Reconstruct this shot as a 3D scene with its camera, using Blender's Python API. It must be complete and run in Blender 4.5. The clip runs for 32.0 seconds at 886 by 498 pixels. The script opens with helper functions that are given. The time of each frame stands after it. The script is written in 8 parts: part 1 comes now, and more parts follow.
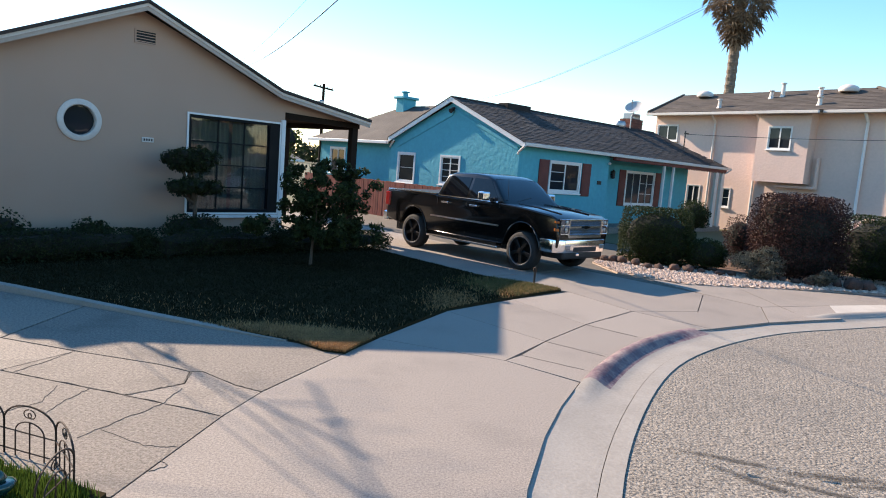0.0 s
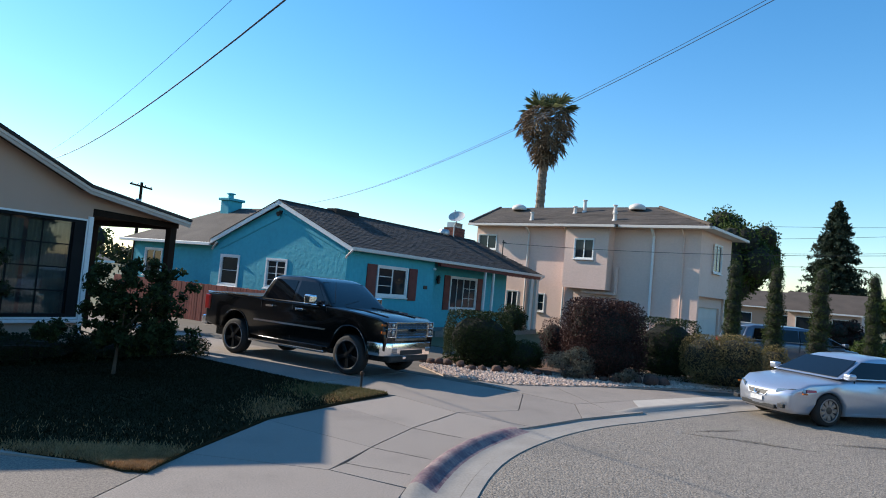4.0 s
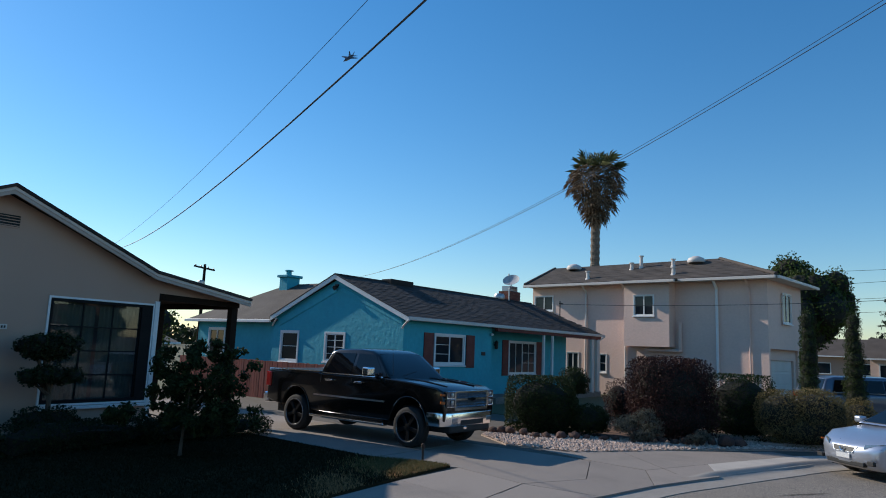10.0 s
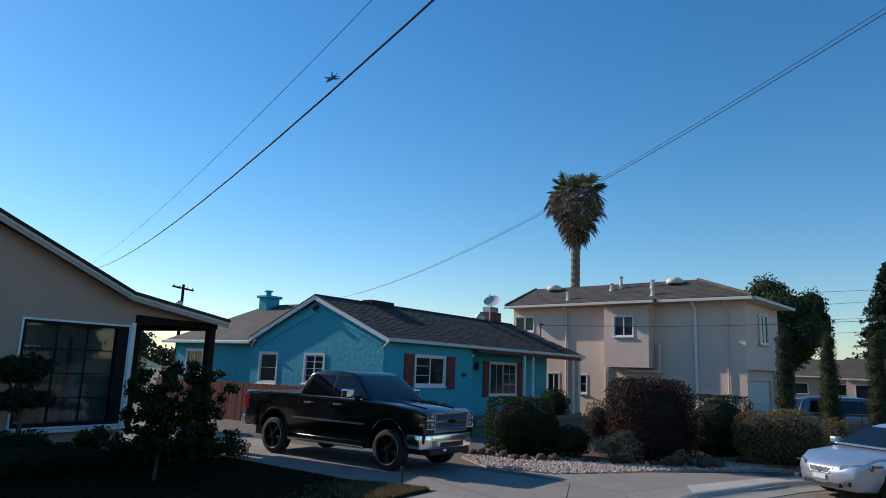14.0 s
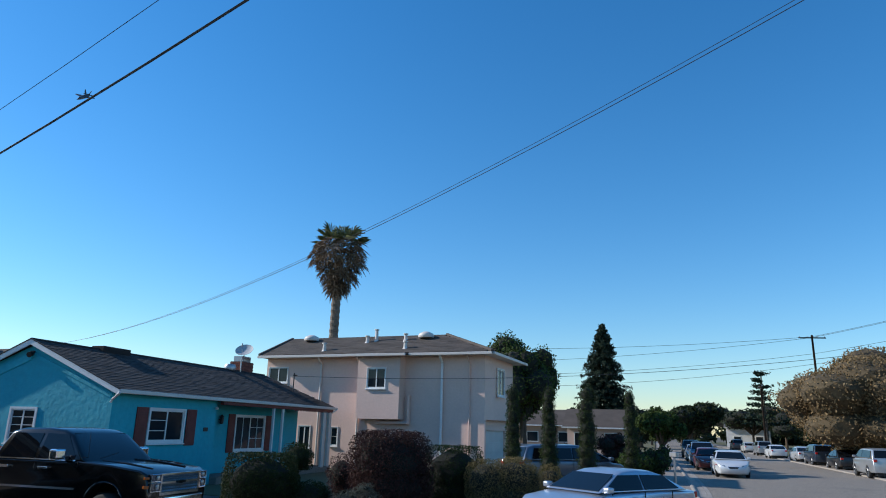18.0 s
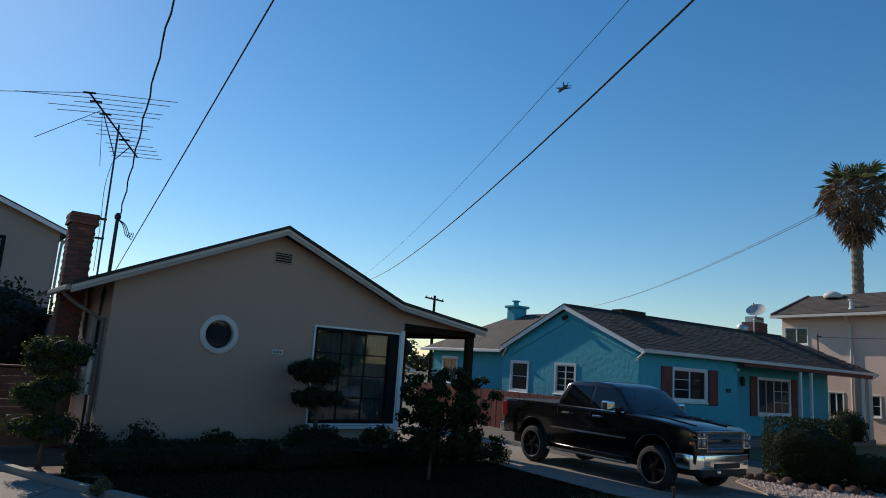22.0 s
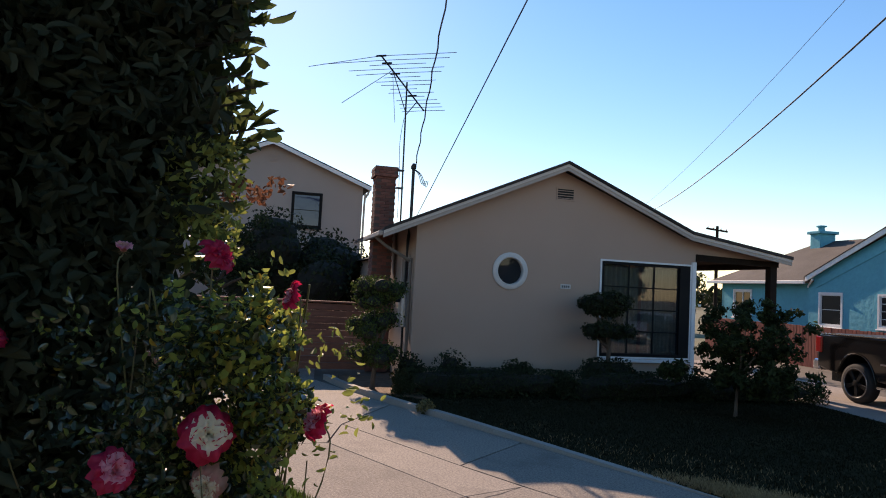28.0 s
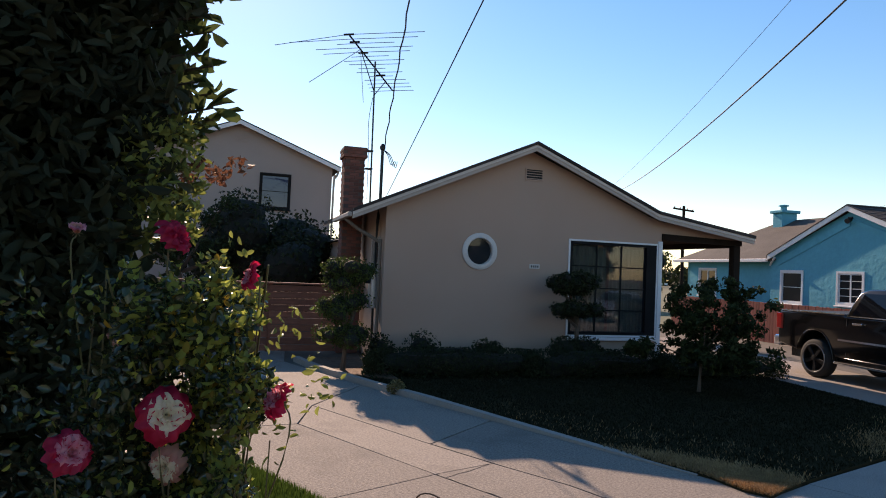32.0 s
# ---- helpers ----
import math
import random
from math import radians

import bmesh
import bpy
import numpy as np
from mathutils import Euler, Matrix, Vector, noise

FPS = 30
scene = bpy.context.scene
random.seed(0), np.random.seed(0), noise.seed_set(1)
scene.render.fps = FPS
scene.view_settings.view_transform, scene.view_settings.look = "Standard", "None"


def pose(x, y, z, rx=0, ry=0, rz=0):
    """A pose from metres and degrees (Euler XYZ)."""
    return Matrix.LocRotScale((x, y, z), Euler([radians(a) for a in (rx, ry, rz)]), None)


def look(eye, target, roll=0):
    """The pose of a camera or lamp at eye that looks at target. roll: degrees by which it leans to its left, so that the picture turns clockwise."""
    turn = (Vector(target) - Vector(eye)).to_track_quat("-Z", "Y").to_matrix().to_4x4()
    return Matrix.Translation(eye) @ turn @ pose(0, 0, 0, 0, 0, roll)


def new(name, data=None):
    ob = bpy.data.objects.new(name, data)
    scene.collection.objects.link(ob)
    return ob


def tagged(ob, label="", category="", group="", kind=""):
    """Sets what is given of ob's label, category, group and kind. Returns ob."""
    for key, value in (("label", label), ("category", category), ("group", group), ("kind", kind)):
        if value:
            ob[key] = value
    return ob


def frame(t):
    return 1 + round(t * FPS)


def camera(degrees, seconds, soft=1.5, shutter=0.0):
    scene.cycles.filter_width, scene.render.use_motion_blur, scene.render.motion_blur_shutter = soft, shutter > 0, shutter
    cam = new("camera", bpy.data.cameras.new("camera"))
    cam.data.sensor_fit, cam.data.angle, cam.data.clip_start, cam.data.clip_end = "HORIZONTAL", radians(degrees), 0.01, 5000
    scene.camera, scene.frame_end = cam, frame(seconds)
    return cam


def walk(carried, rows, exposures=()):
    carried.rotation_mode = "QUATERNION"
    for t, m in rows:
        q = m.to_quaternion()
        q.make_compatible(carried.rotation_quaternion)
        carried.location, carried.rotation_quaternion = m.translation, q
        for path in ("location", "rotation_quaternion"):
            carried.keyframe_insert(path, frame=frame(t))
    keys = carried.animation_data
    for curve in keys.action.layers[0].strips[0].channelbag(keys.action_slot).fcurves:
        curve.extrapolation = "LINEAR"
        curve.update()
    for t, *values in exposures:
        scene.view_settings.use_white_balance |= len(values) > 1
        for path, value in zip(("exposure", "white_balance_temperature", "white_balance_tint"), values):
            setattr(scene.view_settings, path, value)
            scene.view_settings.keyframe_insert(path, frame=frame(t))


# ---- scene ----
cam = camera(67.0, 32.0, soft=1.0)
# seconds, eye x y z in metres, yaw to the left, pitch up and lean in degrees
PATH = [
    (0, 0.045, -0.012, 2.120, 0.35, -7.04, 4.51),
    (0.5, 0.074, -0.035, 2.113, -0.39, -7.12, 5.00),
    (1, 0.061, -0.016, 2.119, -1.20, -7.94, 5.76),
    (1.5, 0.062, -0.006, 2.099, -2.35, -8.58, 5.94),
    (2, 0.095, 0.008, 2.101, -2.22, -9.59, 5.74),
    (2.5, 0.114, 0.021, 2.091, -3.72, -10.65, 5.61),
    (3, 0.159, 0.022, 2.118, -5.55, -9.39, 6.17),
    (3.5, 0.123, -0.008, 2.056, -11.83, -0.89, 6.24),
    (4, 0.096, -0.004, 2.074, -13.35, 3.15, 5.08),
    (4.5, 0.032, 0.033, 2.077, -13.89, 5.71, 4.50),
    (6.5, 0.162, 0.095, 2.139, -12.03, 8.73, 4.35),
    (7, 0.168, 0.059, 2.137, -13.03, 9.75, 2.93),
    (7.5, 0.181, 0.055, 2.150, -13.21, 9.94, 2.97),
    (8, 0.166, 0.027, 2.131, -12.98, 10.98, 2.98),
    (8.5, 0.156, 0.013, 2.128, -11.08, 11.45, 2.73),
    (9, 0.146, -0.011, 2.115, -9.69, 10.50, 2.35),
    (9.5, 0.137, -0.022, 2.118, -9.02, 9.03, 2.51),
    (10, 0.133, -0.052, 2.113, -8.27, 8.40, 2.31),
    (10.5, 0.141, -0.067, 2.110, -8.21, 8.16, 2.88),
    (11, 0.109, -0.098, 2.109, -7.29, 8.13, 2.79),
    (11.5, 0.109, -0.088, 2.113, -7.53, 8.12, 2.72),
    (12, 0.119, -0.088, 2.118, -7.51, 10.37, 3.20),
    (12.5, 0.113, -0.073, 2.113, -8.85, 10.24, 3.13),
    (13, 0.089, -0.076, 2.107, -8.95, 10.24, 2.62),
    (13.5, 0.130, -0.087, 2.114, -9.47, 10.20, 2.34),
    (15.5, 0.244, -0.144, 2.170, -11.09, 10.40, 1.95),
    (16, 0.345, -0.245, 2.168, -20.14, 12.98, 0.99),
    (16.5, 0.411, -0.327, 2.160, -28.74, 12.96, 1.14),
    (17, 0.386, -0.369, 2.151, -30.46, 13.68, 1.33),
    (17.5, 0.384, -0.358, 2.175, -29.89, 15.16, 1.71),
    (18, 0.386, -0.327, 2.187, -29.91, 15.03, 1.45),
    (18.5, 0.327, -0.262, 2.218, -26.82, 16.46, 2.02),
    (19, 0.238, -0.153, 2.166, -18.61, 15.64, 2.90),
    (19.5, 0.074, -0.112, 2.108, -8.88, 13.39, 4.19),
    (20, -0.006, -0.036, 2.079, -3.61, 12.56, 4.23),
    (20.5, -0.034, 0.027, 2.095, 0.23, 12.35, 4.57),
    (21, -0.078, 0.015, 2.122, 5.33, 12.40, 4.37),
    (21.5, -0.131, 0.002, 2.123, 8.37, 10.79, 3.60),
    (22, -0.214, 0.056, 2.107, 10.60, 9.96, 3.91),
    (22.5, -0.267, 0.039, 2.066, 13.94, 9.34, 3.90),
    (23, -0.310, 0.057, 2.051, 15.90, 7.56, 3.77),
    (23.5, -0.373, 0.038, 2.055, 17.92, 7.86, 3.96),
    (24, -0.457, 0.077, 2.043, 19.13, 7.42, 4.34),
    (24.5, -0.517, 0.058, 2.039, 21.54, 5.92, 4.84),
    (25, -0.524, 0.031, 2.037, 25.69, 5.92, 4.31),
    (25.5, -0.522, 0.030, 2.028, 27.88, 4.98, 4.21),
    (27.5, -0.549, 0.008, 2.012, 32.68, 2.99, 3.33),
    (28, -0.542, -0.000, 2.010, 32.98, 3.34, 2.98),
    (28.5, -0.566, 0.019, 2.005, 33.94, 3.16, 2.49),
    (29, -0.558, 0.032, 2.004, 33.12, 3.04, 2.03),
    (29.5, -0.545, 0.028, 2.008, 33.22, 3.01, 1.35),
    (30, -0.550, 0.039, 2.005, 32.81, 2.86, 1.72),
    (30.5, -0.519, 0.009, 2.016, 31.14, 3.34, 2.36),
    (31, -0.498, -0.003, 2.019, 30.05, 3.89, 2.58),
    (31.5, -0.506, 0.002, 2.022, 30.13, 3.98, 2.47),
    (32, -0.512, 0.005, 2.007, 30.43, 1.83, 2.50),
]


def eye_pose(x, y, z, yaw, pitch, lean):
    return pose(x, y, z, 0, 0, yaw) @ pose(0, 0, 0, 90 + pitch) @ pose(0, 0, 0, 0, 0, lean)


EXPOSURES = [(0.0, 1.13, 7800, 17), (2.5, 1.11, 7250, 15), (3.5, 0.72, 7100, 12), (4.0, 0.57, 6800, 10), (4.5, 0.26, 6500, 10), (6.5, -0.08, 6500, 10), (8.0, -0.1, 6500, 10),
             (13.0, -0.1, 6500, 10), (15.5, -0.07, 6500, 10), (17.0, 0.08, 6150, 9), (18.5, 0.1, 6050, 9), (20.0, -0.17, 6500, 10),
             (22.0, -0.37, 6900, 11), (23.0, -0.35, 7300, 13), (25.0, 0.0, 8300, 19), (28.0, 0.46, 8600, 28), (32.0, 0.45, 8600, 28)]
walk(cam, [(t, eye_pose(*p)) for t, *p in PATH], EXPOSURES)

# ---- daylight: a low afternoon sun behind the beige house, and a clear sky ----
SUN_YAW, SUN_UP = 50.1, 28.6
world = bpy.data.worlds.new("sky")
scene.world = world
world.use_nodes = True
wn = world.node_tree.nodes
sky = wn.new("ShaderNodeTexSky")
sky.sky_type = "NISHITA"
sky.sun_disc = False
sky.sun_elevation = radians(SUN_UP)
sky.sun_rotation = radians(-SUN_YAW)
sky.altitude, sky.air_density, sky.dust_density, sky.ozone_density = 0, 1.2, 0.095, 5.2
wn["Background"].inputs["Strength"].default_value = 0.15
tone = wn.new("ShaderNodeHueSaturation")
tone.inputs["Hue"].default_value, tone.inputs["Saturation"].default_value = 0.4985, 1.23
world.node_tree.links.new(sky.outputs["Color"], tone.inputs["Color"])
world.node_tree.links.new(tone.outputs["Color"], wn["Background"].inputs["Color"])
sun = new("sun", bpy.data.lights.new("sun", "SUN"))
sun.data.energy, sun.data.angle, sun.data.color = 4.7, radians(0.55), (1.0, 0.93, 0.82)
_a, _e = radians(SUN_YAW), radians(SUN_UP)
TO_SUN = Vector((-math.sin(_a) * math.cos(_e), math.cos(_a) * math.cos(_e), math.sin(_e)))
sun.matrix_world = look(Vector((0, 0, 40)) + TO_SUN * 60, (0, 0, 40))


# ---- materials ----
def rgb(r, g, b):
    return (r, g, b, 1.0)


def surf(name, col, col2=None, rough=0.8, scale=2.0, fine=40.0, bump=0.25, dist=0.01, metal=0.0, spec=0.5, rand=0.0,
         stain=None, stain_scale=0.7, stain_amt=0.5, coat=0.0, stretch=(1, 1, 1), rough_var=0.12, island=0.0, trans=0.0):
    """A surface with a broad mottling, a fine grain that also gives relief, and stains of their own shape."""
    m = bpy.data.materials.new(name)
    m.use_nodes = True
    n, l = m.node_tree.nodes, m.node_tree.links
    b = n["Principled BSDF"]
    b.inputs["Metallic"].default_value = metal
    b.inputs["Specular IOR Level"].default_value = spec
    b.inputs["Coat Weight"].default_value = coat
    b.inputs["Coat Roughness"].default_value = 0.05
    co = n.new("ShaderNodeTexCoord")
    mp = n.new("ShaderNodeMapping")
    mp.inputs["Scale"].default_value = stretch
    l.new(co.outputs["Object"], mp.inputs["Vector"])
    big, small = n.new("ShaderNodeTexNoise"), n.new("ShaderNodeTexNoise")
    big.inputs["Scale"].default_value, big.inputs["Detail"].default_value = scale, 6
    small.inputs["Scale"].default_value, small.inputs["Detail"].default_value = fine, 4
    for x in (big, small):
        l.new(mp.outputs["Vector"], x.inputs["Vector"])
    c2 = col2 or tuple(v * 0.72 for v in col)
    mix = n.new("ShaderNodeMix")
    mix.data_type = "RGBA"
    mix.inputs[6].default_value, mix.inputs[7].default_value = rgb(*col), rgb(*c2)
    add = n.new("ShaderNodeMath")
    add.operation = "ADD"
    l.new(big.outputs["Fac"], add.inputs[0])
    l.new(small.outputs["Fac"], add.inputs[1])
    mr = n.new("ShaderNodeMapRange")
    mr.inputs["From Min"].default_value, mr.inputs["From Max"].default_value = 0.72, 1.28
    l.new(add.outputs[0], mr.inputs["Value"])
    l.new(mr.outputs[0], mix.inputs[0])
    out = mix.outputs[2]
    if stain:
        sn = n.new("ShaderNodeTexNoise")
        sn.inputs["Scale"].default_value, sn.inputs["Detail"].default_value = stain_scale, 8
        sn.inputs["Roughness"].default_value = 0.65
        l.new(co.outputs["Object"], sn.inputs["Vector"])
        sr = n.new("ShaderNodeMapRange")
        sr.inputs["From Min"].default_value, sr.inputs["From Max"].default_value = 0.52, 0.7
        sr.inputs["To Max"].default_value = stain_amt
        l.new(sn.outputs["Fac"], sr.inputs["Value"])
        sm = n.new("ShaderNodeMix")
        sm.data_type = "RGBA"
        sm.inputs[7].default_value = rgb(*stain)
        l.new(out, sm.inputs[6])
        l.new(sr.outputs[0], sm.inputs[0])
        out = sm.outputs[2]
    if rand or island:
        if island:
            rn = n.new("ShaderNodeNewGeometry").outputs["Random Per Island"]
        else:
            rn = n.new("ShaderNodeObjectInfo").outputs["Random"]
        amt = rand or island
        rr = n.new("ShaderNodeMapRange")
        rr.inputs["To Min"].default_value, rr.inputs["To Max"].default_value = 1 - amt, 1 + amt
        l.new(rn, rr.inputs["Value"])
        hv = n.new("ShaderNodeHueSaturation")
        l.new(rr.outputs[0], hv.inputs["Value"])
        l.new(out, hv.inputs["Color"])
        out = hv.outputs["Color"]
    l.new(out, b.inputs["Base Color"])
    ro = n.new("ShaderNodeMapRange")
    ro.inputs["To Min"].default_value = max(0.02, rough - rough_var)
    ro.inputs["To Max"].default_value = min(1, rough + rough_var)
    l.new(big.outputs["Fac"], ro.inputs["Value"])
    l.new(ro.outputs[0], b.inputs["Roughness"])
    if bump:
        bp = n.new("ShaderNodeBump")
        bp.inputs["Strength"].default_value, bp.inputs["Distance"].default_value = bump, dist
        l.new(small.outputs["Fac"], bp.inputs["Height"])
        l.new(bp.outputs[0], b.inputs["Normal"])
    if trans:
        tr = n.new("ShaderNodeBsdfTranslucent")
        l.new(out, tr.inputs["Color"])
        ms = n.new("ShaderNodeMixShader")
        ms.inputs[0].default_value = trans
        l.new(b.outputs[0], ms.inputs[1])
        l.new(tr.outputs[0], ms.inputs[2])
        l.new(ms.outputs[0], n["Material Output"].inputs["Surface"])
    return m


def glass_mat(name, tint=(0.02, 0.025, 0.03), rough=0.02, see=0.0, ior=1.5):
    """Window glass: a dark glossy pane, or with see > 0 one that lets the view through."""
    m = bpy.data.materials.new(name)
    m.use_nodes = True
    n, l = m.node_tree.nodes, m.node_tree.links
    b = n["Principled BSDF"]
    b.inputs["Base Color"].default_value = rgb(*tint)
    b.inputs["Roughness"].default_value = rough
    b.inputs["IOR"].default_value = ior
    ns = n.new("ShaderNodeTexNoise")
    ns.inputs["Scale"].default_value = 1.3
    bp = n.new("ShaderNodeBump")
    bp.inputs["Strength"].default_value, bp.inputs["Distance"].default_value = 0.04, 0.02
    l.new(ns.outputs["Fac"], bp.inputs["Height"])
    l.new(bp.outputs[0], b.inputs["Normal"])
    if see:
        t = n.new("ShaderNodeBsdfTransparent")
        ms = n.new("ShaderNodeMixShader")
        ms.inputs[0].default_value = see
        l.new(b.outputs[0], ms.inputs[1])
        l.new(t.outputs[0], ms.inputs[2])
        l.new(ms.outputs[0], n["Material Output"].inputs["Surface"])
    return m


M = {}
M["ground"] = surf("earth", (0.16, 0.12, 0.08), (0.10, 0.08, 0.055), scale=0.4, fine=12, bump=0.4)
M["asphalt"] = surf("asphalt", (0.40, 0.335, 0.27), (0.055, 0.047, 0.04), rough=0.9, scale=75, fine=38, bump=1.0, dist=0.02, stain=(0.13, 0.115, 0.10), stain_scale=0.35, stain_amt=0.5)
M["concrete"] = surf("concrete", (0.365, 0.302, 0.255), (0.165, 0.137, 0.116), rough=0.85, scale=55, fine=120, bump=0.5, dist=0.006, rand=0.08, stain=(0.17, 0.142, 0.122), stain_scale=0.55, stain_amt=0.6)
M["old_concrete"] = surf("old_concrete", (0.34, 0.28, 0.23), (0.13, 0.106, 0.087), rough=0.9, scale=38, fine=75, bump=0.8, dist=0.01, rand=0.12, stain=(0.13, 0.106, 0.088), stain_scale=1.1, stain_amt=0.6)
M["joint"] = surf("joint_dirt", (0.13, 0.105, 0.08), rough=0.95, scale=3, fine=40)
M["kerb"] = surf("kerb_concrete", (0.35, 0.305, 0.26), (0.27, 0.235, 0.20), rough=0.85, scale=1.5, fine=35, bump=0.3, stain=(0.2, 0.17, 0.15), stain_amt=0.4)
M["kerb_paint"] = surf("worn_red_kerb_paint", (0.13, 0.06, 0.08), (0.30, 0.22, 0.20), rough=0.85, scale=3.5, fine=24, bump=0.5, stain=(0.055, 0.028, 0.05), stain_scale=1.8, stain_amt=0.95)
M["beige"] = surf("beige_stucco", (0.48, 0.308, 0.228), (0.43, 0.275, 0.203), rough=0.9, scale=0.5, fine=70, bump=0.35, dist=0.006, stain=(0.40, 0.295, 0.23), stain_amt=0.35)
M["teal"] = surf("teal_stucco", (0.034, 0.38, 0.46), (0.028, 0.32, 0.395), rough=0.75, scale=0.7, fine=6, bump=0.55, dist=0.025, stain=(0.05, 0.32, 0.38), stain_amt=0.4)
M["pink"] = surf("pale_pink_stucco", (0.74, 0.525, 0.44), (0.67, 0.47, 0.39), rough=0.85, scale=0.5, fine=10, bump=0.5, dist=0.02, stain=(0.56, 0.42, 0.36), stain_amt=0.35)
M["mauve"] = surf("greyish_beige_stucco", (0.38, 0.30, 0.26), (0.34, 0.27, 0.235), rough=0.9, scale=0.5, fine=60, bump=0.3)
M["white"] = surf("white_paint", (0.78, 0.76, 0.74), (0.68, 0.66, 0.64), rough=0.5, scale=1.5, fine=30, bump=0.08)
M["offwhite"] = surf("off_white_paint", (0.66, 0.60, 0.55), (0.58, 0.52, 0.47), rough=0.55, scale=1.5, fine=30, bump=0.08)
M["trim"] = surf("pale_trim_paint", (0.46, 0.37, 0.31), (0.38, 0.31, 0.26), rough=0.6, scale=1.5, fine=30, bump=0.08)
M["trim_dark"] = surf("weathered_brown_trim", (0.20, 0.145, 0.11), (0.15, 0.11, 0.085), rough=0.7, scale=2, fine=30, bump=0.1)
M["shingle_dark"] = surf("dark_asphalt_shingle", (0.052, 0.039, 0.033), (0.022, 0.018, 0.017), rough=0.95, scale=1.2, fine=60, bump=0.5, dist=0.01, rand=0.35)
M["shingle_brown"] = surf("brown_asphalt_shingle", (0.088, 0.068, 0.055), (0.055, 0.043, 0.036), rough=0.95, scale=1.0, fine=60, bump=0.5, dist=0.01, rand=0.2)
M["shingle_grey"] = surf("grey_asphalt_shingle", (0.115, 0.108, 0.096), (0.08, 0.075, 0.066), rough=0.95, scale=1.0, fine=50, bump=0.5, dist=0.01)
M["dark_wood"] = surf("dark_stained_wood", (0.028, 0.018, 0.013), (0.016, 0.011, 0.008), rough=0.9, scale=2, fine=30, bump=0.3, stretch=(1, 1, 0.15), spec=0.1)
M["red_fence"] = surf("red_brown_fence_paint", (0.30, 0.07, 0.045), (0.18, 0.045, 0.03), rough=0.8, scale=3, fine=25, bump=0.3, stretch=(1, 1, 0.2), rand=0.2)
M["brown_fence"] = surf("brown_stained_boards", (0.32, 0.10, 0.055), (0.19, 0.06, 0.035), rough=0.8, scale=3, fine=25, bump=0.3, stretch=(0.2, 1, 1), rand=0.18)
M["shutter"] = surf("maroon_shutter_paint", (0.17, 0.03, 0.022), (0.11, 0.02, 0.016), rough=0.6, scale=3, fine=30, bump=0.15)
M["glass"] = glass_mat("window_glass", ior=1.36)
M["screen_glass"] = glass_mat("screened_window_glass", (0.012, 0.014, 0.018), 0.3, ior=1.2)
# blue base tint stands in for the sky's reflection on the pane
M["glass_sky"] = glass_mat("sky_tinted_window_glass", (0.015, 0.03, 0.07), ior=1.55)
M["black_frame"] = surf("black_window_frame", (0.010, 0.009, 0.009), rough=0.7, spec=0.2, bump=0.0)
M["glass_see"] = glass_mat("picture_window_glass", see=0.5, ior=1.8)
# near-black colour that paints the darkness of unlit insides
M["dark_in"] = surf("painted_interior_shade", (0.03, 0.028, 0.025), rough=0.9)
M["curtain"] = surf("pale_green_curtain", (0.42, 0.48, 0.36), (0.26, 0.32, 0.23), rough=0.9, scale=3, fine=15, stretch=(6, 6, 0.3), bump=0.3)
M["brick"] = surf("red_brick", (0.26, 0.085, 0.055), (0.16, 0.05, 0.036), rough=0.9, scale=6, fine=60, bump=0.4, rand=0.3)
M["mortar"] = surf("mortar", (0.15, 0.085, 0.065), rough=0.95, fine=70, bump=0.4)
M["metal_grey"] = surf("galvanised_metal", (0.45, 0.45, 0.46), (0.34, 0.34, 0.35), rough=0.4, metal=0.9, scale=3, fine=30, bump=0.05)
M["metal_dark"] = surf("dark_metal", (0.05, 0.047, 0.045), (0.03, 0.028, 0.027), rough=0.5, metal=0.6, scale=4, fine=40, bump=0.1)
M["wire"] = surf("black_cable", (0.025, 0.025, 0.027), rough=0.6, bump=0.0)
M["iron"] = surf("rusty_black_iron", (0.03, 0.024, 0.02), (0.09, 0.045, 0.025), rough=0.7, metal=0.4, scale=8, fine=60, bump=0.3)
M["bark"] = surf("bark", (0.13, 0.09, 0.06), (0.06, 0.042, 0.03), rough=0.95, scale=6, fine=30, bump=0.8, dist=0.02, stretch=(1, 1, 0.25))
M["palm_bark"] = surf("palm_bark", (0.27, 0.205, 0.15), (0.10, 0.075, 0.055), rough=0.95, scale=6, fine=25, bump=0.8, dist=0.03, stretch=(1, 1, 2))
M["mulch"] = surf("bark_mulch", (0.20, 0.105, 0.06), (0.09, 0.05, 0.03), rough=0.95, scale=6, fine=30, bump=0.9, dist=0.03)


def leaf(name, col, col2, trans=0.3, rough=0.55, isl=0.35, spec=0.1):
    return surf(name, col, col2, rough=rough, scale=0.9, fine=7, bump=0.0, island=isl, trans=trans, spec=spec)


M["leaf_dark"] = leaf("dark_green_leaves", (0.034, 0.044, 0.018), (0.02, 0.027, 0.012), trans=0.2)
M["leaf_mid"] = leaf("green_leaves", (0.07, 0.10, 0.026), (0.04, 0.06, 0.017))
M["leaf_box"] = leaf("boxwood_leaves", (0.030, 0.044, 0.013), (0.016, 0.026, 0.008), trans=0.15)
M["leaf_purple"] = leaf("purple_brown_leaves", (0.075, 0.034, 0.028), (0.035, 0.02, 0.017), trans=0.2)
M["leaf_silver"] = leaf("silvery_leaves", (0.15, 0.15, 0.12), (0.085, 0.09, 0.07), trans=0.2, rough=0.7)
M["leaf_dry"] = leaf("dry_olive_leaves", (0.23, 0.175, 0.075), (0.12, 0.095, 0.042), trans=0.2)
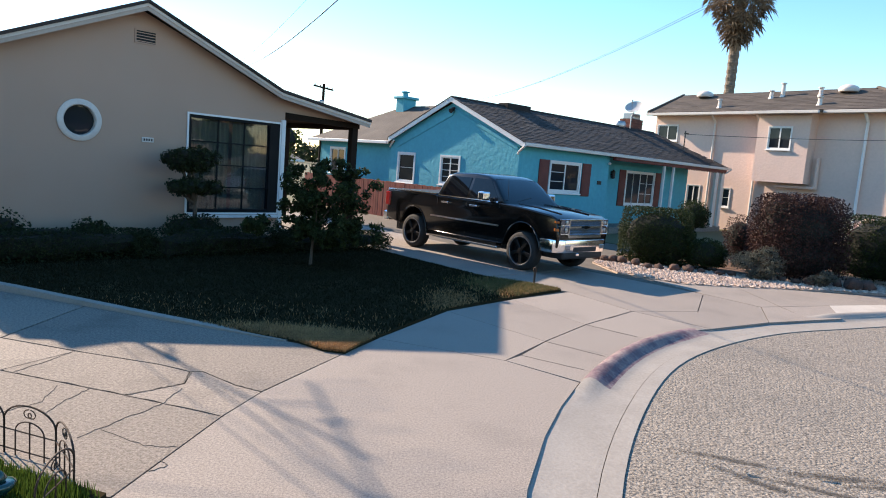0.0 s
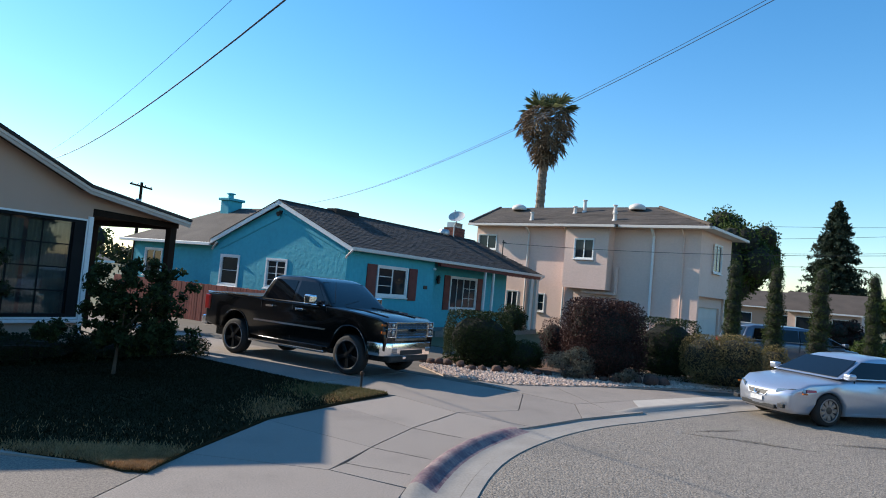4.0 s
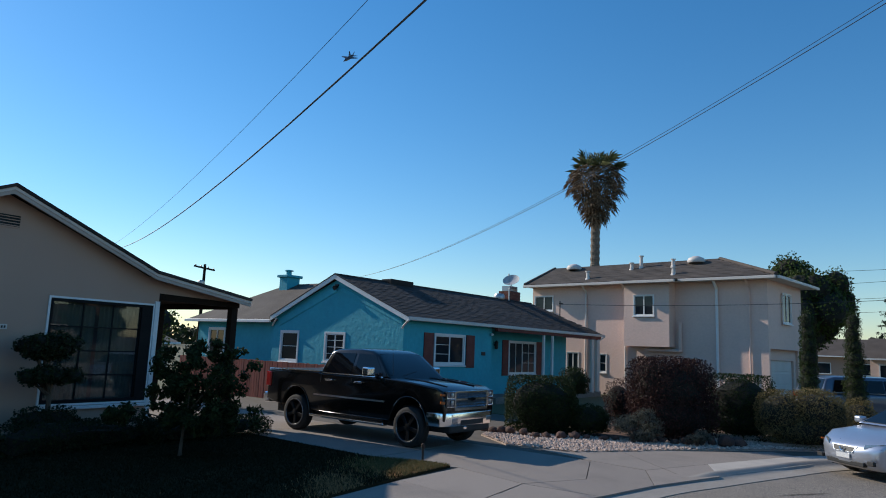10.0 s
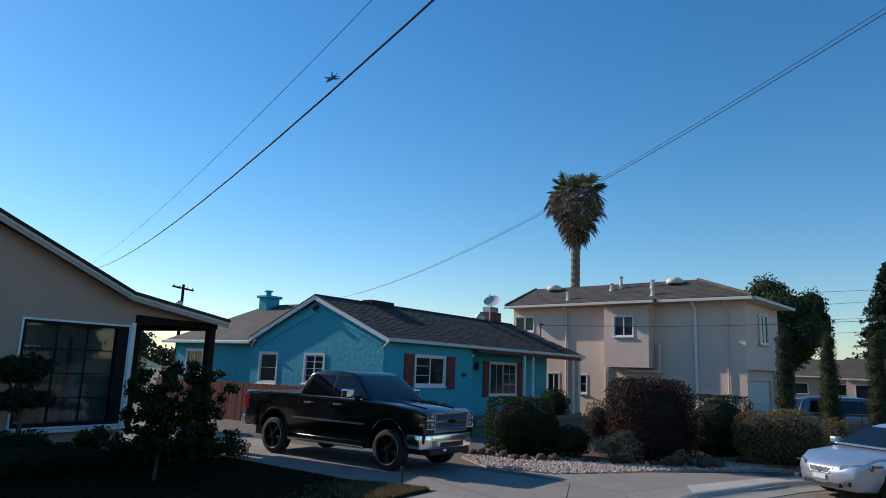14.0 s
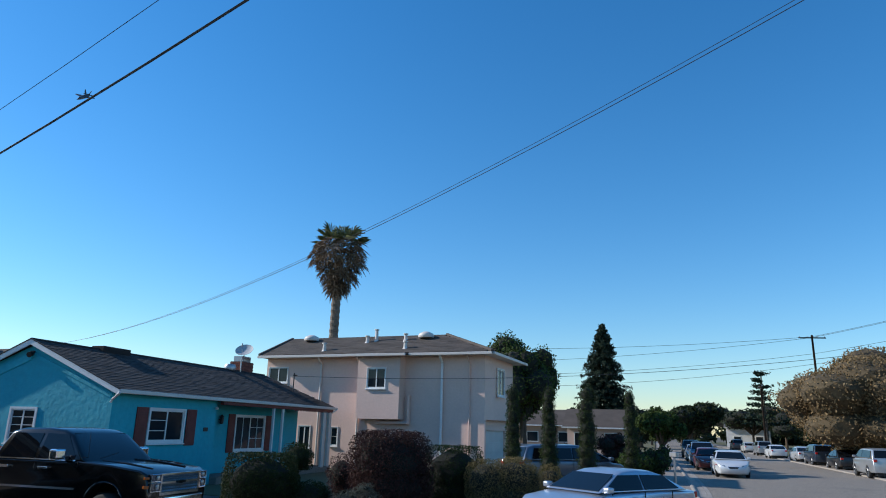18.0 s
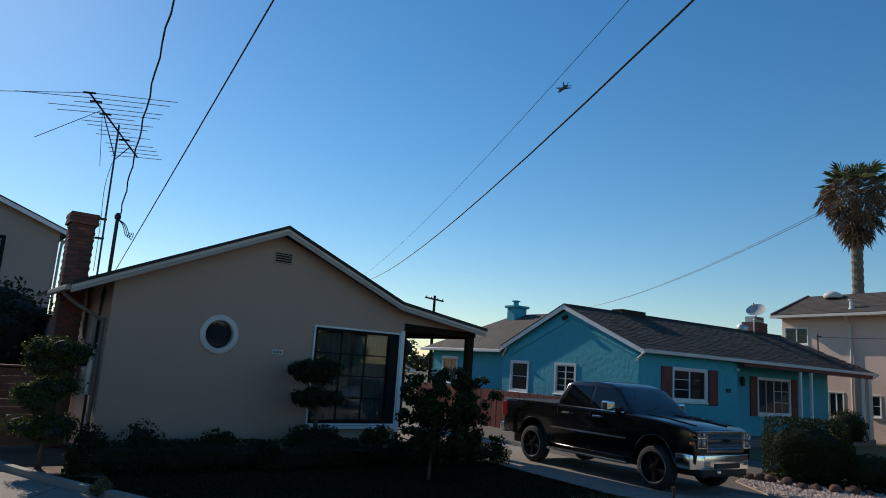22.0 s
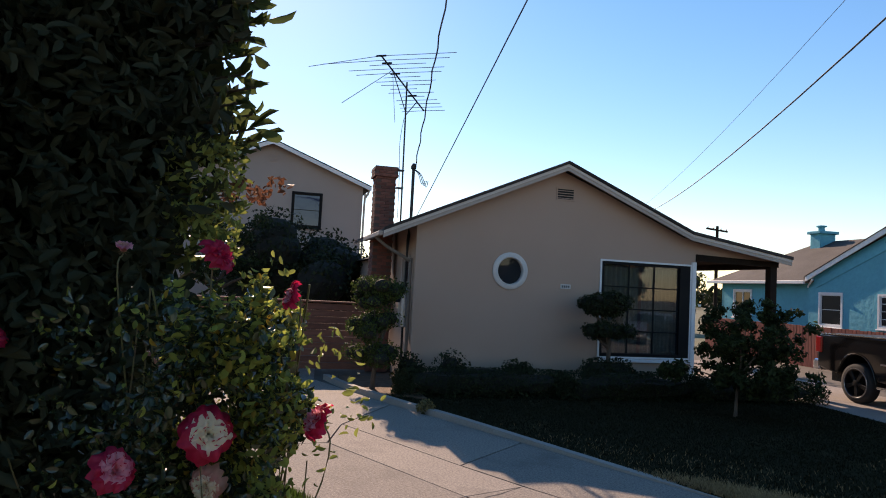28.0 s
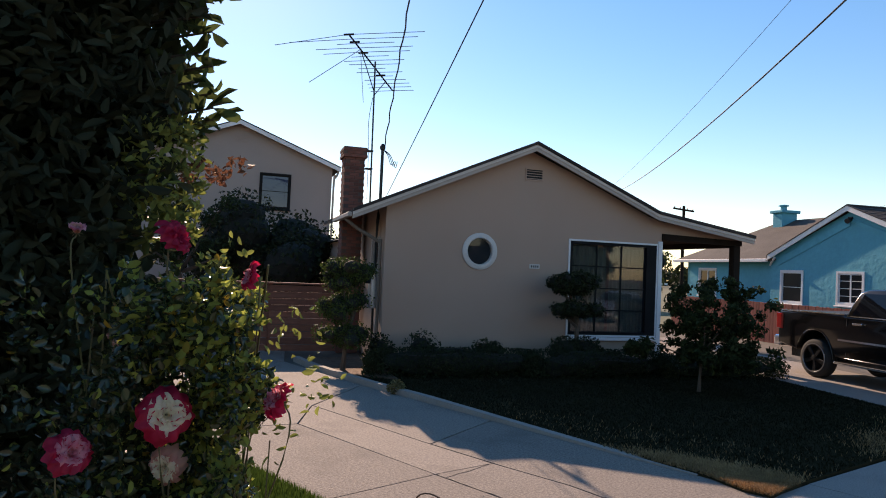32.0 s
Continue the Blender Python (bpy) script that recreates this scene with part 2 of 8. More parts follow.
M["leaf_gold"] = leaf("olive_brown_foliage", (0.25, 0.17, 0.085), (0.18, 0.122, 0.06), trans=0.2, isl=0.3)
M["leaf_conifer"] = leaf("conifer_needles", (0.035, 0.05, 0.03), (0.02, 0.03, 0.02), trans=0.1)
M["leaf_cypress"] = leaf("cypress_foliage", (0.06, 0.08, 0.026), (0.032, 0.046, 0.017), trans=0.15)
M["leaf_palm"] = leaf("palm_fronds", (0.15, 0.16, 0.065), (0.07, 0.08, 0.034), trans=0.15)
M["leaf_palm_dead"] = leaf("dry_palm_fronds", (0.25, 0.165, 0.10), (0.08, 0.055, 0.036), trans=0.15)
# two copies of the rose leaf: sunlight and shade are put into their colours
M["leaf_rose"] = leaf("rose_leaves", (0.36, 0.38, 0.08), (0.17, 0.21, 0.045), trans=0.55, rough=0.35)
M["rose_dark"] = leaf("shade_painted_rose_leaves", (0.045, 0.065, 0.023), (0.024, 0.036, 0.013), trans=0.25, rough=0.24, spec=0.7)
M["leaf_yellow_green"] = leaf("yellow_green_leaves", (0.26, 0.28, 0.07), (0.16, 0.18, 0.045), trans=0.45, rough=0.35)
M["leaf_yellow"] = leaf("yellowing_leaves", (0.36, 0.22, 0.03), (0.16, 0.13, 0.025), trans=0.4)
M["grass"] = leaf("green_grass", (0.09, 0.14, 0.025), (0.05, 0.09, 0.016), trans=0.3)
M["grass_olive"] = leaf("sun_painted_olive_grass", (0.17, 0.145, 0.055), (0.09, 0.08, 0.03), trans=0.2)
# blade colour taken below real grass, painting in the house's shade
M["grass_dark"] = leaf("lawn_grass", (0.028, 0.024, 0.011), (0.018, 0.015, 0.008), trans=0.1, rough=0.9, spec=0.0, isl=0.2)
M["grass_dry"] = leaf("dry_grass", (0.48, 0.27, 0.125), (0.28, 0.16, 0.075), trans=0.25)
M["pale_concrete"] = surf("pale_concrete", (0.52, 0.46, 0.40), (0.38, 0.335, 0.29), rough=0.85, scale=1.5, fine=35, bump=0.3, stain=(0.35, 0.31, 0.27), stain_amt=0.4)
M["crack"] = surf("dark_crack", (0.07, 0.058, 0.048), (0.14, 0.115, 0.095), rough=0.95, scale=9, fine=60)


# ---- building helpers ----
def mesh_of(name, bm, mats, smooth=False):
    me = bpy.data.meshes.new(name)
    bm.to_mesh(me)
    bm.free()
    for m in mats if isinstance(mats, (list, tuple)) else [mats]:
        me.materials.append(m)
    if smooth:
        me.shade_smooth()
        if smooth != True:
            me.set_sharp_from_angle(angle=radians(smooth))
    return me


def part(name, bm, material, parent, label="", smooth=False, m=None):
    """Links a bmesh (or a ready mesh) as one mesh object under a thing or a part."""
    me = bm if isinstance(bm, bpy.types.Mesh) else mesh_of(name, bm, material, smooth)
    ob = new(name, me)
    ob.parent = parent
    if m is not None:
        ob.matrix_basis = m
    return tagged(ob, label)


def thing(name, label, category, m=None, group="", kind=""):
    ob = new(name)
    ob.empty_display_size = 0.2
    if m is not None:
        ob.matrix_basis = m
    return tagged(ob, label, category, group, kind)


def single(name, bm, material, label, category, m=None, group="", kind="", smooth=False):
    me = bm if isinstance(bm, bpy.types.Mesh) else mesh_of(name, bm, material, smooth)
    ob = new(name, me)
    if m is not None:
        ob.matrix_basis = m
    return tagged(ob, label, category, group, kind)


def B():
    return bmesh.new()


def box(bm, x0, x1, y0, y1, z0, z1, bevel=0.0, seg=1, mi=0):
    vs = [bm.verts.new((x, y, z)) for z in (z0, z1) for y in (y0, y1) for x in (x0, x1)]
    fs = [bm.faces.new([vs[i] for i in q]) for q in ((0, 2, 3, 1), (4, 5, 7, 6), (0, 1, 5, 4), (2, 6, 7, 3), (0, 4, 6, 2), (1, 3, 7, 5))]
    for f in fs:
        f.material_index = mi
    if bevel:
        es = list({e for f in fs for e in f.edges})
        bmesh.ops.bevel(bm, geom=es, offset=bevel, segments=seg, affect="EDGES", profile=0.5)
    return bm


def bx(x0, x1, y0, y1, z0, z1, bevel=0.0, seg=1):
    return box(B(), x0, x1, y0, y1, z0, z1, bevel, seg)


def prism(bm, pts, vec, bevel=0.0, seg=1):
    """A flat outline (3D points) pushed along vec into a solid."""
    v = Vector(vec)
    a = [bm.verts.new(p) for p in pts]
    b = [bm.verts.new(Vector(p) + v) for p in pts]
    fs = [bm.faces.new(a), bm.faces.new(b[::-1])]
    n = len(pts)
    for i in range(n):
        fs.append(bm.faces.new([a[(i + 1) % n], a[i], b[i], b[(i + 1) % n]]))
    bmesh.ops.recalc_face_normals(bm, faces=fs)
    if bevel:
        bmesh.ops.bevel(bm, geom=list({e for f in fs for e in f.edges}), offset=bevel, segments=seg, affect="EDGES", profile=0.5)
    return bm


def slab(bm, pts, z0, z1, bevel=0.0):
    return prism(bm, [(x, y, z0) for x, y in pts], (0, 0, z1 - z0), bevel)


def tube(bm, pts, r, n=6, cap=True):
    """A round bar through points; r is one radius or one per point."""
    pts = [Vector(p) for p in pts]
    rs = r if isinstance(r, (list, tuple)) else [r] * len(pts)
    rings = []
    up = Vector((0, 0, 1))
    for i, p in enumerate(pts):
        d = (pts[min(i + 1, len(pts) - 1)] - pts[max(i - 1, 0)]).normalized()
        ref = up if abs(d.z) < 0.95 else Vector((1, 0, 0))
        u = d.cross(ref).normalized()
        w = d.cross(u).normalized()
        rings.append([bm.verts.new(p + (u * math.cos(2 * math.pi * k / n) + w * math.sin(2 * math.pi * k / n)) * rs[i]) for k in range(n)])
    for a, b in zip(rings, rings[1:]):
        for k in range(n):
            bm.faces.new([a[k], a[(k + 1) % n], b[(k + 1) % n], b[k]])
    if cap:
        bm.faces.new(rings[0][::-1])
        bm.faces.new(rings[-1])
    return bm


def tb(pts, r, n=6):
    return tube(B(), pts, r, n)


def lathe(bm, prof, n=20, axis="z", m=None, cap=True):
    """A turned form: prof is (radius, height) pairs."""
    rings = []
    for r, h in prof:
        ring = []
        for k in range(n):
            a = 2 * math.pi * k / n
            c, s = r * math.cos(a), r * math.sin(a)
            p = Vector((c, s, h) if axis == "z" else (c, h, s) if axis == "y" else (h, c, s))
            ring.append(bm.verts.new(m @ p if m else p))
        rings.append(ring)
    fs = []
    for a, b in zip(rings, rings[1:]):
        for k in range(n):
            fs.append(bm.faces.new([a[k], a[(k + 1) % n], b[(k + 1) % n], b[k]]))
    if cap and prof[0][0] > 1e-6:
        fs.append(bm.faces.new(rings[0][::-1]))
    if cap and prof[-1][0] > 1e-6:
        fs.append(bm.faces.new(rings[-1]))
    bmesh.ops.recalc_face_normals(bm, faces=fs)
    return bm


def spline(pts, n=6):
    """A smooth line through plan or space points."""
    p = [Vector(q) for q in pts]
    out = []
    for i in range(len(p) - 1):
        a, b, c, d = p[max(i - 1, 0)], p[i], p[i + 1], p[min(i + 2, len(p) - 1)]
        for k in range(n):
            t = k / n
            out.append(0.5 * ((2 * b) + (c - a) * t + (2 * a - 5 * b + 4 * c - d) * t * t + (3 * b - a - 3 * c + d) * t ** 3))
    out.append(p[-1])
    return out


def yaw_m(x, y, deg, z=0.0):
    return pose(x, y, z, 0, 0, deg)


LEAF = np.array([(0, -0.5, 0), (0.28, -0.1, 0.06), (0.0, 0.5, -0.04), (-0.28, -0.1, 0.06)])


def leaves_mesh(name, centres, outward, size, mat, rng, spread=0.9, narrow=1.0, jitter=0.35):
    """Many small folded leaves in one mesh, each at a centre and turned roughly outward."""
    n = len(centres)
    d = outward + rng.normal(0, spread, (n, 3))
    d /= np.linalg.norm(d, axis=1)[:, None] + 1e-9
    r = rng.normal(0, 1, (n, 3))
    u = np.cross(d, r)
    u /= np.linalg.norm(u, axis=1)[:, None] + 1e-9
    w = np.cross(d, u)
    s = size * (1 + rng.uniform(-jitter, jitter, n))[:, None]
    v = np.stack([centres + (u * q[0] * narrow + w * q[1] + d * q[2]) * s for q in LEAF], 1).reshape(-1, 3)
    f = np.arange(4 * n).reshape(n, 4)
    t = np.concatenate([f[:, [0, 1, 2]], f[:, [0, 2, 3]]])
    me = bpy.data.meshes.new(name)
    me.from_pydata(v.tolist(), [], t.tolist())
    me.materials.append(mat)
    return me


def lump_points(lumps, n, rng, shell=0.35, boxy=2.0):
    """Points near the surface of several ellipsoids (x, y, z, rx, ry, rz)."""
    l = np.array(lumps, float)
    area = (l[:, 3] * l[:, 4] * l[:, 5]) ** (2 / 3)
    pick = rng.choice(len(l), n, p=area / area.sum())
    d = rng.normal(0, 1, (n, 3))
    d /= np.linalg.norm(d, axis=1)[:, None]
    d0 = d / ((np.abs(d) ** boxy).sum(1) ** (1 / boxy))[:, None]
    k = 1 - shell * rng.random(n) ** 1.6
    bumpy = 1 + (0.10 if boxy < 3 else 0.035) * np.sin(d[:, 0] * 7 + l[pick, 0] * 3) * np.sin(d[:, 1] * 6 + l[pick, 1] * 5) + (0.08 if boxy < 3 else 0.02) * np.sin(d[:, 2] * 9)
    c = l[pick, :3] + d0 * l[pick, 3:6] * (k * bumpy)[:, None]
    return c, d


def clump_crown(centre, radii, n, rng, rad=0.42):
    """Lumps that fill an ellipsoid unevenly."""
    out = []
    for _ in range(n):
        d = rng.normal(0, 1, 3)
        d /= np.linalg.norm(d)
        k = rng.random() ** 0.4 * 0.72
        p = np.array(centre) + d * np.array(radii) * k
        s = rad * rng.uniform(0.75, 1.25)
        out.append((*p, radii[0] * s, radii[1] * s, radii[2] * s))
    return out


def limbs(bm, base, tops, r0, rng, n=6, wob=0.08):
    """Tapered branches from a base to each top."""
    base = Vector(base)
    for t in tops:
        t = Vector(t)
        pts, rs = [], []
        for k in range(5):
            f = k / 4
            j = Vector(rng.normal(0, wob, 3)) * (t - base).length * 0.25 * math.sin(f * math.pi)
            pts.append(base.lerp(t, f) + j)
            rs.append(r0 * (1 - 0.75 * f))
        tube(bm, pts, rs, n)
    return bm


# ---- the ground: one sheet to the horizon, road, pavement, lawns, beds ----
def wall_grid(bm, xs, zs, holes, y0, y1, skip=None):
    """An upright slab in x and z, from y0 (front) to y1, with rectangular holes (x0, x1, z0, z1)."""
    xs = sorted(set(xs) | {h[0] for h in holes} | {h[1] for h in holes})
    zs = sorted(set(zs) | {h[2] for h in holes} | {h[3] for h in holes})

    def solid(i, k):
        if not (0 <= i < len(xs) - 1 and 0 <= k < len(zs) - 1):
            return False
        cx, cz = (xs[i] + xs[i + 1]) / 2, (zs[k] + zs[k + 1]) / 2
        return not any(h[0] < cx < h[1] and h[2] < cz < h[3] for h in holes)

    vd = {}

    def v(i, j, k):
        if (i, j, k) not in vd:
            vd[i, j, k] = bm.verts.new((xs[i], (y0, y1)[j], zs[k]))
        return vd[i, j, k]

    for i in range(len(xs) - 1):
        for k in range(len(zs) - 1):
            if not solid(i, k):
                continue
            bm.faces.new([v(i, 0, k), v(i + 1, 0, k), v(i + 1, 0, k + 1), v(i, 0, k + 1)])
            bm.faces.new([v(i, 1, k), v(i, 1, k + 1), v(i + 1, 1, k + 1), v(i + 1, 1, k)])
            if not solid(i - 1, k):
                bm.faces.new([v(i, 0, k), v(i, 0, k + 1), v(i, 1, k + 1), v(i, 1, k)])
            if not solid(i + 1, k):
                bm.faces.new([v(i + 1, 0, k), v(i + 1, 1, k), v(i + 1, 1, k + 1), v(i + 1, 0, k + 1)])
            if not solid(i, k - 1):
                bm.faces.new([v(i, 0, k), v(i, 1, k), v(i + 1, 1, k), v(i + 1, 0, k)])
            if not solid(i, k + 1):
                bm.faces.new([v(i, 0, k + 1), v(i + 1, 0, k + 1), v(i + 1, 1, k + 1), v(i, 1, k + 1)])
    return bm


ROAD_Z = -0.06
g = B()
slab(g, [(-900, -900), (900, -900), (900, 1400), (-900, 1400)], -0.6, -0.16)
single("ground", g, M["ground"], "bare brown earth between the lots", "ground", kind="structure")

# line between gutter and asphalt, round the bulb of the dead end and on along the street
GUTTER = [(2.6, -14.0), (1.1, -6.0), (0.75, -1.0), (0.85, 2.0), (1.36, 4.3), (2.06, 6.2), (2.95, 7.9), (4.05, 9.2), (5.4, 10.3), (6.9, 11.1), (8.7, 12.0), (10.7, 12.9), (13.5, 13.4), (17.0, 13.8), (20.2, 14.8), (21.9, 16.9), (28.6, 22.9), (58.5, 50.5), (200.0, 181.0)]
gut = [p.to_2d() for p in spline([(x, y, 0) for x, y in GUTTER], 5)]


def offset_line(line, d):
    """The plan line moved d metres to its left."""
    out = []
    for i, p in enumerate(line):
        t = (line[min(i + 1, len(line) - 1)] - line[max(i - 1, 0)]).normalized()
        out.append(p + Vector((-t.y, t.x)) * d)
    return out


def ribbon(bm, a, b, za, zb, thick=0.2):
    """A strip between two plan lines, closed below."""
    n = len(a)
    va = [bm.verts.new((p.x, p.y, za)) for p in a]
    vb = [bm.verts.new((p.x, p.y, zb)) for p in b]
    wa = [bm.verts.new((p.x, p.y, za - thick)) for p in a]
    wb = [bm.verts.new((p.x, p.y, zb - thick)) for p in b]
    fs = []
    for i in range(n - 1):
        fs += [bm.faces.new(q) for q in ([va[i], va[i + 1], vb[i + 1], vb[i]], [wa[i], va[i], va[i + 1], wa[i + 1]][::-1], [wb[i], vb[i], vb[i + 1], wb[i + 1]])]
    bmesh.ops.recalc_face_normals(bm, faces=fs)
    return bm


road = B()
rp = [(p.x, p.y) for p in gut] + [(207.0, 173.5), (35.5, 15.3), (30.0, 9.0), (30.0, -60), (3.5, -60)]
slab(road, rp, -0.3, ROAD_Z)
single("road", road, M["asphalt"], "coarse worn grey asphalt of the dead end street", "road", kind="structure")
gl = offset_line(gut, 0.16)
single("gutter", ribbon(B(), gut, gl, ROAD_Z + 0.012, ROAD_Z + 0.016), M["kerb"], "pale concrete lip between gutter and asphalt", "gutter", kind="structure")
k2 = offset_line(gut, 0.70)
KERB = [offset_line(gut, d) for d in (0.166, 0.30, 0.41, 0.47, 0.525, 0.57, 0.63, 0.70)]


def kerb_rise(p):
    """1 where the kerb stands up, 0 where the drives cross it."""
    up = min(1, max(0, (p.y - 6.25) / 0.35))
    if p.x < 7.2:
        up *= 1 - min(1, max(0, (p.x - 3.75) / 0.7))
    return max(up, min(1, max(0, (p.x - 6.6) / 0.7)))


def kerb_run(bm, i0, i1):
    """The kerb and its gutter pan: a gentle ramp where dropped, a rounded step where raised."""
    flat = (-0.046, -0.040, -0.034, -0.030, -0.026, -0.022, -0.016, -0.010)
    high = (-0.048, -0.048, -0.040, -0.014, 0.020, 0.044, 0.056, 0.020)
    rows = []
    for i in range(i0, i1):
        r = kerb_rise(gut[i])
        rows.append([bm.verts.new((k[i].x, k[i].y, f + (h - f) * r)) for k, f, h in zip(KERB, flat, high)] + [bm.verts.new((k2[i].x, k2[i].y, -0.3))])
    for a, b in zip(rows, rows[1:]):
        for k in range(8):
            bm.faces.new([a[k], b[k], b[k + 1], a[k + 1]][::-1]).material_index = 1 if k > 1 else 0
    return bm


painted = [i for i, p in enumerate(gut) if 6.3 < p.y and p.x < 4.2 and p.y < 11]
lo, hi = min(painted), max(painted) + 1
single("kerb", kerb_run(B(), 0, lo + 1), [M["kerb"], M["kerb"]], "pale concrete kerb, dropped flat at the drive", "kerb", kind="structure", smooth=60)
single("kerb.001", kerb_run(B(), lo, hi + 1), [M["kerb"], M["kerb_paint"]], "raised kerb with worn dark red paint", "kerb", kind="structure", smooth=60)
single("kerb.002", kerb_run(B(), hi, len(gut)), [M["kerb"], M["kerb"]], "pale concrete kerb along the street", "kerb", kind="structure", smooth=60)

# bed of dirt under the paving, seen in the joints
bed = B()
slab(bed, [(p.x, p.y) for p in k2 if p.y < 16.6 and p.x < 21.5] + [(24, 24), (12, 40), (-40, 40), (-40, -14)], -0.3, -0.022)
single("pavement", bed, M["joint"], "dark dirt in the joints of the paving", "pavement", kind="structure")


def mark_mat(name, col, amount):
    """A worn smear on the road: dark rubber that thins out to its sides and ends."""
    m = bpy.data.materials.new(name)
    m.use_nodes = True
    n, l = m.node_tree.nodes, m.node_tree.links
    b = n["Principled BSDF"]
    b.inputs["Base Color"].default_value, b.inputs["Roughness"].default_value = rgb(*col), 0.9
    co = n.new("ShaderNodeTexCoord")
    g = n.new("ShaderNodeTexGradient")
    g.gradient_type = "SPHERICAL"
    mp = n.new("ShaderNodeMapping")
    mp.inputs["Location"].default_value, mp.inputs["Scale"].default_value = (-1, -1, 0), (2, 2, 0)
    l.new(co.outputs["Generated"], mp.inputs["Vector"])
    l.new(mp.outputs[0], g.inputs["Vector"])
    ns = n.new("ShaderNodeTexNoise")
    ns.inputs["Scale"].default_value, ns.inputs["Detail"].default_value = 9.0, 8
    l.new(co.outputs["Object"], ns.inputs["Vector"])
    mu = n.new("ShaderNodeMath")
    mu.operation = "MULTIPLY"
    l.new(g.outputs["Fac"], mu.inputs[0])
    l.new(ns.outputs["Fac"], mu.inputs[1])
    mr = n.new("ShaderNodeMapRange")
    mr.inputs["From Min"].default_value, mr.inputs["From Max"].default_value, mr.inputs["To Max"].default_value = 0.14, 0.6, amount
    l.new(mu.outputs[0], mr.inputs["Value"])
    t = n.new("ShaderNodeBsdfTransparent")
    ms = n.new("ShaderNodeMixShader")
    l.new(mr.outputs[0], ms.inputs[0])
    l.new(t.outputs[0], ms.inputs[1])
    l.new(b.outputs[0], ms.inputs[2])
    l.new(ms.outputs[0], n["Material Output"].inputs["Surface"])
    return m


M["smear"] = mark_mat("rubber_smear", (0.05, 0.046, 0.043), 0.5)
for x, y, a, ln, wd in ((2.5, 5.2, -17, 1.5, 0.16), (3.2, 5.02, 0, 1.4, 0.22), (2.5, 4.85, -42, 1.3, 0.2), (3.0, 4.75, -22, 1.6, 0.16), (3.6, 4.9, 4, 1.3, 0.15), (7.6, 9.9, -24, 2.4, 0.22), (8.2, 9.5, -30, 2.2, 0.2), (7.9, 10.5, 12, 2.0, 0.2), (10.5, 9.6, -8, 3.4, 0.3)):
    single("tyre_mark", slab(B(), [(-ln / 2, -wd / 2), (ln / 2, -wd / 2), (ln / 2, wd / 2), (-ln / 2, wd / 2)], -0.002, 0.004), M["smear"], "dark rubber smear on the asphalt", "road mark", pose(x, y, ROAD_Z + 0.003, 0, 0, a), kind="structure")


# paving slabs, each a piece of the pavement
pavement = bpy.data.objects["pavement"]


def flag(pts, mat, top=0.0, gap=0.0016, name="slab"):
    c = sum((Vector(p) for p in pts), Vector((0, 0))) / len(pts)
    q = [Vector(p) + (c - Vector(p)).normalized() * gap * 1.4 for p in pts]
    return part(name, slab(B(), [(p.x, p.y) for p in q], -0.1, top, 0.0), mat, pavement)


C, O = M["concrete"], M["old_concrete"]
# broad apron between the two drives
flag([(-1.84, 3.75), (-1.64, 5.11), (-1.5, 5.73), (-0.95, 7.22), (-0.7, 7.86), (0.80, 7.35), (1.53, 6.76), (1.22, 6.0), (0.97, 5.26), (0.72, 4.3), (0.45, 2.6), (0.4, -1.0), (-2.2, -1.0)], C)
flag([(-2.2, -1.0), (0.4, -1.0), (0.62, -5.5), (2.0, -13.8), (-3.0, -13.8)], C)
# kerbside slabs of the old walk
flag([(0.81, 7.36), (1.01, 7.63), (1.82, 7.14), (1.58, 6.76)], C)
flag([(1.01, 7.63), (1.40, 8.37), (2.28, 7.85), (1.82, 7.14)], C)
flag([(1.40, 8.37), (2.15, 9.54), (2.92, 8.93), (2.28, 7.85)], C)
flag([(2.15, 9.54), (3.17, 10.84), (4.12, 9.95), (3.62, 9.65), (2.92, 8.93)], C)
flag([(-0.7, 7.87), (0.80, 7.36), (1.39, 8.38), (0.12, 9.71)], C)
flag([(0.12, 9.72), (1.39, 8.39), (2.14, 9.56), (1.2, 11.01)], C)
flag([(1.2, 11.02), (2.14, 9.57), (3.16, 10.86), (2.36, 12.2)], C)
# the truck's drive and the walk past it
flag([(2.37, 12.21), (3.17, 10.87), (4.4, 11.29), (5.2, 13.2), (4.25, 14.2), (3.1, 15.4), (0.9, 13.2)], C)
flag([(3.18, 10.85), (4.13, 9.96), (5.4, 10.82), (5.9, 12.2), (5.21, 13.19), (4.41, 11.28)], C)
flag([(5.41, 10.82), (7.1, 11.7), (7.6, 13.0), (5.92, 12.22)], C)
flag([(5.24, 13.2), (5.92, 12.24), (7.62, 13.02), (10.5, 14.3), (10.3, 14.9), (9.4, 14.75), (5.4, 14.7), (4.6, 14.6)], C)
flag([(7.12, 11.77), (8.5, 12.45), (10.5, 13.4), (13.4, 13.9), (16.8, 14.3), (16.7, 15.2), (13.2, 14.8), (10.52, 14.3), (7.62, 13.02)], M["pale_concrete"])
flag([(0.88, 13.22), (3.08, 15.42), (-5.5, 24.5), (-7.6, 22.2)], C)
# street walk further along
flag([(16.82, 14.3), (19.9, 15.3), (21.4, 17.3), (28.2, 23.3), (27.3, 24.4), (20.3, 18.2), (18.8, 16.3), (16.72, 15.2)], C)
flag([(28.22, 23.32), (58.0, 50.9), (57.1, 52.0), (27.3, 24.42)], C)
flag([(58.02, 50.92), (190, 172.5), (189, 173.5), (57.1, 52.02)], C)
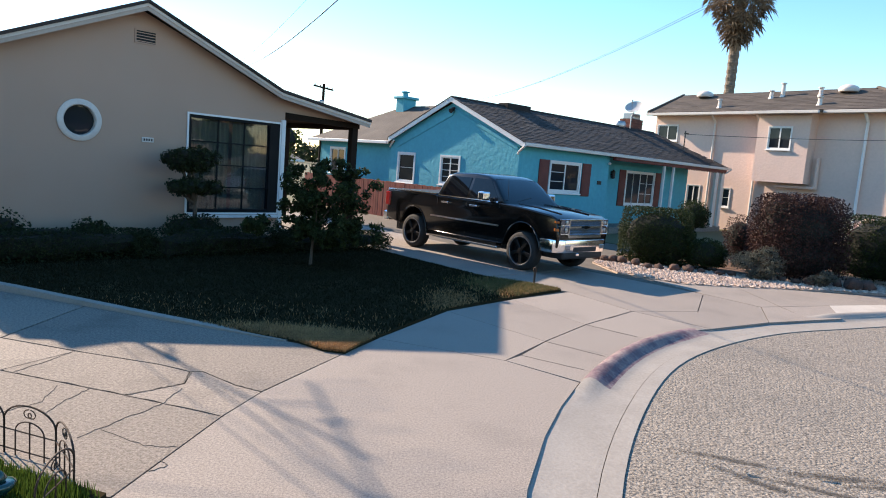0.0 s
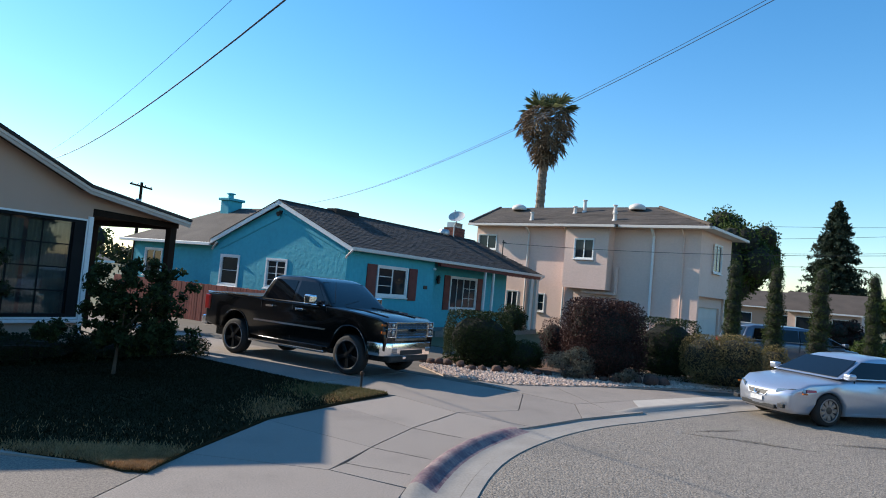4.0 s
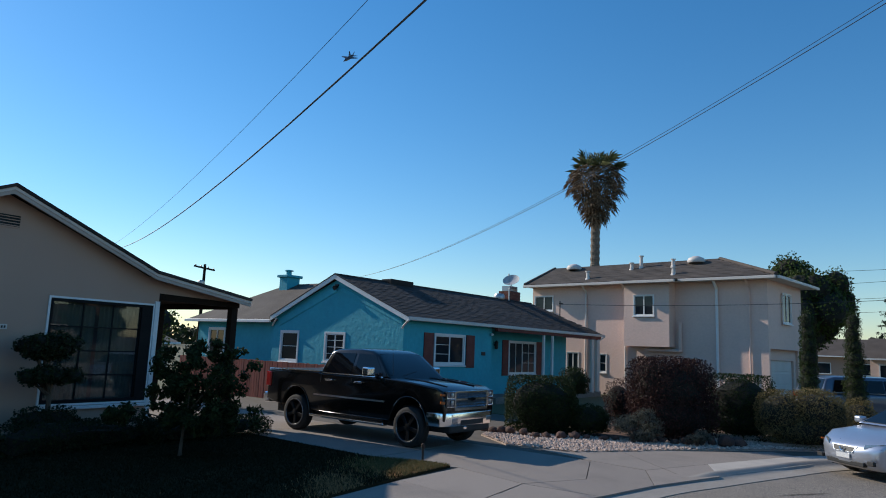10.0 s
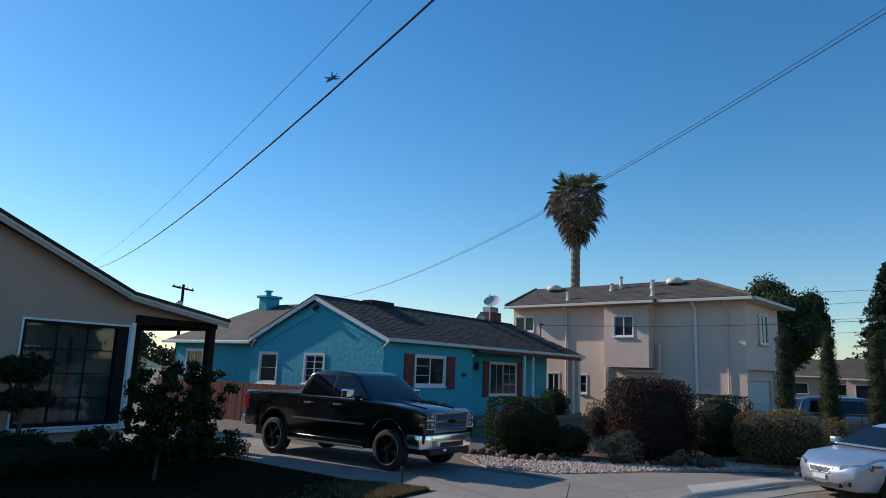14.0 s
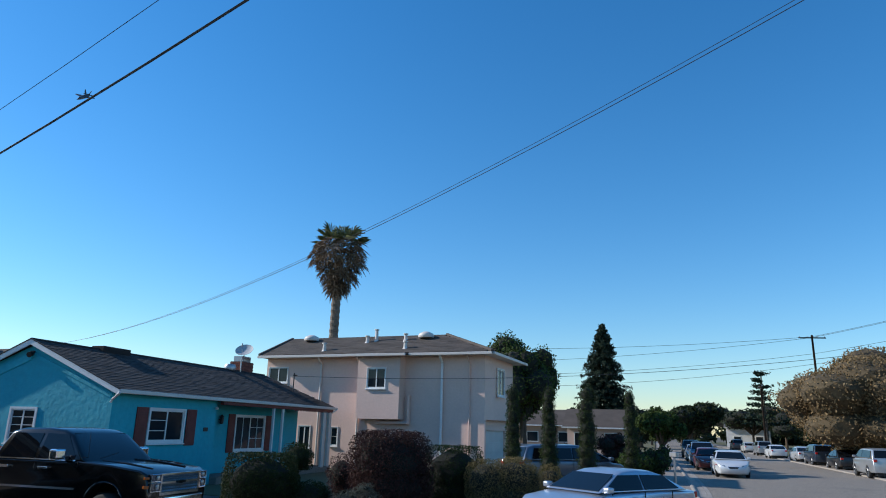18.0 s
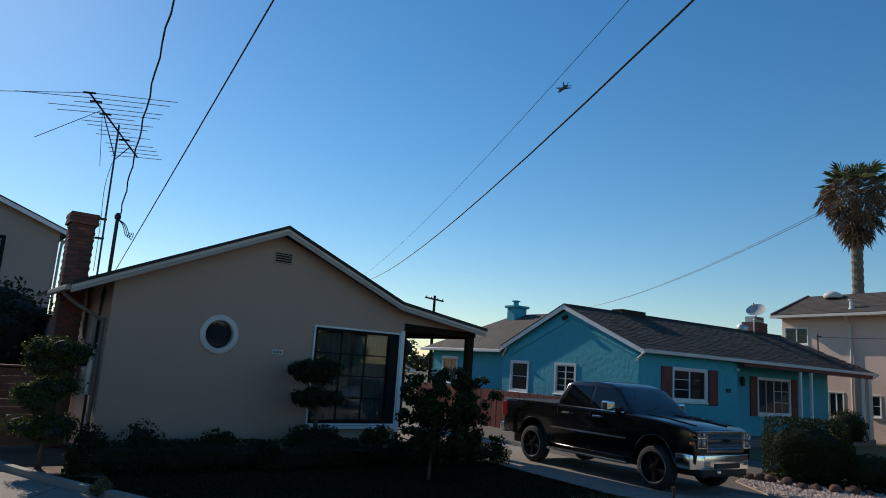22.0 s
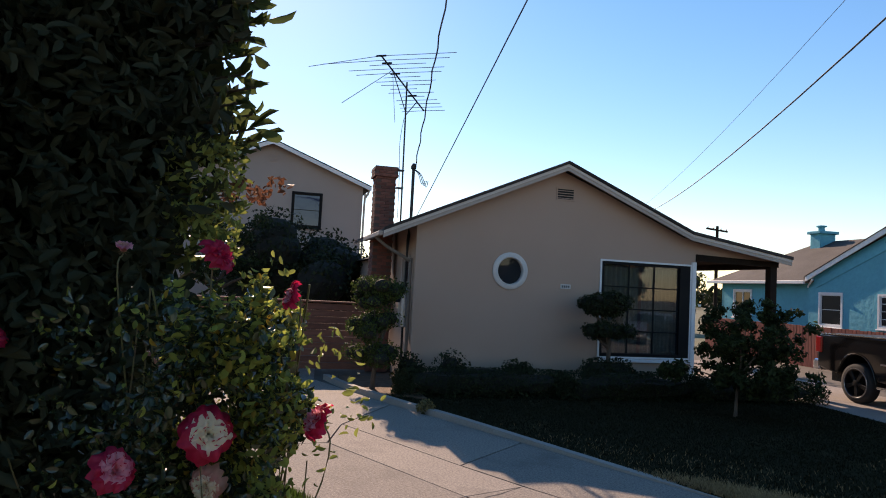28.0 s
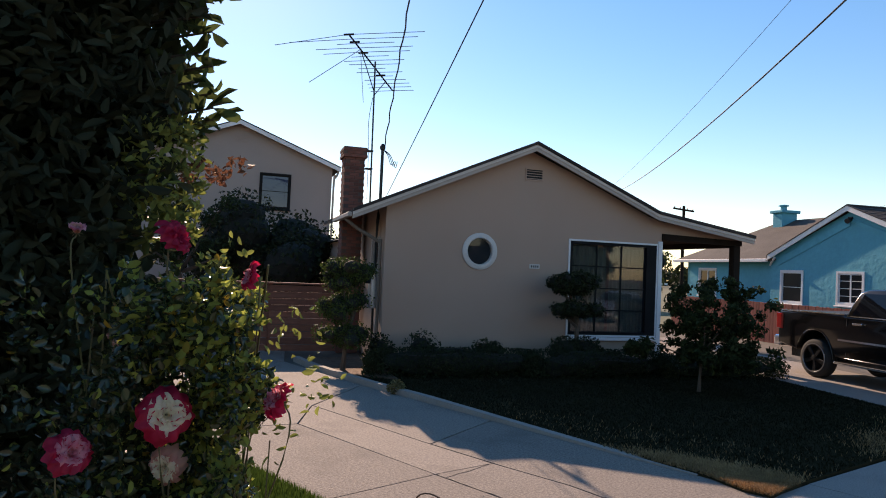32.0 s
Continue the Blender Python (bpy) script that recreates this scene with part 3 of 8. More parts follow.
# the beige house's old drive of rougher slabs
flag([(-1.85, 3.76), (-1.65, 5.11), (-2.56, 5.39), (-3.86, 5.74), (-4.4, 4.0)], O)
flag([(-4.41, 4.0), (-3.87, 5.75), (-6.3, 6.44), (-7.6, 4.6)], O)
flag([(-1.65, 5.12), (-1.51, 5.73), (-1.77, 5.84), (-2.18, 6.14), (-2.28, 6.12), (-2.21, 5.78), (-2.55, 5.4)], O)
flag([(-3.86, 5.76), (-2.57, 5.41), (-2.23, 5.79), (-2.30, 6.11), (-2.65, 6.25), (-3.58, 6.45)], O)
flag([(-3.87, 5.76), (-3.59, 6.45), (-4.5, 6.69), (-6.9, 7.4), (-6.3, 6.46)], O)
flag([(-1.51, 5.75), (-0.97, 7.2), (-3.4, 7.95), (-4.49, 8.3), (-4.49, 6.71), (-3.45, 6.44), (-2.65, 6.27), (-2.29, 6.13), (-2.18, 6.16), (-1.77, 5.86)], O)
flag([(-4.51, 6.71), (-4.51, 8.3), (-7.4, 9.2), (-6.9, 7.42)], O)
flag([(-7.62, 4.6), (-6.32, 6.45), (-6.92, 7.4), (-7.42, 9.2), (-10.2, 10.3), (-11.6, 8.2), (-9.4, 5.0)], O)
flag([(-10.22, 10.3), (-15.0, 15.4), (-17.5, 12.6), (-11.62, 8.2)], O)


def crack(pts, w=0.010, seed=1):
    """A jagged open crack in the paving, a thin dark seam."""
    rr = random.Random(seed)
    line = []
    for a, b in zip(pts, pts[1:]):
        for k in range(7):
            p = Vector(a).lerp(Vector(b), k / 7)
            line.append(p + Vector((rr.uniform(-1, 1), rr.uniform(-1, 1))) * 0.012)
    line.append(Vector(pts[-1]))
    ws = [w * rr.uniform(0.35, 1.0) for _ in line]
    t = [(line[min(i + 1, len(line) - 1)] - line[max(i - 1, 0)]).normalized() for i in range(len(line))]
    a = [p + Vector((-q.y, q.x)) * v / 2 for p, q, v in zip(line, t, ws)]
    b = [p - Vector((-q.y, q.x)) * v / 2 for p, q, v in zip(line, t, ws)]
    part("crack", ribbon(B(), b, a, 0.004, 0.004, 0.003), M["crack"], pavement)


crack([(-2.56, 5.4), (-2.39, 5.60), (-2.22, 5.79), (-2.29, 6.11)], 0.022, 1)
crack([(-3.86, 5.75), (-3.15, 5.56), (-2.56, 5.40), (-1.64, 5.11)], 0.007, 2)
crack([(-2.18, 6.15), (-1.77, 5.85), (-1.50, 5.74)], 0.009, 3)
crack([(-3.72, 5.73), (-3.59, 6.4)], 0.004, 4)
crack([(-2.48, 4.51), (-2.35, 4.88), (-2.20, 5.24), (-2.19, 5.67)], 0.005, 5)
crack([(-2.92, 4.84), (-2.95, 5.15), (-2.91, 5.47)], 0.004, 6)
crack([(-2.39, 4.69), (-1.97, 4.48), (-1.75, 4.50)], 0.004, 7)
crack([(-3.3, 4.75), (-3.1, 5.1), (-3.2, 5.5)], 0.004, 17)
crack([(-1.79, 4.12), (-1.70, 4.2), (-1.78, 4.3)], 0.005, 15)
crack([(1.40, 8.36), (2.05, 7.87)], 0.012, 8)
crack([(1.01, 7.62), (1.67, 7.23)], 0.008, 9)
crack([(2.15, 9.54), (2.75, 9.03)], 0.014, 16)
crack([(6.40, 14.42), (6.38, 13.0), (6.35, 11.88)], 0.005, 10)
crack([(2.6, 10.1), (3.17, 10.85)], 0.014, 18)


# ---- beige bungalow ----
def shingles(name, parent, mat, o, u, v, w, h, tab=0.33, course=0.16, inside=None, t=0.012, seed=1, label=""):
    """Rows of overlapping shingle tabs on the slope at o, along u (w metres) and up v (h metres), in one part."""
    rng = np.random.default_rng(seed)
    o, u, v = Vector(o), Vector(u).normalized(), Vector(v).normalized()
    nrm = u.cross(v).normalized()
    if nrm.z < 0:
        nrm = -nrm
    vs, fs = [], []
    for r in range(int(h / course) + 1):
        a = -tab * rng.random()
        while a < w:
            b = a + tab * rng.uniform(0.8, 1.2)
            x0, x1 = max(a, 0), min(b - 0.008, w)
            y0, y1 = r * course + rng.uniform(-0.006, 0.006), min((r + 1.35) * course, h)
            a = b
            if x1 - x0 < 0.03 or (inside and not inside((x0 + x1) / 2, (y0 + y1) / 2)):
                continue
            lift = t * rng.uniform(0.7, 1.5)
            p = [o + u * x0 + v * y0, o + u * x1 + v * y0, o + u * x1 + v * y0 + nrm * lift, o + u * x0 + v * y0 + nrm * lift, o + u * x1 + v * y1 + nrm * 0.002, o + u * x0 + v * y1 + nrm * 0.002]
            k = len(vs)
            vs += [tuple(q) for q in p]
            fs += [(k, k + 1, k + 2, k + 3), (k + 3, k + 2, k + 4, k + 5)]
    me = bpy.data.meshes.new(name)
    me.from_pydata(vs, [], fs)
    me.materials.append(mat)
    ob = part(name, me, mat, parent, label)
    ob["kind"] = "stuff"
    return ob


def island_copy(m, name, amt):
    """The same roofing with its tabs told apart."""
    c = m.copy()
    c.name = name
    n, l = c.node_tree.nodes, c.node_tree.links
    oi = next((x for x in n if x.type == "OBJECT_INFO"), None)
    geo = n.new("ShaderNodeNewGeometry")
    if oi:
        to = oi.outputs["Random"].links[0].to_socket
        l.new(geo.outputs["Random Per Island"], to)
    return c


M["tabs_dark"] = island_copy(M["shingle_dark"], "dark_shingle_tabs", 0.3)
M["tabs_brown"] = island_copy(M["shingle_brown"], "brown_shingle_tabs", 0.2)

beige = thing("house", "beige stucco bungalow with a dark shingle gable roof and porch", "house", yaw_m(-8.5, 11.25, 47.5))
AX, AZ = 3.17, 4.85
ROOF = [(-0.75, 3.14), (AX, AZ), (6.27, 3.55), (8.95, 3.14)]


def roof_z(x):
    for (a, za), (b, zb) in zip(ROOF, ROOF[1:]):
        if a <= x <= b:
            return za + (zb - za) * (x - a) / (b - a)


WX, DEP = 6.6, 4.1
w = wall_grid(B(), [0, WX], [0.0, 2.95], [(1.79, 2.35, 2.17, 2.73), (4.26, 6.44, 0.74, 2.76)], 0, 0.2)
part("front_wall", w, M["beige"], beige)
top = [(0, 2.95), (WX, 2.95), (WX, roof_z(WX) - 0.13), (AX, AZ - 0.13), (0, roof_z(0) - 0.13)]
part("gable_wall", prism(B(), [(x, 0.0, z) for x, z in top], (0, 0.2, 0)), M["beige"], beige)
part("side_wall", wall_grid(B(), [0.2, DEP], [0, roof_z(0) - 0.12], [(0.55, 1.25, 1.6, 2.6)], 0, 0.2), M["beige"], beige, m=Matrix(((0, 1, 0, 0), (1, 0, 0, 0), (0, 0, 1, 0), (0, 0, 0, 1))))
part("side_wall", bx(WX - 0.2, WX, 0.2, DEP, 0, roof_z(WX) - 0.12), M["beige"], beige)
part("rear_wall", bx(0.2, WX - 0.2, DEP - 0.2, DEP, 0, 3.0), M["beige"], beige)
part("gable_wall", prism(B(), [(x, DEP - 0.2, z + 0.05) for x, z in top], (0, 0.2, 0)), M["beige"], beige)
part("porch_gable", prism(B(), [(WX + 0.004, 0.02, roof_z(WX) - 0.13), (8.85, 0.02, roof_z(8.85) - 0.1), (8.85, 0.02, 3.03), (WX + 0.004, 0.02, 3.09)], (0, 0.16, 0)), M["beige"], beige)
for (a, za), (b, zb) in zip(ROOF, ROOF[1:]):
    dep = DEP + 0.3 if a < 6 else 3.4
    part("roof_deck", prism(B(), [(a, -0.32, za - 0.10), (b, -0.32, zb - 0.10), (b, -0.32, zb - 0.02), (a, -0.32, za - 0.02)], (0, dep + 0.32, 0)), M["shingle_dark"], beige)
    d = Vector((b - a, 0, zb - za))
    shingles("shingles", beige, M["tabs_dark"], (a, -0.36, za - 0.015) if zb > za else (b, -0.36, zb - 0.015), (0, 1, 0), d if zb > za else -d, dep + 0.3, d.length, seed=int(a * 9) + 40)
    part("fascia_board", prism(B(), [(a, -0.345, za - 0.185), (b, -0.345, zb - 0.185), (b, -0.345, zb - 0.035), (a, -0.345, za - 0.035)], (0, 0.035, 0)), M["trim"], beige)
    part("shingle_edge", prism(B(), [(a, -0.40, za - 0.045), (b, -0.40, zb - 0.045), (b, -0.40, zb + 0.02), (a, -0.40, za + 0.02)], (0, 0.07, 0)), M["shingle_dark"], beige)
    part("fascia_moulding", prism(B(), [(a, -0.362, za - 0.105), (b, -0.362, zb - 0.105), (b, -0.362, zb - 0.048), (a, -0.362, za - 0.048)], (0, 0.016, 0)), M["offwhite"], beige)
part("ridge_cap", prism(B(), [(AX - 0.14, -0.37, AZ - 0.055), (AX, -0.37, AZ + 0.025), (AX + 0.14, -0.37, AZ - 0.05), (AX, -0.37, AZ - 0.01)], (0, DEP + 0.6, 0)), M["shingle_dark"], beige)
part("porch_ceiling", prism(B(), [(WX, 0.2, 3.1), (8.85, 0.2, 3.03), (8.85, 0.2, 3.0), (WX, 0.2, 3.07)], (0, 3.1, 0)), M["dark_wood"], beige)
part("porch_beam", prism(B(), [(WX + 0.004, -0.03, 2.94), (8.86, -0.03, 2.91), (8.86, -0.03, 3.03), (WX + 0.004, -0.03, 3.09)], (0, 0.18, 0)), M["dark_wood"], beige)
part("porch_beam", bx(8.66, 8.84, 0.15, 3.3, 2.87, 3.0, 0.01), M["dark_wood"], beige)
part("porch_post", bx(8.64, 8.83, -0.02, 0.16, 0.1, 2.91, 0.01), M["dark_wood"], beige)
part("porch_post", bx(8.64, 8.83, 3.1, 3.28, 0.1, 2.87, 0.01), M["dark_wood"], beige)
part("porch_floor", bx(WX, 9.0, -0.1, 3.5, -0.05, 0.28), M["old_concrete"], beige)
# louvred attic vent
vent = part("attic_vent", wall_grid(B(), [3.06, 3.5], [4.06, 4.34], [(3.09, 3.47, 4.09, 4.31)], -0.02, 0.0), M["beige"], beige, "small louvred vent under the ridge")
# dark sheet that paints the shade behind the slats
part("backing", bx(3.09, 3.47, -0.008, -0.004, 4.09, 4.31), M["dark_in"], vent)
for k in range(4):
    part("slat", prism(B(), [(3.09, -0.02, 4.10 + k * 0.055), (3.47, -0.02, 4.10 + k * 0.055), (3.47, -0.008, 4.118 + k * 0.055), (3.09, -0.008, 4.118 + k * 0.055)], (0, 0.003, 0.003)), M["beige"], vent)
# porthole
ring = part("round_window", lathe(B(), [(0.28, 0.10), (0.28, -0.03), (0.295, -0.05), (0.36, -0.05), (0.395, -0.03), (0.395, 0.0)], 40, "y", cap=False), M["offwhite"], beige, "round porthole window with a broad white ring", smooth=35)
ring.matrix_basis = pose(2.07, 0, 2.45)
part("pane", lathe(B(), [(0.0, 0.06), (0.275, 0.06), (0.275, 0.075), (0.0, 0.075)], 40, "y"), M["glass"], ring)
# number plaque, unreadable bars
pl = part("number_plaque", bx(3.24, 3.48, -0.025, 0.0, 2.13, 2.23, 0.006), M["offwhite"], beige, "small pale plaque with dark bars")
for k in range(4):
    part("bar", bx(3.27 + k * 0.05, 3.30 + k * 0.05, -0.029, -0.025, 2.155, 2.205), M["metal_dark"], pl)
# picture window
win = part("picture_window", wall_grid(B(), [4.18, 6.49], [0.66, 2.84], [(4.22, 6.46, 0.70, 2.80)], -0.03, 0.0), M["white"], beige, "large many-paned picture window with dark frame and white trim")
part("frame", wall_grid(B(), [4.22, 6.46], [0.70, 2.80], [(4.28, 6.2, 0.77, 2.74)], -0.02, 0.1), M["black_frame"], win)
part("window_sill", bx(4.2, 6.47, -0.09, 0.0, 0.58, 0.65, 0.01), M["white"], win)
part("corner_post", bx(6.495, 6.605, -0.05, 0.05, 0.1, 2.9, 0.008), M["white"], win)
part("pane", bx(4.28, 6.2, 0.045, 0.053, 0.77, 2.74), M["glass_see"], win).visible_shadow = False
for k in range(1, 3):
    x = 4.28 + 1.92 * k / 3
    part("muntin", bx(x - 0.012, x + 0.012, 0.02, 0.044, 0.77, 2.74), M["black_frame"], win)
for k in range(1, 4):
    z = 0.77 + 1.97 * k / 4
    part("muntin", bx(4.28, 6.2, 0.018, 0.042, z - 0.012, z + 0.012), M["black_frame"], win)
for side, (a, b) in enumerate(((4.26, 5.3), (5.4, 6.3))):
    c = B()
    pts = [(a + (b - a) * i / 40, 0.28 + 0.035 * math.sin(i * 1.35), 0) for i in range(41)]
    va = [c.verts.new((x, y, 0.72)) for x, y, _ in pts]
    vb = [c.verts.new((x, y, 2.7)) for x, y, _ in pts]
    for i in range(40):
        c.faces.new([va[i], va[i + 1], vb[i + 1], vb[i]])
    part("curtain", c, M["curtain"], win, "long pale green curtain", smooth=True)
# added back wall and floor, coloured near-black so the room looks unlit
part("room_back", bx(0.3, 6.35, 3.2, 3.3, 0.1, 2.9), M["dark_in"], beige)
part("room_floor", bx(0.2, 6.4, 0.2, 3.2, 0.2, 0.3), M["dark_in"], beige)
# lower wing behind
part("rear_wing_wall", wall_grid(B(), [4.1, 9.8], [0, 2.75], [(4.6, 5.4, 1.2, 2.3), (6.6, 7.4, 1.2, 2.3)], 0, 0.2), M["beige"], beige, m=Matrix(((0, 1, 0, 0.05), (1, 0, 0, 0), (0, 0, 1, 0), (0, 0, 0, 1))))
part("rear_wing_wall", bx(0.25, 6.4, 9.6, 9.8, 0, 2.75), M["beige"], beige)
part("rear_wing_wall", bx(6.2, 6.4, 4.1, 9.6, 0, 2.75), M["beige"], beige)
part("rear_wing_roof", prism(B(), [(-0.15, 4.1, 2.76), (3.17, 4.1, 4.0), (6.6, 4.1, 2.76)], (0, 5.9, 0)), M["shingle_dark"], beige)
for y in (4.6, 6.6):
    part("rear_wing_pane", bx(0.12, 0.13, y, y + 0.8, 1.2, 2.3), M["screen_glass"], beige)


# ---- teal stucco house ----
def opening_window(parent, frame_m, x0, x1, z0, z1, y, d, cols=2, rows=2, wood=None, trim=0.07, label="", sill=True, dep=0.05, half=None, pane=None):
    """A window set in a wall that faces -y: trim, frame, panes and bars."""
    wnd = part("window", wall_grid(B(), [x0 - trim, x1 + trim], [z0 - trim, z1 + trim], [(x0, x1, z0, z1)], y - 0.03, y), wood or M["white"], parent, label, m=frame_m)
    part("frame", wall_grid(B(), [x0, x1], [z0, z1], [(x0 + 0.045, x1 - 0.045, z0 + 0.045, z1 - 0.045)], y + 0.0, y + dep), wood or M["white"], wnd)
    part("pane", bx(x0 + 0.045, x1 - 0.045, y + 0.03, y + 0.036, z0 + 0.045, z1 - 0.045), pane or M["glass"], wnd)
    for k in range(1, cols):
        x = x0 + (x1 - x0) * k / cols
        wd = 0.025 if k * 2 == cols else 0.011
        part("mullion", bx(x - wd, x + wd, y + 0.005, y + 0.028, z0 + 0.045, z1 - 0.045), wood or M["white"], wnd)
    for k in range(1, rows):
        z = z0 + (z1 - z0) * k / rows
        a, b = (x0 + 0.045, x1 - 0.045) if half is None else (x0 + (x1 - x0) * half[0], x0 + (x1 - x0) * half[1])
        part("glazing_bar", bx(a, b, y + 0.007, y + 0.026, z - 0.01, z + 0.01), wood or M["white"], wnd)
    if sill:
        part("window_sill", bx(x0 - trim - 0.03, x1 + trim + 0.03, y - 0.08, y, z0 - trim - 0.05, z0 - trim - 0.002, 0.008), wood or M["white"], wnd)
    return wnd


teal = thing("house", "bright teal stucco bungalow with dark shingle roof and white trim", "house", yaw_m(2.35, 22.6, 44.0))
# gable end faces -x: local frame with x running from the far end to the corner
GAB = Matrix(((0, 1, 0, 0), (-1, 0, 0, 7.1), (0, 0, 1, 0), (0, 0, 0, 1)))
TE = 3.02
TE, FY = 3.12, 0.2
part("gable_end_wall", wall_grid(B(), [0, 6.9], [0.0, 2.9], [(0.57, 1.53, 1.42, 2.49), (3.11, 4.06, 1.5, 2.47)], 0, 0.2), M["teal"], teal, m=GAB)
part("gable_wall", prism(B(), [(0, 0, 2.9), (6.9, 0, 2.9), (6.9, 0, 3.1), (3.55, 0, 4.48), (0, 0, 3.04)], (0, 0.2, 0)), M["teal"], teal, m=GAB)
opening_window(teal, GAB, 0.57, 1.53, 1.42, 2.49, 0, 1, 1, 2, pane=M["screen_glass"], label="white sash window in the gable end")
opening_window(teal, GAB, 3.11, 4.06, 1.5, 2.47, 0, 1, 2, 4, pane=M["screen_glass"], label="white small-paned window in the gable end")
# plaster band that follows the rake
part("rake_band", prism(B(), [(-0.025, 6.7, 2.72), (-0.025, 6.95, 2.88), (-0.025, 3.6, 4.24), (-0.025, 3.55, 4.02)], (0.024, 0, 0)), M["teal"], teal)
part("rake_band", prism(B(), [(-0.025, 0.25, 2.98), (-0.025, 0.3, 2.86), (-0.025, 3.5, 4.12), (-0.025, 3.5, 4.24)], (0.024, 0, 0)), M["teal"], teal)
part("front_wall", wall_grid(B(), [0.2, 5.42], [0, TE - 0.1], [(1.77, 3.52, 1.56, 2.56)], FY, FY + 0.2), M["teal"], teal)
opening_window(teal, Matrix(), 1.77, 3.52, 1.56, 2.56, FY, 1, 2, 3, label="white sliding window with bars in its half", half=(0.03, 0.5))
PY = 1.2
part("return_wall", bx(5.22, 5.42, FY + 0.2, PY, 0, TE - 0.1), M["teal"], teal)
part("porch_wall", wall_grid(B(), [5.22, 13.85], [0, TE - 0.1], [(8.41, 10.7, 1.12, 2.49)], PY, PY + 0.2), M["teal"], teal)
opening_window(teal, Matrix(), 8.41, 10.7, 1.12, 2.49, PY, 1, 4, 3, label="broad white porch window with small panes", half=(0.5, 0.98))
part("far_wall", bx(13.65, 13.85, PY + 0.2, 7, 0, TE - 0.1), M["teal"], teal)
part("rear_wall", bx(0.2, 13.65, 6.8, 7.0, 0, TE - 0.1), M["teal"], teal)
for x in (1.1, 3.66):
    sh = part("shutter", bx(x, x + 0.54, FY - 0.045, FY - 0.002, 1.4, 2.63, 0.008), M["shutter"], teal, "maroon louvred shutter")
    for k in range(14):
        part("slat", bx(x + 0.06, x + 0.48, FY - 0.055, FY - 0.045, 1.48 + k * 0.081, 1.53 + k * 0.081), M["shutter"], sh)
for x in (7.8, 10.8):
    sh = part("shutter", bx(x, x + 0.48, PY - 0.045, PY - 0.002, 1.02, 2.57, 0.008), M["shutter"], teal, "maroon louvred shutter")
    for k in range(16):
        part("slat", bx(x + 0.06, x + 0.42, PY - 0.055, PY - 0.045, 1.1 + k * 0.088, 1.155 + k * 0.088), M["shutter"], sh)
part("porch_floor", bx(5.42, 15.2, -0.1, PY, -0.05, 0.25), M["old_concrete"], teal)
for x in (9.3, 10.1):
    part("porch_post", bx(x, x + 0.1, -0.05, 0.05, 0.25, TE - 0.25, 0.01), M["white"], teal)
for x in (14.1, 14.75):
    part("porch_post", bx(x, x + 0.3, -0.1, 0.02, 0.2, TE - 0.25, 0.01), M["offwhite"], teal)
part("porch_beam", bx(5.42, 15.2, -0.1, 0.06, TE - 0.26, TE - 0.12, 0.01), M["shutter"], teal)
# main roof: front and rear slopes, a gable at either end, the far one clipped by a small hip
RZ, RY, EY = 4.66, 3.55, -0.06
part("roof_deck", prism(B(), [(-0.14, EY, TE - 0.02), (15.4, EY, TE - 0.02), (14.3, RY, RZ - 0.02), (-0.14, RY, RZ - 0.02)], (0, 0, -0.09)), M["shingle_dark"], teal)
part("roof_deck", prism(B(), [(-0.14, 7.2, TE - 0.02), (15.4, 7.2, TE - 0.02), (14.3, RY, RZ - 0.02), (-0.14, RY, RZ - 0.02)], (0, 0, -0.09)), M["shingle_dark"], teal)
part("roof_deck", prism(B(), [(15.4, EY, TE - 0.02), (15.4, 7.2, TE - 0.02), (14.3, RY, RZ - 0.02)], (0, 0, -0.09)), M["shingle_dark"], teal)
vlen = math.hypot(RY - EY, RZ - TE)
shingles("shingles", teal, M["tabs_dark"], (-0.16, EY - 0.02, TE - 0.01), (1, 0, 0), (0, RY - EY, RZ - TE), 15.7, vlen, inside=lambda x, y: x < 15.6 - 1.1 * y / vlen, seed=5)
part("ridge_cap", tb([(-0.17, RY, RZ), (14.3, RY, RZ)], 0.05, 6), M["shingle_dark"], teal)
part("gutter", bx(-0.16, 15.55, -0.18, EY - 0.005, TE - 0.13, TE - 0.01, 0.012), M["offwhite"], teal, "white eave gutter")
for (a, za), (b, zb) in (((-0.14, TE - 0.02), (RY, RZ)), ((RY, RZ), (7.1, TE - 0.02))):
    part("rake_board", prism(B(), [(-0.18, a, za - 0.17), (-0.18, b, zb - 0.17), (-0.18, b, zb + 0.0), (-0.18, a, za + 0.0)], (0.04, 0, 0)), M["white"], teal)
    part("rake_shingle_edge", prism(B(), [(-0.20, a, za + 0.002), (-0.20, b, zb + 0.002), (-0.20, b, zb + 0.03), (-0.20, a, za + 0.03)], (0.07, 0, 0)), M["shingle_dark"], teal)
TE = 3.02
# lower wing at the far side of the gable end, with its own roof
part("wing_wall", wall_grid(B(), [-5.6, 0.1], [0.0, TE - 0.1], [(-4.7, -3.6, 1.5, 2.55)], 0.25, 0.45), M["teal"], teal, m=GAB)
opening_window(teal, GAB, -4.7, -3.6, 1.5, 2.55, 0.25, 1, 2, 1, label="white window of the rear wing")
part("wing_wall", bx(0.25, 6.0, 12.5, 12.7, 0, TE - 0.1), M["teal"], teal)
part("roof_deck", prism(B(), [(-0.1, 6.9, TE - 0.06), (-0.1, 13.2, TE - 0.06), (3.8, 11.0, 4.85), (3.8, 5.2, 4.85)], (0, 0, -0.09)), M["shingle_brown"], teal)
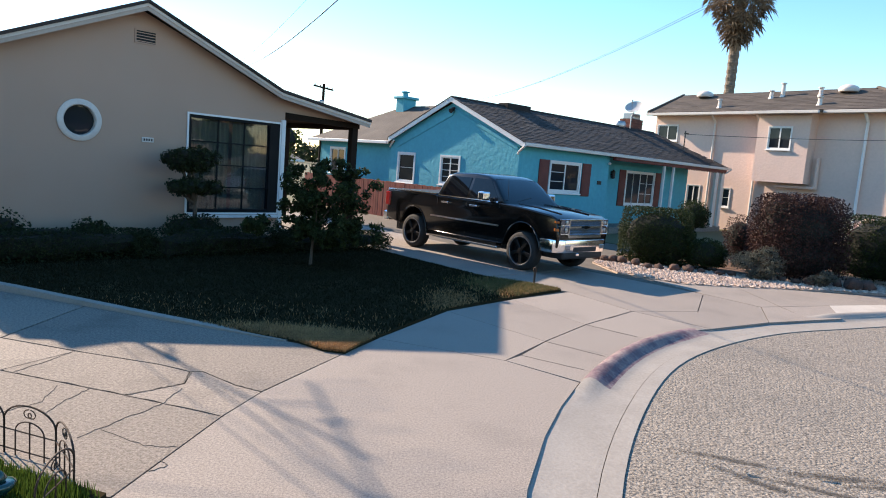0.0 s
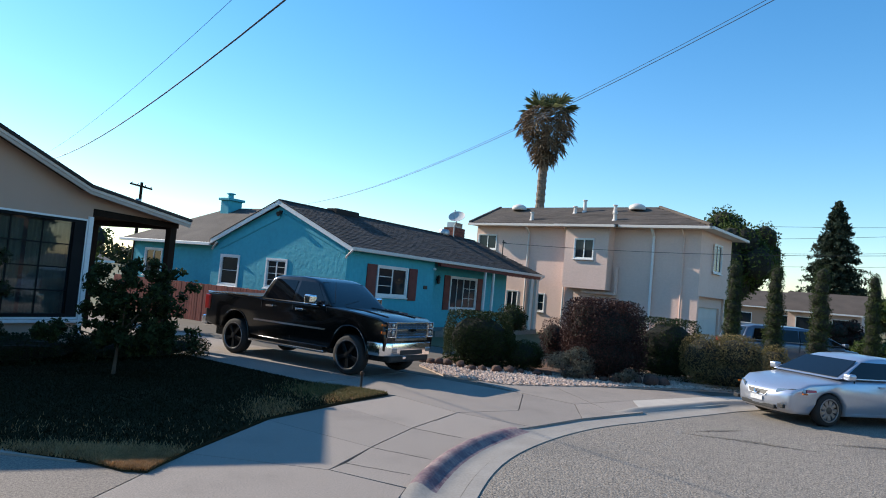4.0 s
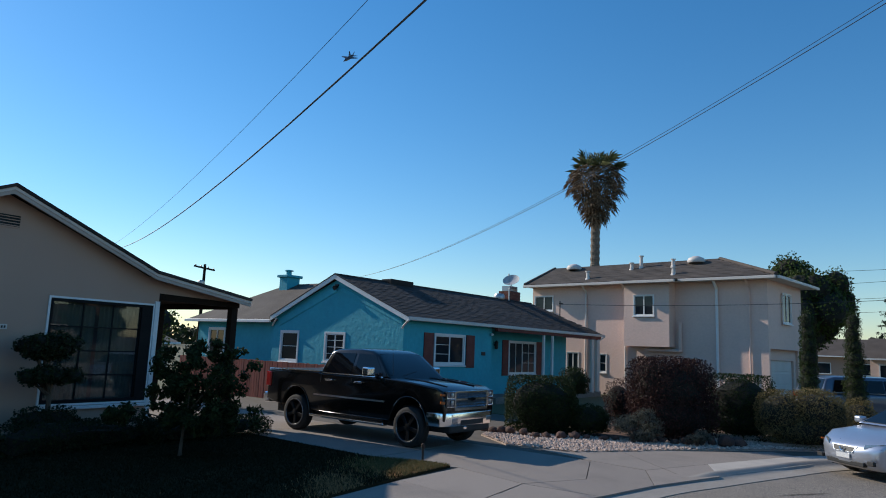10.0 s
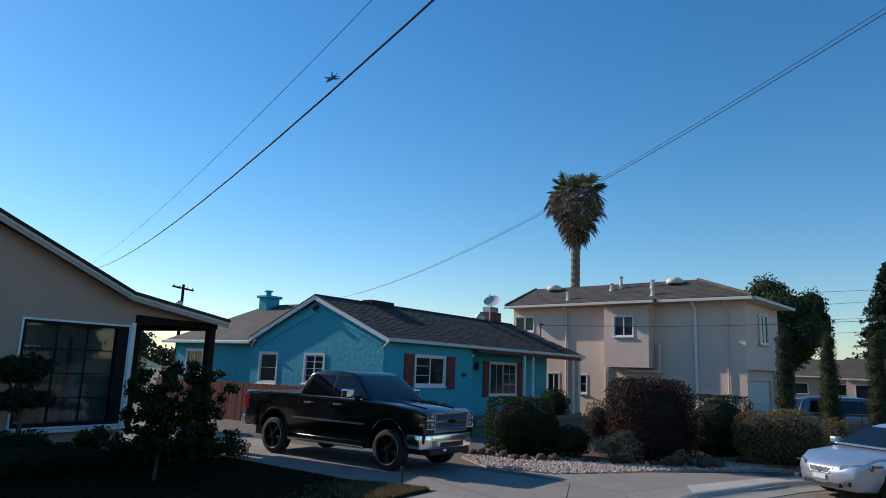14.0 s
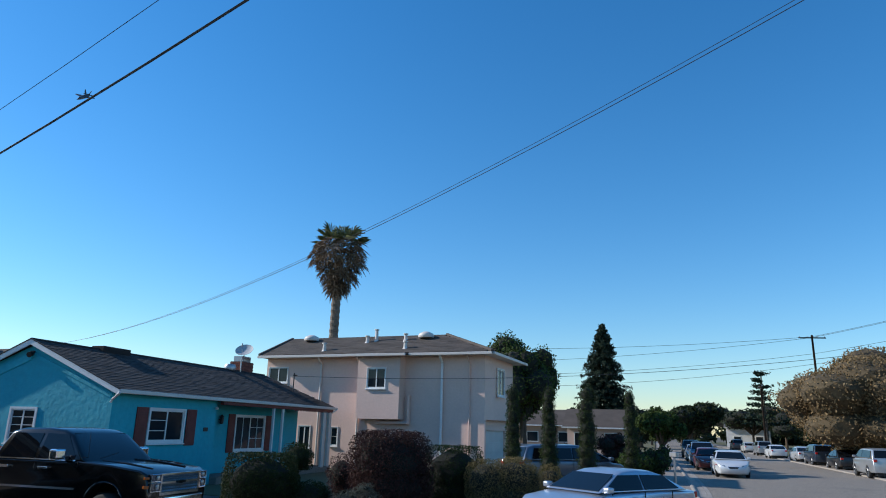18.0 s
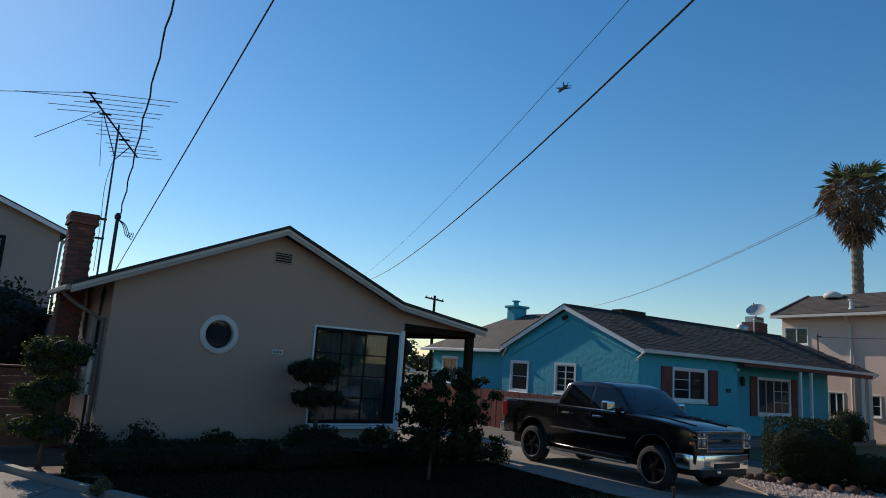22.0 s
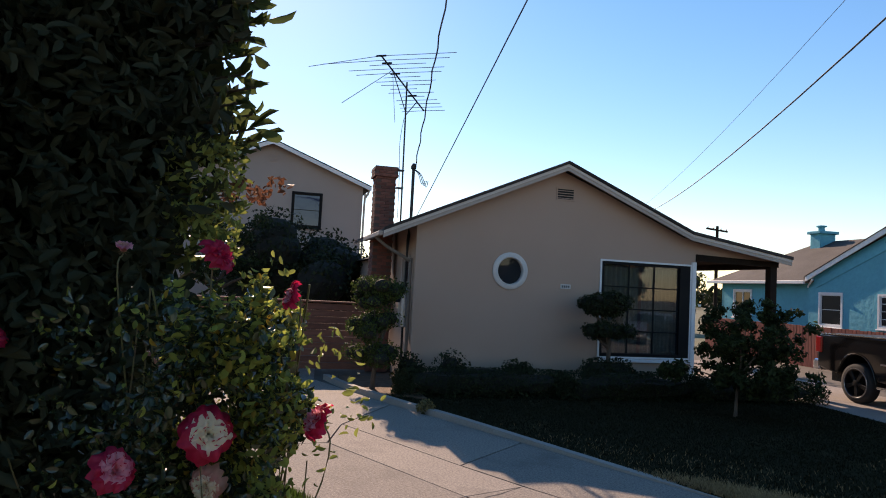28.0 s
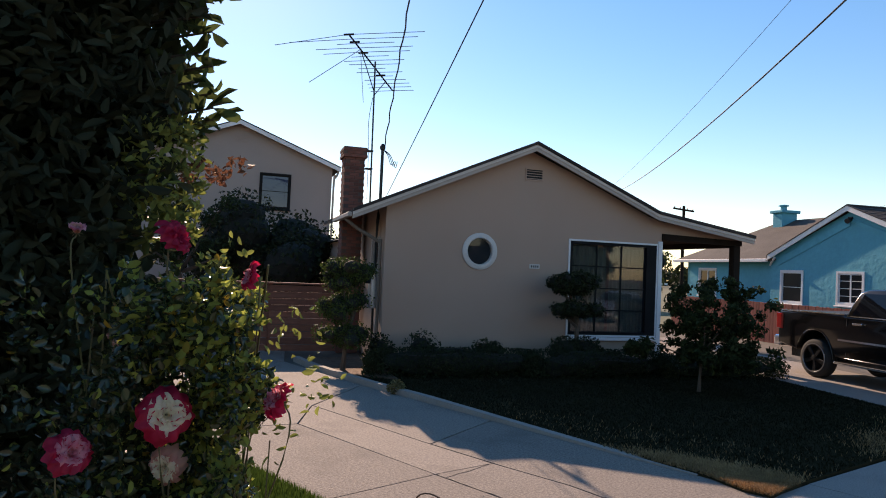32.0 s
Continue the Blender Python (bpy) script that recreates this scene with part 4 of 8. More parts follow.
part("roof_deck", prism(B(), [(-0.1, 13.2, TE - 0.06), (7.85, 13.2, TE - 0.06), (3.8, 11.0, 4.85)], (0, 0, -0.09)), M["shingle_brown"], teal)
part("roof_deck", prism(B(), [(7.85, 13.2, TE - 0.06), (7.85, 6.9, TE - 0.06), (3.8, 5.2, 4.85), (3.8, 11.0, 4.85)], (0, 0, -0.09)), M["shingle_brown"], teal)
part("gutter", bx(-0.2, -0.105, 7.15, 13.2, TE - 0.17, TE - 0.05, 0.012), M["white"], teal, "white eave gutter of the wing")


# ---- two-storey pale pink house ----
pink = thing("house", "two-storey pale pink stucco house with brown hip roof", "house", Matrix.Translation((0.4, -0.3, 2.1)) @ Matrix.Scale(1.15, 4) @ Matrix.Translation((-0.4, 0.3, -2.1)) @ yaw_m(16.8, 24.7, -52.0))
PE = 5.46
part("side_wall", wall_grid(B(), [-11.25, 0.25], [0.0, PE], [(-11.1, -10.0, 4.2, 4.93), (-9.12, -8.48, 1.15, 2.15), (-7.35, -6.97, 1.3, 2.12)], 0, 0.2), M["pink"], pink)
part("street_wall", bx(0.05, 0.25, 0.2, 4.4, 2.6, PE), M["pink"], pink)
part("overhang_soffit", bx(-0.25, 0.05, 0.2, 4.4, 2.6, 2.7), M["pink"], pink)
part("garage_wall", wall_grid(B(), [0.2, 4.4], [0, 2.6], [(0.6, 4.1, 0.0, 2.15)], 0.0, 0.2), M["pink"], pink, m=Matrix(((0, -1, 0, -0.05), (1, 0, 0, 0), (0, 0, 1, 0), (0, 0, 0, 1))))
gd = part("garage_door", bx(-0.2, -0.15, 0.6, 4.1, 0.05, 2.15), M["offwhite"], pink, "pale panelled garage door")
for k in range(4):
    part("panel", bx(-0.15, -0.135, 0.68, 4.02, 0.12 + k * 0.52, 0.58 + k * 0.52, 0.008), M["offwhite"], gd)
part("rear_wall", bx(-11.25, 0.05, 4.4, 4.6, 0, PE), M["pink"], pink)
part("far_wall", bx(-11.25, -11.05, 0.2, 4.4, 0, PE), M["pink"], pink)
part("bay", wall_grid(B(), [-5.75, -3.6], [2.53, PE - 0.08], [(-5.24, -4.31, 3.9, 4.79)], -0.6, -0.45), M["pink"], pink)
part("bay_side", bx(-5.75, -5.6, -0.45, 0.0, 2.53, PE - 0.08), M["pink"], pink)
part("bay_side", bx(-3.75, -3.6, -0.45, 0.0, 2.53, PE - 0.08), M["pink"], pink)
part("bay_floor", bx(-5.6, -3.75, -0.45, 0.0, 2.53, 2.6), M["pink"], pink)
part("bay_ledge", bx(-4.9, -3.3, -0.3, 0.0, 2.33, 2.45, 0.02), M["pink"], pink)
opening_window(pink, Matrix(), -11.1, -10.0, 4.2, 4.93, 0, 1, 2, 1, trim=0.03, label="white slider window upstairs")
opening_window(pink, Matrix(), -9.12, -8.48, 1.15, 2.15, 0, 1, 2, 1, trim=0.03, label="white slider window downstairs")
opening_window(pink, Matrix(), -7.35, -6.97, 1.3, 2.12, 0, 1, 1, 2, trim=0.03, label="narrow white sash window downstairs")
opening_window(pink, Matrix(), -5.24, -4.31, 3.9, 4.79, -0.6, 1, 2, 1, trim=0.03, label="white slider window in the bay")
sw = Matrix(((0, -1, 0, 0.25), (1, 0, 0, 0), (0, 0, 1, 0), (0, 0, 0, 1)))
opening_window(pink, sw, 1.65, 2.75, 3.72, 4.92, -0.055, 1, 2, 1, trim=0.04, label="white window over the garage")
# pipes and downspouts
for x, y, r, z0, col in ((-8.05, -0.06, 0.05, 0.2, "offwhite"), (-5.95, -0.06, 0.05, 0.2, "offwhite"), (-1.75, -0.07, 0.06, 0.2, "white"), (-0.45, -0.05, 0.035, 0.3, "pink"), (-3.35, -0.1, 0.09, 2.35, "pink")):
    top = PE - 0.1 if x != -3.35 else 3.6
    part("downspout", tb([(x, -0.5, PE - 0.06), (x, y - 0.02, PE - 0.4), (x, y, PE - 0.5), (x, y, z0)] if x != -3.35 else [(x, y, top), (x, y, z0)], r, 8), M[col], pink)
part("vent_pipe", tb(spline([(-1.5, -0.12, 0.3), (-1.5, -0.12, 1.05), (-1.35, -0.12, 1.3), (-1.0, -0.12, 1.32), (-0.75, -0.1, 1.2), (-0.7, -0.1, 0.9)], 4), 0.06, 8), M["pink"], pink)
RL, RR, RYp, RZp = -11.38, -2.45, 2.2, 6.62
for pts in ([(-11.4, -0.5), (0.75, -0.5), (RR, RYp), (RL, RYp)], [(0.75, 5.0), (-11.4, 5.0), (RL, RYp), (RR, RYp)], [(0.75, -0.5), (0.75, 5.0), (RR, RYp)], [(-11.4, 5.0), (-11.4, -0.5), (RL, RYp)]):
    part("roof_slope", prism(B(), [(x, y, RZp if y == RYp else PE + 0.02) for x, y in pts], (0, 0, -0.1)), M["shingle_brown"], pink)
vl = math.hypot(RYp + 0.5, RZp - PE)
shingles("shingles", pink, M["tabs_brown"], (-11.4, -0.52, PE + 0.03), (1, 0, 0), (0, RYp + 0.5, RZp - PE), 12.15, vl, tab=0.45, course=0.2, inside=lambda x, y: 0.05 * y / vl < x < 12.15 - 3.2 * y / vl, seed=9)
for x0, x1 in ((-11.4, -11.38), (0.75, -2.45)):
    part("hip_cap", tb([(x0, -0.52, PE + 0.04), (x1, RYp, RZp + 0.02)], 0.09, 6), M["shingle_brown"], pink)
part("gable_wall", prism(B(), [(-11.25, 0.0, PE), (-11.25, 4.6, PE), (-11.25, RYp, RZp - 0.2)], (0.2, 0, 0)), M["pink"], pink)
part("bay_roof", prism(B(), [(-6.1, -0.45, PE + 0.02), (-3.2, -0.45, PE + 0.02), (-3.2, -1.0, PE - 0.06), (-6.1, -1.0, PE - 0.06)], (0, 0, -0.06)), M["shingle_brown"], pink)
part("eave_gutter", bx(-11.45, -6.1, -0.63, -0.505, PE - 0.12, PE + 0.0, 0.01), M["offwhite"], pink)
part("eave_gutter", bx(-3.2, 0.75, -0.63, -0.505, PE - 0.12, PE + 0.0, 0.01), M["offwhite"], pink)
part("eave_gutter", bx(-6.15, -3.15, -1.12, -1.005, PE - 0.17, PE - 0.05, 0.01), M["offwhite"], pink)
part("eave_gutter", bx(0.755, 0.88, -0.5, 5.0, PE - 0.12, PE + 0.0, 0.01), M["offwhite"], pink)
part("soffit", bx(-11.4, 0.75, -0.5, 5.0, PE - 0.09, PE - 0.075), M["offwhite"], pink)


def roof_at(y):
    return PE + 0.02 + (RZp - PE) * (y + 0.5) / (RYp + 0.5)


for x, y in ((-9.8, 1.6), (-3.3, 1.6)):
    part("turbine_vent", lathe(B(), [(0.36, 0.0), (0.4, 0.08), (0.34, 0.2), (0.15, 0.29), (0.0, 0.3)], 16, m=Matrix.Translation((x, y, roof_at(y) + 0.05))), M["offwhite"], pink, "round pale roof vent", smooth=60)
for x, y, h in ((-8.0, 0.0, 0.35), (-5.9, 1.4, 0.55), (-6.3, 1.2, 0.3), (-4.3, 1.4, 0.3), (-3.7, 0.1, 0.3)):
    part("roof_pipe", lathe(B(), [(0.16, -0.05), (0.09, 0.06), (0.075, h), (0.12, h), (0.12, h + 0.05), (0.0, h + 0.06)], 10, m=Matrix.Translation((x, y, roof_at(y)))), M["offwhite"], pink)


# ---- chimneys, antenna, masts, fences, lamps on the houses ----
def brick_stack(parent, x0, x1, y0, y1, z0, z1, L=0.2, H=0.065, name="chimney", label="", core=None):
    """A chimney of separate bricks round a mortar core."""
    ch = part(name, bx(x0 + 0.012, x1 - 0.012, y0 + 0.012, y1 - 0.012, z0, z1), core or M["mortar"], parent, label)
    rows = int((z1 - z0) / (H + 0.01))
    bm1 = bx(0, L - 0.01, 0, 0.05, 0, H, 0.004)
    me1 = mesh_of("brick", bm1, M["brick"])
    for r in range(rows):
        z = z0 + r * (H + 0.01)
        for side in range(4):
            w = (x1 - x0) if side % 2 == 0 else (y1 - y0)
            n = max(1, round(w / L))
            sc = w / n / L
            for k in range(n):
                off = (k + (0.5 if r % 2 else 0)) * w / n
                if off + w / n * 0.6 > w:
                    continue
                if side == 0:
                    m = pose(x0 + off, y0, z)
                elif side == 1:
                    m = pose(x1, y0 + off, z, 0, 0, 90)
                elif side == 2:
                    m = pose(x1 - off, y1, z, 0, 0, 180)
                else:
                    m = pose(x0, y1 - off, z, 0, 0, 270)
                part("brick", me1, None, ch, m=m @ Matrix.Diagonal((sc, 1, 1, 1)))
    return ch


# beige house chimney against the side wall
brick_stack(beige, -0.60, -0.13, 2.03, 2.6, 1.2, 4.72, label="tall red brick chimney on the side wall")
brick_stack(beige, -0.645, -0.085, 1.985, 2.645, 4.56, 4.8, name="chimney_cap", label="corbelled brick chimney top")
part("chimney_base", bx(-0.60, -0.13, 2.03, 2.6, 0, 1.2), M["brick"], beige)
opening_window(beige, Matrix(((0, 1, 0, 0), (-1, 0, 0, 0), (0, 0, 1, 0), (0, 0, 0, 1))), -1.25, -0.55, 1.6, 2.6, 0, 1, 1, 2, wood=M["trim"], label="narrow side window")
mb = part("meter_box", bx(-0.18, -0.004, 0.35, 0.72, 1.15, 2.0, 0.015), M["metal_grey"], beige, "grey electric meter box on the side wall")
part("meter", lathe(B(), [(0.09, 0.0), (0.09, -0.08), (0.07, -0.11), (0.0, -0.115)], 16, "x", Matrix.Translation((-0.18, 0.53, 1.75))), M["glass"], mb)
part("conduit", tb([(-0.09, 0.53, 2.0), (-0.06, 0.6, 3.0), (0.06, 1.0, 3.4), (0.06, 1.0, 4.66)], 0.035, 8), M["metal_dark"], beige)
part("conduit", tb([(-0.09, 0.53, 1.15), (-0.09, 0.53, 0.0)], 0.025, 8), M["metal_dark"], beige)
part("weather_head", lathe(B(), [(0.03, 0.0), (0.06, 0.02), (0.065, 0.08), (0.03, 0.14), (0.0, 0.145)], 12, m=Matrix.Translation((0.06, 1.0, 4.6))), M["metal_dark"], beige)
for k in range(3):
    part("drip_loop", tb(spline([(0.04, 0.98, 4.62), (0.16 + 0.03 * k, 0.93, 4.5), (0.24 + 0.05 * k, 0.9, 4.28 - 0.03 * k), (0.32 + 0.03 * k, 0.9, 4.36)], 4), 0.008, 4), M["wire"], beige)
part("eave_gutter", bx(-0.84, -0.755, -0.3, 1.95, 3.0, 3.09, 0.01), M["trim"], beige)
part("downspout", tb(spline([(-0.8, 0.3, 3.0), (-0.55, 0.25, 2.8), (-0.1, 0.2, 2.55), (-0.06, 0.2, 2.4), (-0.06, 0.2, 0.2)], 3), 0.035, 8), M["trim_dark"], beige)

# television antenna strapped to the chimney
ant = thing("tv_antenna", "old grey metal television antenna with many thin rods on a mast", "antenna", yaw_m(-8.5, 11.25, 47.5))
AXM, AYM = -0.01, 2.0
part("mast", tb([(AXM + 0.03, AYM, 3.5), (AXM, AYM, 6.86)], 0.02, 8), M["metal_dark"], ant)
for z in (4.3, 4.72):
    part("strap", bx(AXM - 0.12, AXM + 0.05, AYM - 0.03, AYM + 0.12, z, z + 0.03), M["metal_dark"], ant)
# the boom tips down towards its far end, the rods stand across it
b0, b1 = Vector((-0.80, 1.05, 7.08)), Vector((0.64, 2.95, 6.48))
part("boom", tb([b0, b1], 0.02, 6), M["metal_dark"], ant)
part("brace", tb([b0.lerp(b1, 0.25), (AXM, AYM, 6.15)], 0.012, 5), M["metal_dark"], ant)
part("brace", tb([b0.lerp(b1, 0.82), (AXM, AYM, 6.05)], 0.012, 5), M["metal_dark"], ant)
for p in (b0, b0.lerp(b1, 0.12), b0.lerp(b1, 0.3), b0.lerp(b1, 0.7)):
    part("insulator_block", tb([p + Vector((-0.1, 0.06, 0.0)), p + Vector((0.1, -0.06, 0.0))], 0.022, 6), M["metal_dark"], ant)
ra = random.Random(4)
RODS = [(1.75, 1.72), (1.5, 1.5), (0.45, 0.9), (1.05, 1.25), (0.95, 1.12), (0.35, 0.55), (0.62, 0.85), (0.58, 0.68), (0.42, 0.25), (0.55, 0.6), (0.3, 0.3), (0.5, 0.55), (0.5, 0.57), (0.55, 0.55), (0.58, 0.55)]
for k, (ll, lr) in enumerate(RODS):
    p = b0.lerp(b1, k / 14)
    across = Vector((0.87, -0.5, 0.0))
    droop = -0.1 if k == 0 else ra.uniform(-0.03, 0.02)
    part("rod", tb([p - across * ll + Vector((0, 0, droop * ll)), p, p + across * lr], 0.0075, 4), M["metal_grey"], ant)
pr0 = b0.lerp(b1, 0.24)
part("rod", tb([pr0, pr0 + Vector((-1.12, -0.1, -0.92))], 0.0075, 4), M["metal_grey"], ant)
part("rod", tb([pr0, pr0 + Vector((0.12, 0.0, -1.2))], 0.0065, 4), M["metal_grey"], ant)
part("lead_wire", tb(spline([(AXM - 0.02, AYM, 6.0), (AXM - 0.1, AYM - 0.05, 5.4), (AXM - 0.06, AYM, 4.6), (AXM - 0.05, AYM, 3.6)], 4), 0.006, 4), M["wire"], ant)

# teal house: chimney, roof fittings, lamps
tc = part("chimney", bx(3.1, 3.85, 10.24, 10.8, 4.2, 5.12, 0.01), M["teal"], teal, "teal stucco chimney with a flared cap")
part("chimney_cap", bx(3.0, 3.95, 10.14, 10.9, 5.12, 5.24, 0.02), M["teal"], tc)
part("chimney_pot", lathe(B(), [(0.14, 5.24), (0.12, 5.4), (0.22, 5.43), (0.2, 5.47), (0.0, 5.5)], 12, m=Matrix.Translation((3.3, 10.4, 0))), M["teal"], tc)
brick_stack(teal, 12.45, 13.5, 3.75, 4.45, 3.9, 5.2, label="red brick chimney on the rear slope")
part("flue_cap", wall_grid(B(), [12.6, 13.35], [5.2, 5.48], [(12.7, 13.25, 5.24, 5.42)], 3.85, 4.35), M["metal_grey"], teal)
part("roof_vent", lathe(B(), [(0.13, 4.2), (0.13, 4.6), (0.26, 4.65), (0.3, 4.8), (0.22, 4.93), (0.0, 4.96)], 14, m=Matrix.Translation((11.2, 3.6, 0))), M["metal_grey"], teal, "round galvanised roof vent", smooth=50)
part("ridge_vent", bx(2.7, 4.1, RY - 0.25, RY + 0.3, RZ - 0.12, RZ + 0.13, 0.02), M["shingle_dark"], teal)
M["dish"] = surf("pale_grey_enamel", (0.45, 0.45, 0.45), (0.38, 0.38, 0.38), rough=0.5, bump=0.0)
dish = thing("satellite_dish", "grey satellite dish on the roof beside the brick chimney", "satellite dish", yaw_m(2.35, 22.6, 44.0) @ pose(11.95, 3.5, 4.5))
part("mast", tb([(0, 0, -0.1), (0, 0, 0.75), (0.05, -0.1, 0.95)], 0.03, 8), M["metal_grey"], dish)
dm = Matrix.Translation((0.05, -0.1, 1.12)) @ Vector((-0.75, -0.2, 0.85)).to_track_quat("Z", "Y").to_matrix().to_4x4()
part("reflector", lathe(B(), [(0.0, 0.0), (0.2, 0.02), (0.36, 0.07), (0.44, 0.12), (0.435, 0.13), (0.35, 0.085), (0.2, 0.035), (0.0, 0.015)], 24, m=dm), M["dish"], dish, "shallow pale grey dish", smooth=60)
part("feed_arm", tb([dm @ Vector((0, -0.42, 0.1)), dm @ Vector((0, -0.15, 0.55))], 0.012, 5), M["metal_grey"], dish)
part("feed_horn", tb([dm @ Vector((0, -0.18, 0.5)), dm @ Vector((0, -0.1, 0.58))], 0.04, 8), M["metal_grey"], dish)
fl = part("flood_light", tb([(-0.01, 3.55, 4.22), (-0.2, 3.5, 4.15)], [0.05, 0.09], 10), M["metal_dark"], teal, "dark floodlight under the gable")
part("bracket", bx(-0.05, 0.0, 3.47, 3.63, 4.17, 4.3), M["metal_dark"], fl)
ln = part("wall_lantern", lathe(B(), [(0.05, 2.15), (0.08, 2.2), (0.08, 2.42), (0.1, 2.44), (0.02, 2.52), (0.0, 2.53)], 10, m=Matrix.Translation((7.16, 1.08, 0))), M["metal_dark"], teal, "black wall lantern by the porch")
part("bracket", bx(7.13, 7.19, 1.08, 1.2, 2.3, 2.36), M["metal_dark"], ln)
part("number_sign", bx(4.72, 4.98, FY - 0.02, FY, 1.88, 2.02), M["metal_dark"], teal, "dark plaque with plain bars")
part("sensor_lamp", lathe(B(), [(0.05, 2.68), (0.07, 2.74), (0.0, 2.78)], 10, m=Matrix.Translation((5.3, 0.1, 0))), M["white"], teal)
for y in (0.22, 7.1):
    part("downspout", tb([(-0.2, y - 0.42, TE - 0.02), (-0.06, y - 0.05, TE - 0.22), (-0.05, y, TE - 0.3)], 0.035, 6), M["offwhite"], teal)
part("downspout", tb([(15.4, -0.22, TE), (15.2, -0.15, TE - 0.12), (15.05, -0.06, TE - 0.2)], 0.035, 6), M["offwhite"], teal)
for k in range(26):
    part("scallop", lathe(B(), [(0.05, -0.01), (0.05, 0.01)], 8, "y", Matrix.Translation((11.1 + k * 0.16, -0.1, TE - 0.16))), M["shutter"], teal)
mast = part("service_mast", tb([(13.9, 1.6, 3.8), (13.9, 1.6, 4.75)], 0.03, 8), M["metal_dark"], teal)
part("cross_arm", bx(13.85, 14.2, 1.57, 1.63, 4.6, 4.66), M["metal_dark"], mast)

# red board fence between the two houses
rf = thing("board_fence", "red-brown painted vertical board fence beside the drive", "fence", yaw_m(2.35, 22.6, 44.0))
for z in (0.3, 1.1):
    part("rail", bx(-0.95, -0.9, 2.4, 12.0, z, z + 0.08), M["red_fence"], rf)
bme = mesh_of("board", bx(0, 0.02, 0, 0.135, 0, 1.42, 0.003), M["red_fence"])
for k in range(66):
    part("board", bme, None, rf, m=pose(-1.0 + ra.uniform(-0.004, 0.004), 2.4 + k * 0.145, -0.05 + ra.uniform(-0.012, 0.012)))

# brown horizontal-board fence across the beige house's drive
bf = thing("board_fence", "brown stained horizontal board fence with a cap rail", "fence", yaw_m(-8.5, 11.25, 47.5))
me = mesh_of("board", bx(0, 2.0, 0, 0.025, 0, 0.142, 0.004), M["brown_fence"])
for col in range(5):
    for r in range(10):
        part("board", me, None, bf, m=pose(-0.12 - 2.02 * (col + 1), 2.2 + ra.uniform(-0.003, 0.003), 0.02 + r * 0.15))
    part("post", bx(-0.16 - 2.02 * col, -0.07 - 2.02 * col, 2.226, 2.32, 0, 1.54), M["brown_fence"], bf)
part("cap_rail", bx(-10.3, -0.06, 2.15, 2.33, 1.535, 1.575, 0.006), M["brown_fence"], bf)

# greyish two-storey house behind
grey = thing("house", "greyish beige two-storey gabled house behind the yard fence", "house", yaw_m(-21.2, 18.7, 47.5))
part("gable_end_wall", wall_grid(B(), [-3.7, 3.8], [0, 6.05], [(0.98, 2.08, 4.25, 5.57)], 0, 0.2), M["mauve"], grey)
part("gable_wall", prism(B(), [(-3.7, 0, 6.05), (3.8, 0, 6.05), (0.05, 0, 7.5)], (0, 0.2, 0)), M["mauve"], grey)
part("side_wall", bx(3.6, 3.8, 0.2, 9, 0, 6.05), M["mauve"], grey)
part("side_wall", bx(-3.7, -3.5, 0.2, 9, 0, 6.05), M["mauve"], grey)
for s in (-1, 1):
    part("roof_slope", prism(B(), [(0.05, -0.35, 7.66), (0.05 + s * 4.05, -0.35, 6.08), (0.05 + s * 4.05, -0.35, 5.98), (0.05, -0.35, 7.56)], (0, 9.6, 0)), M["shingle_dark"], grey)
    part("rake_board", prism(B(), [(0.05, -0.39, 7.60), (0.05 + s * 4.05, -0.39, 6.02), (0.05 + s * 4.05, -0.39, 5.86), (0.05, -0.39, 7.44)], (0, 0.035, 0)), M["white"], grey)
opening_window(grey, Matrix(), 0.98, 2.08, 4.25, 5.57, 0, 1, 1, 2, wood=M["black_frame"], label="dark-framed upstairs window", pane=M["glass_sky"])
gv = part("attic_vent", wall_grid(B(), [-0.1, 0.4], [6.78, 7.08], [(-0.07, 0.37, 6.81, 7.05)], -0.02, 0.0), M["mauve"], grey)
for k in range(4):
    part("slat", bx(-0.07, 0.37, -0.018, -0.004, 6.82 + k * 0.06, 6.855 + k * 0.06), M["mauve"], gv)
part("downspout", tb(spline([(4.05, -0.1, 5.95), (3.95, -0.1, 5.6), (3.87, -0.08, 5.3), (3.87, -0.08, 0.0)], 3), 0.045, 8), M["trim"], grey)


# ---- vehicles ----
def paint(name, col, metal=0.3, rough=0.28, coat=0.5):
    return surf(name, col, tuple(v * 0.93 for v in col), rough=rough, metal=metal, scale=1.5, fine=25, bump=0.0, coat=coat, rough_var=0.05)


M["truck_black"] = surf("black_car_paint", (0.006, 0.0055, 0.0055), (0.005, 0.005, 0.005), rough=0.14, spec=0.4, scale=1.5, fine=25, bump=0.0, coat=0.3, rough_var=0.04)
M["silver"] = paint("silver_car_paint", (0.52, 0.55, 0.62), 0.7, 0.3)
M["chrome"] = surf("chrome", (0.92, 0.92, 0.93), (0.86, 0.87, 0.88), rough=0.16, metal=1.0, bump=0.0, rough_var=0.04)
M["tyre"] = surf("tyre_rubber", (0.014, 0.0135, 0.013), (0.024, 0.022, 0.02), rough=0.85, scale=6, fine=60, bump=0.3)
M["rim_black"] = surf("black_alloy", (0.018, 0.018, 0.018), rough=0.35, metal=0.5, bump=0.0)
# darker alloy copy; the shade behind the spokes is put into its colour
M["rim_dark"] = surf("shade_painted_alloy", (0.07, 0.07, 0.072), rough=0.4, metal=0.7, bump=0.0)
M["rim_silver"] = surf("silver_alloy", (0.26, 0.26, 0.27), rough=0.35, metal=0.9, bump=0.0)
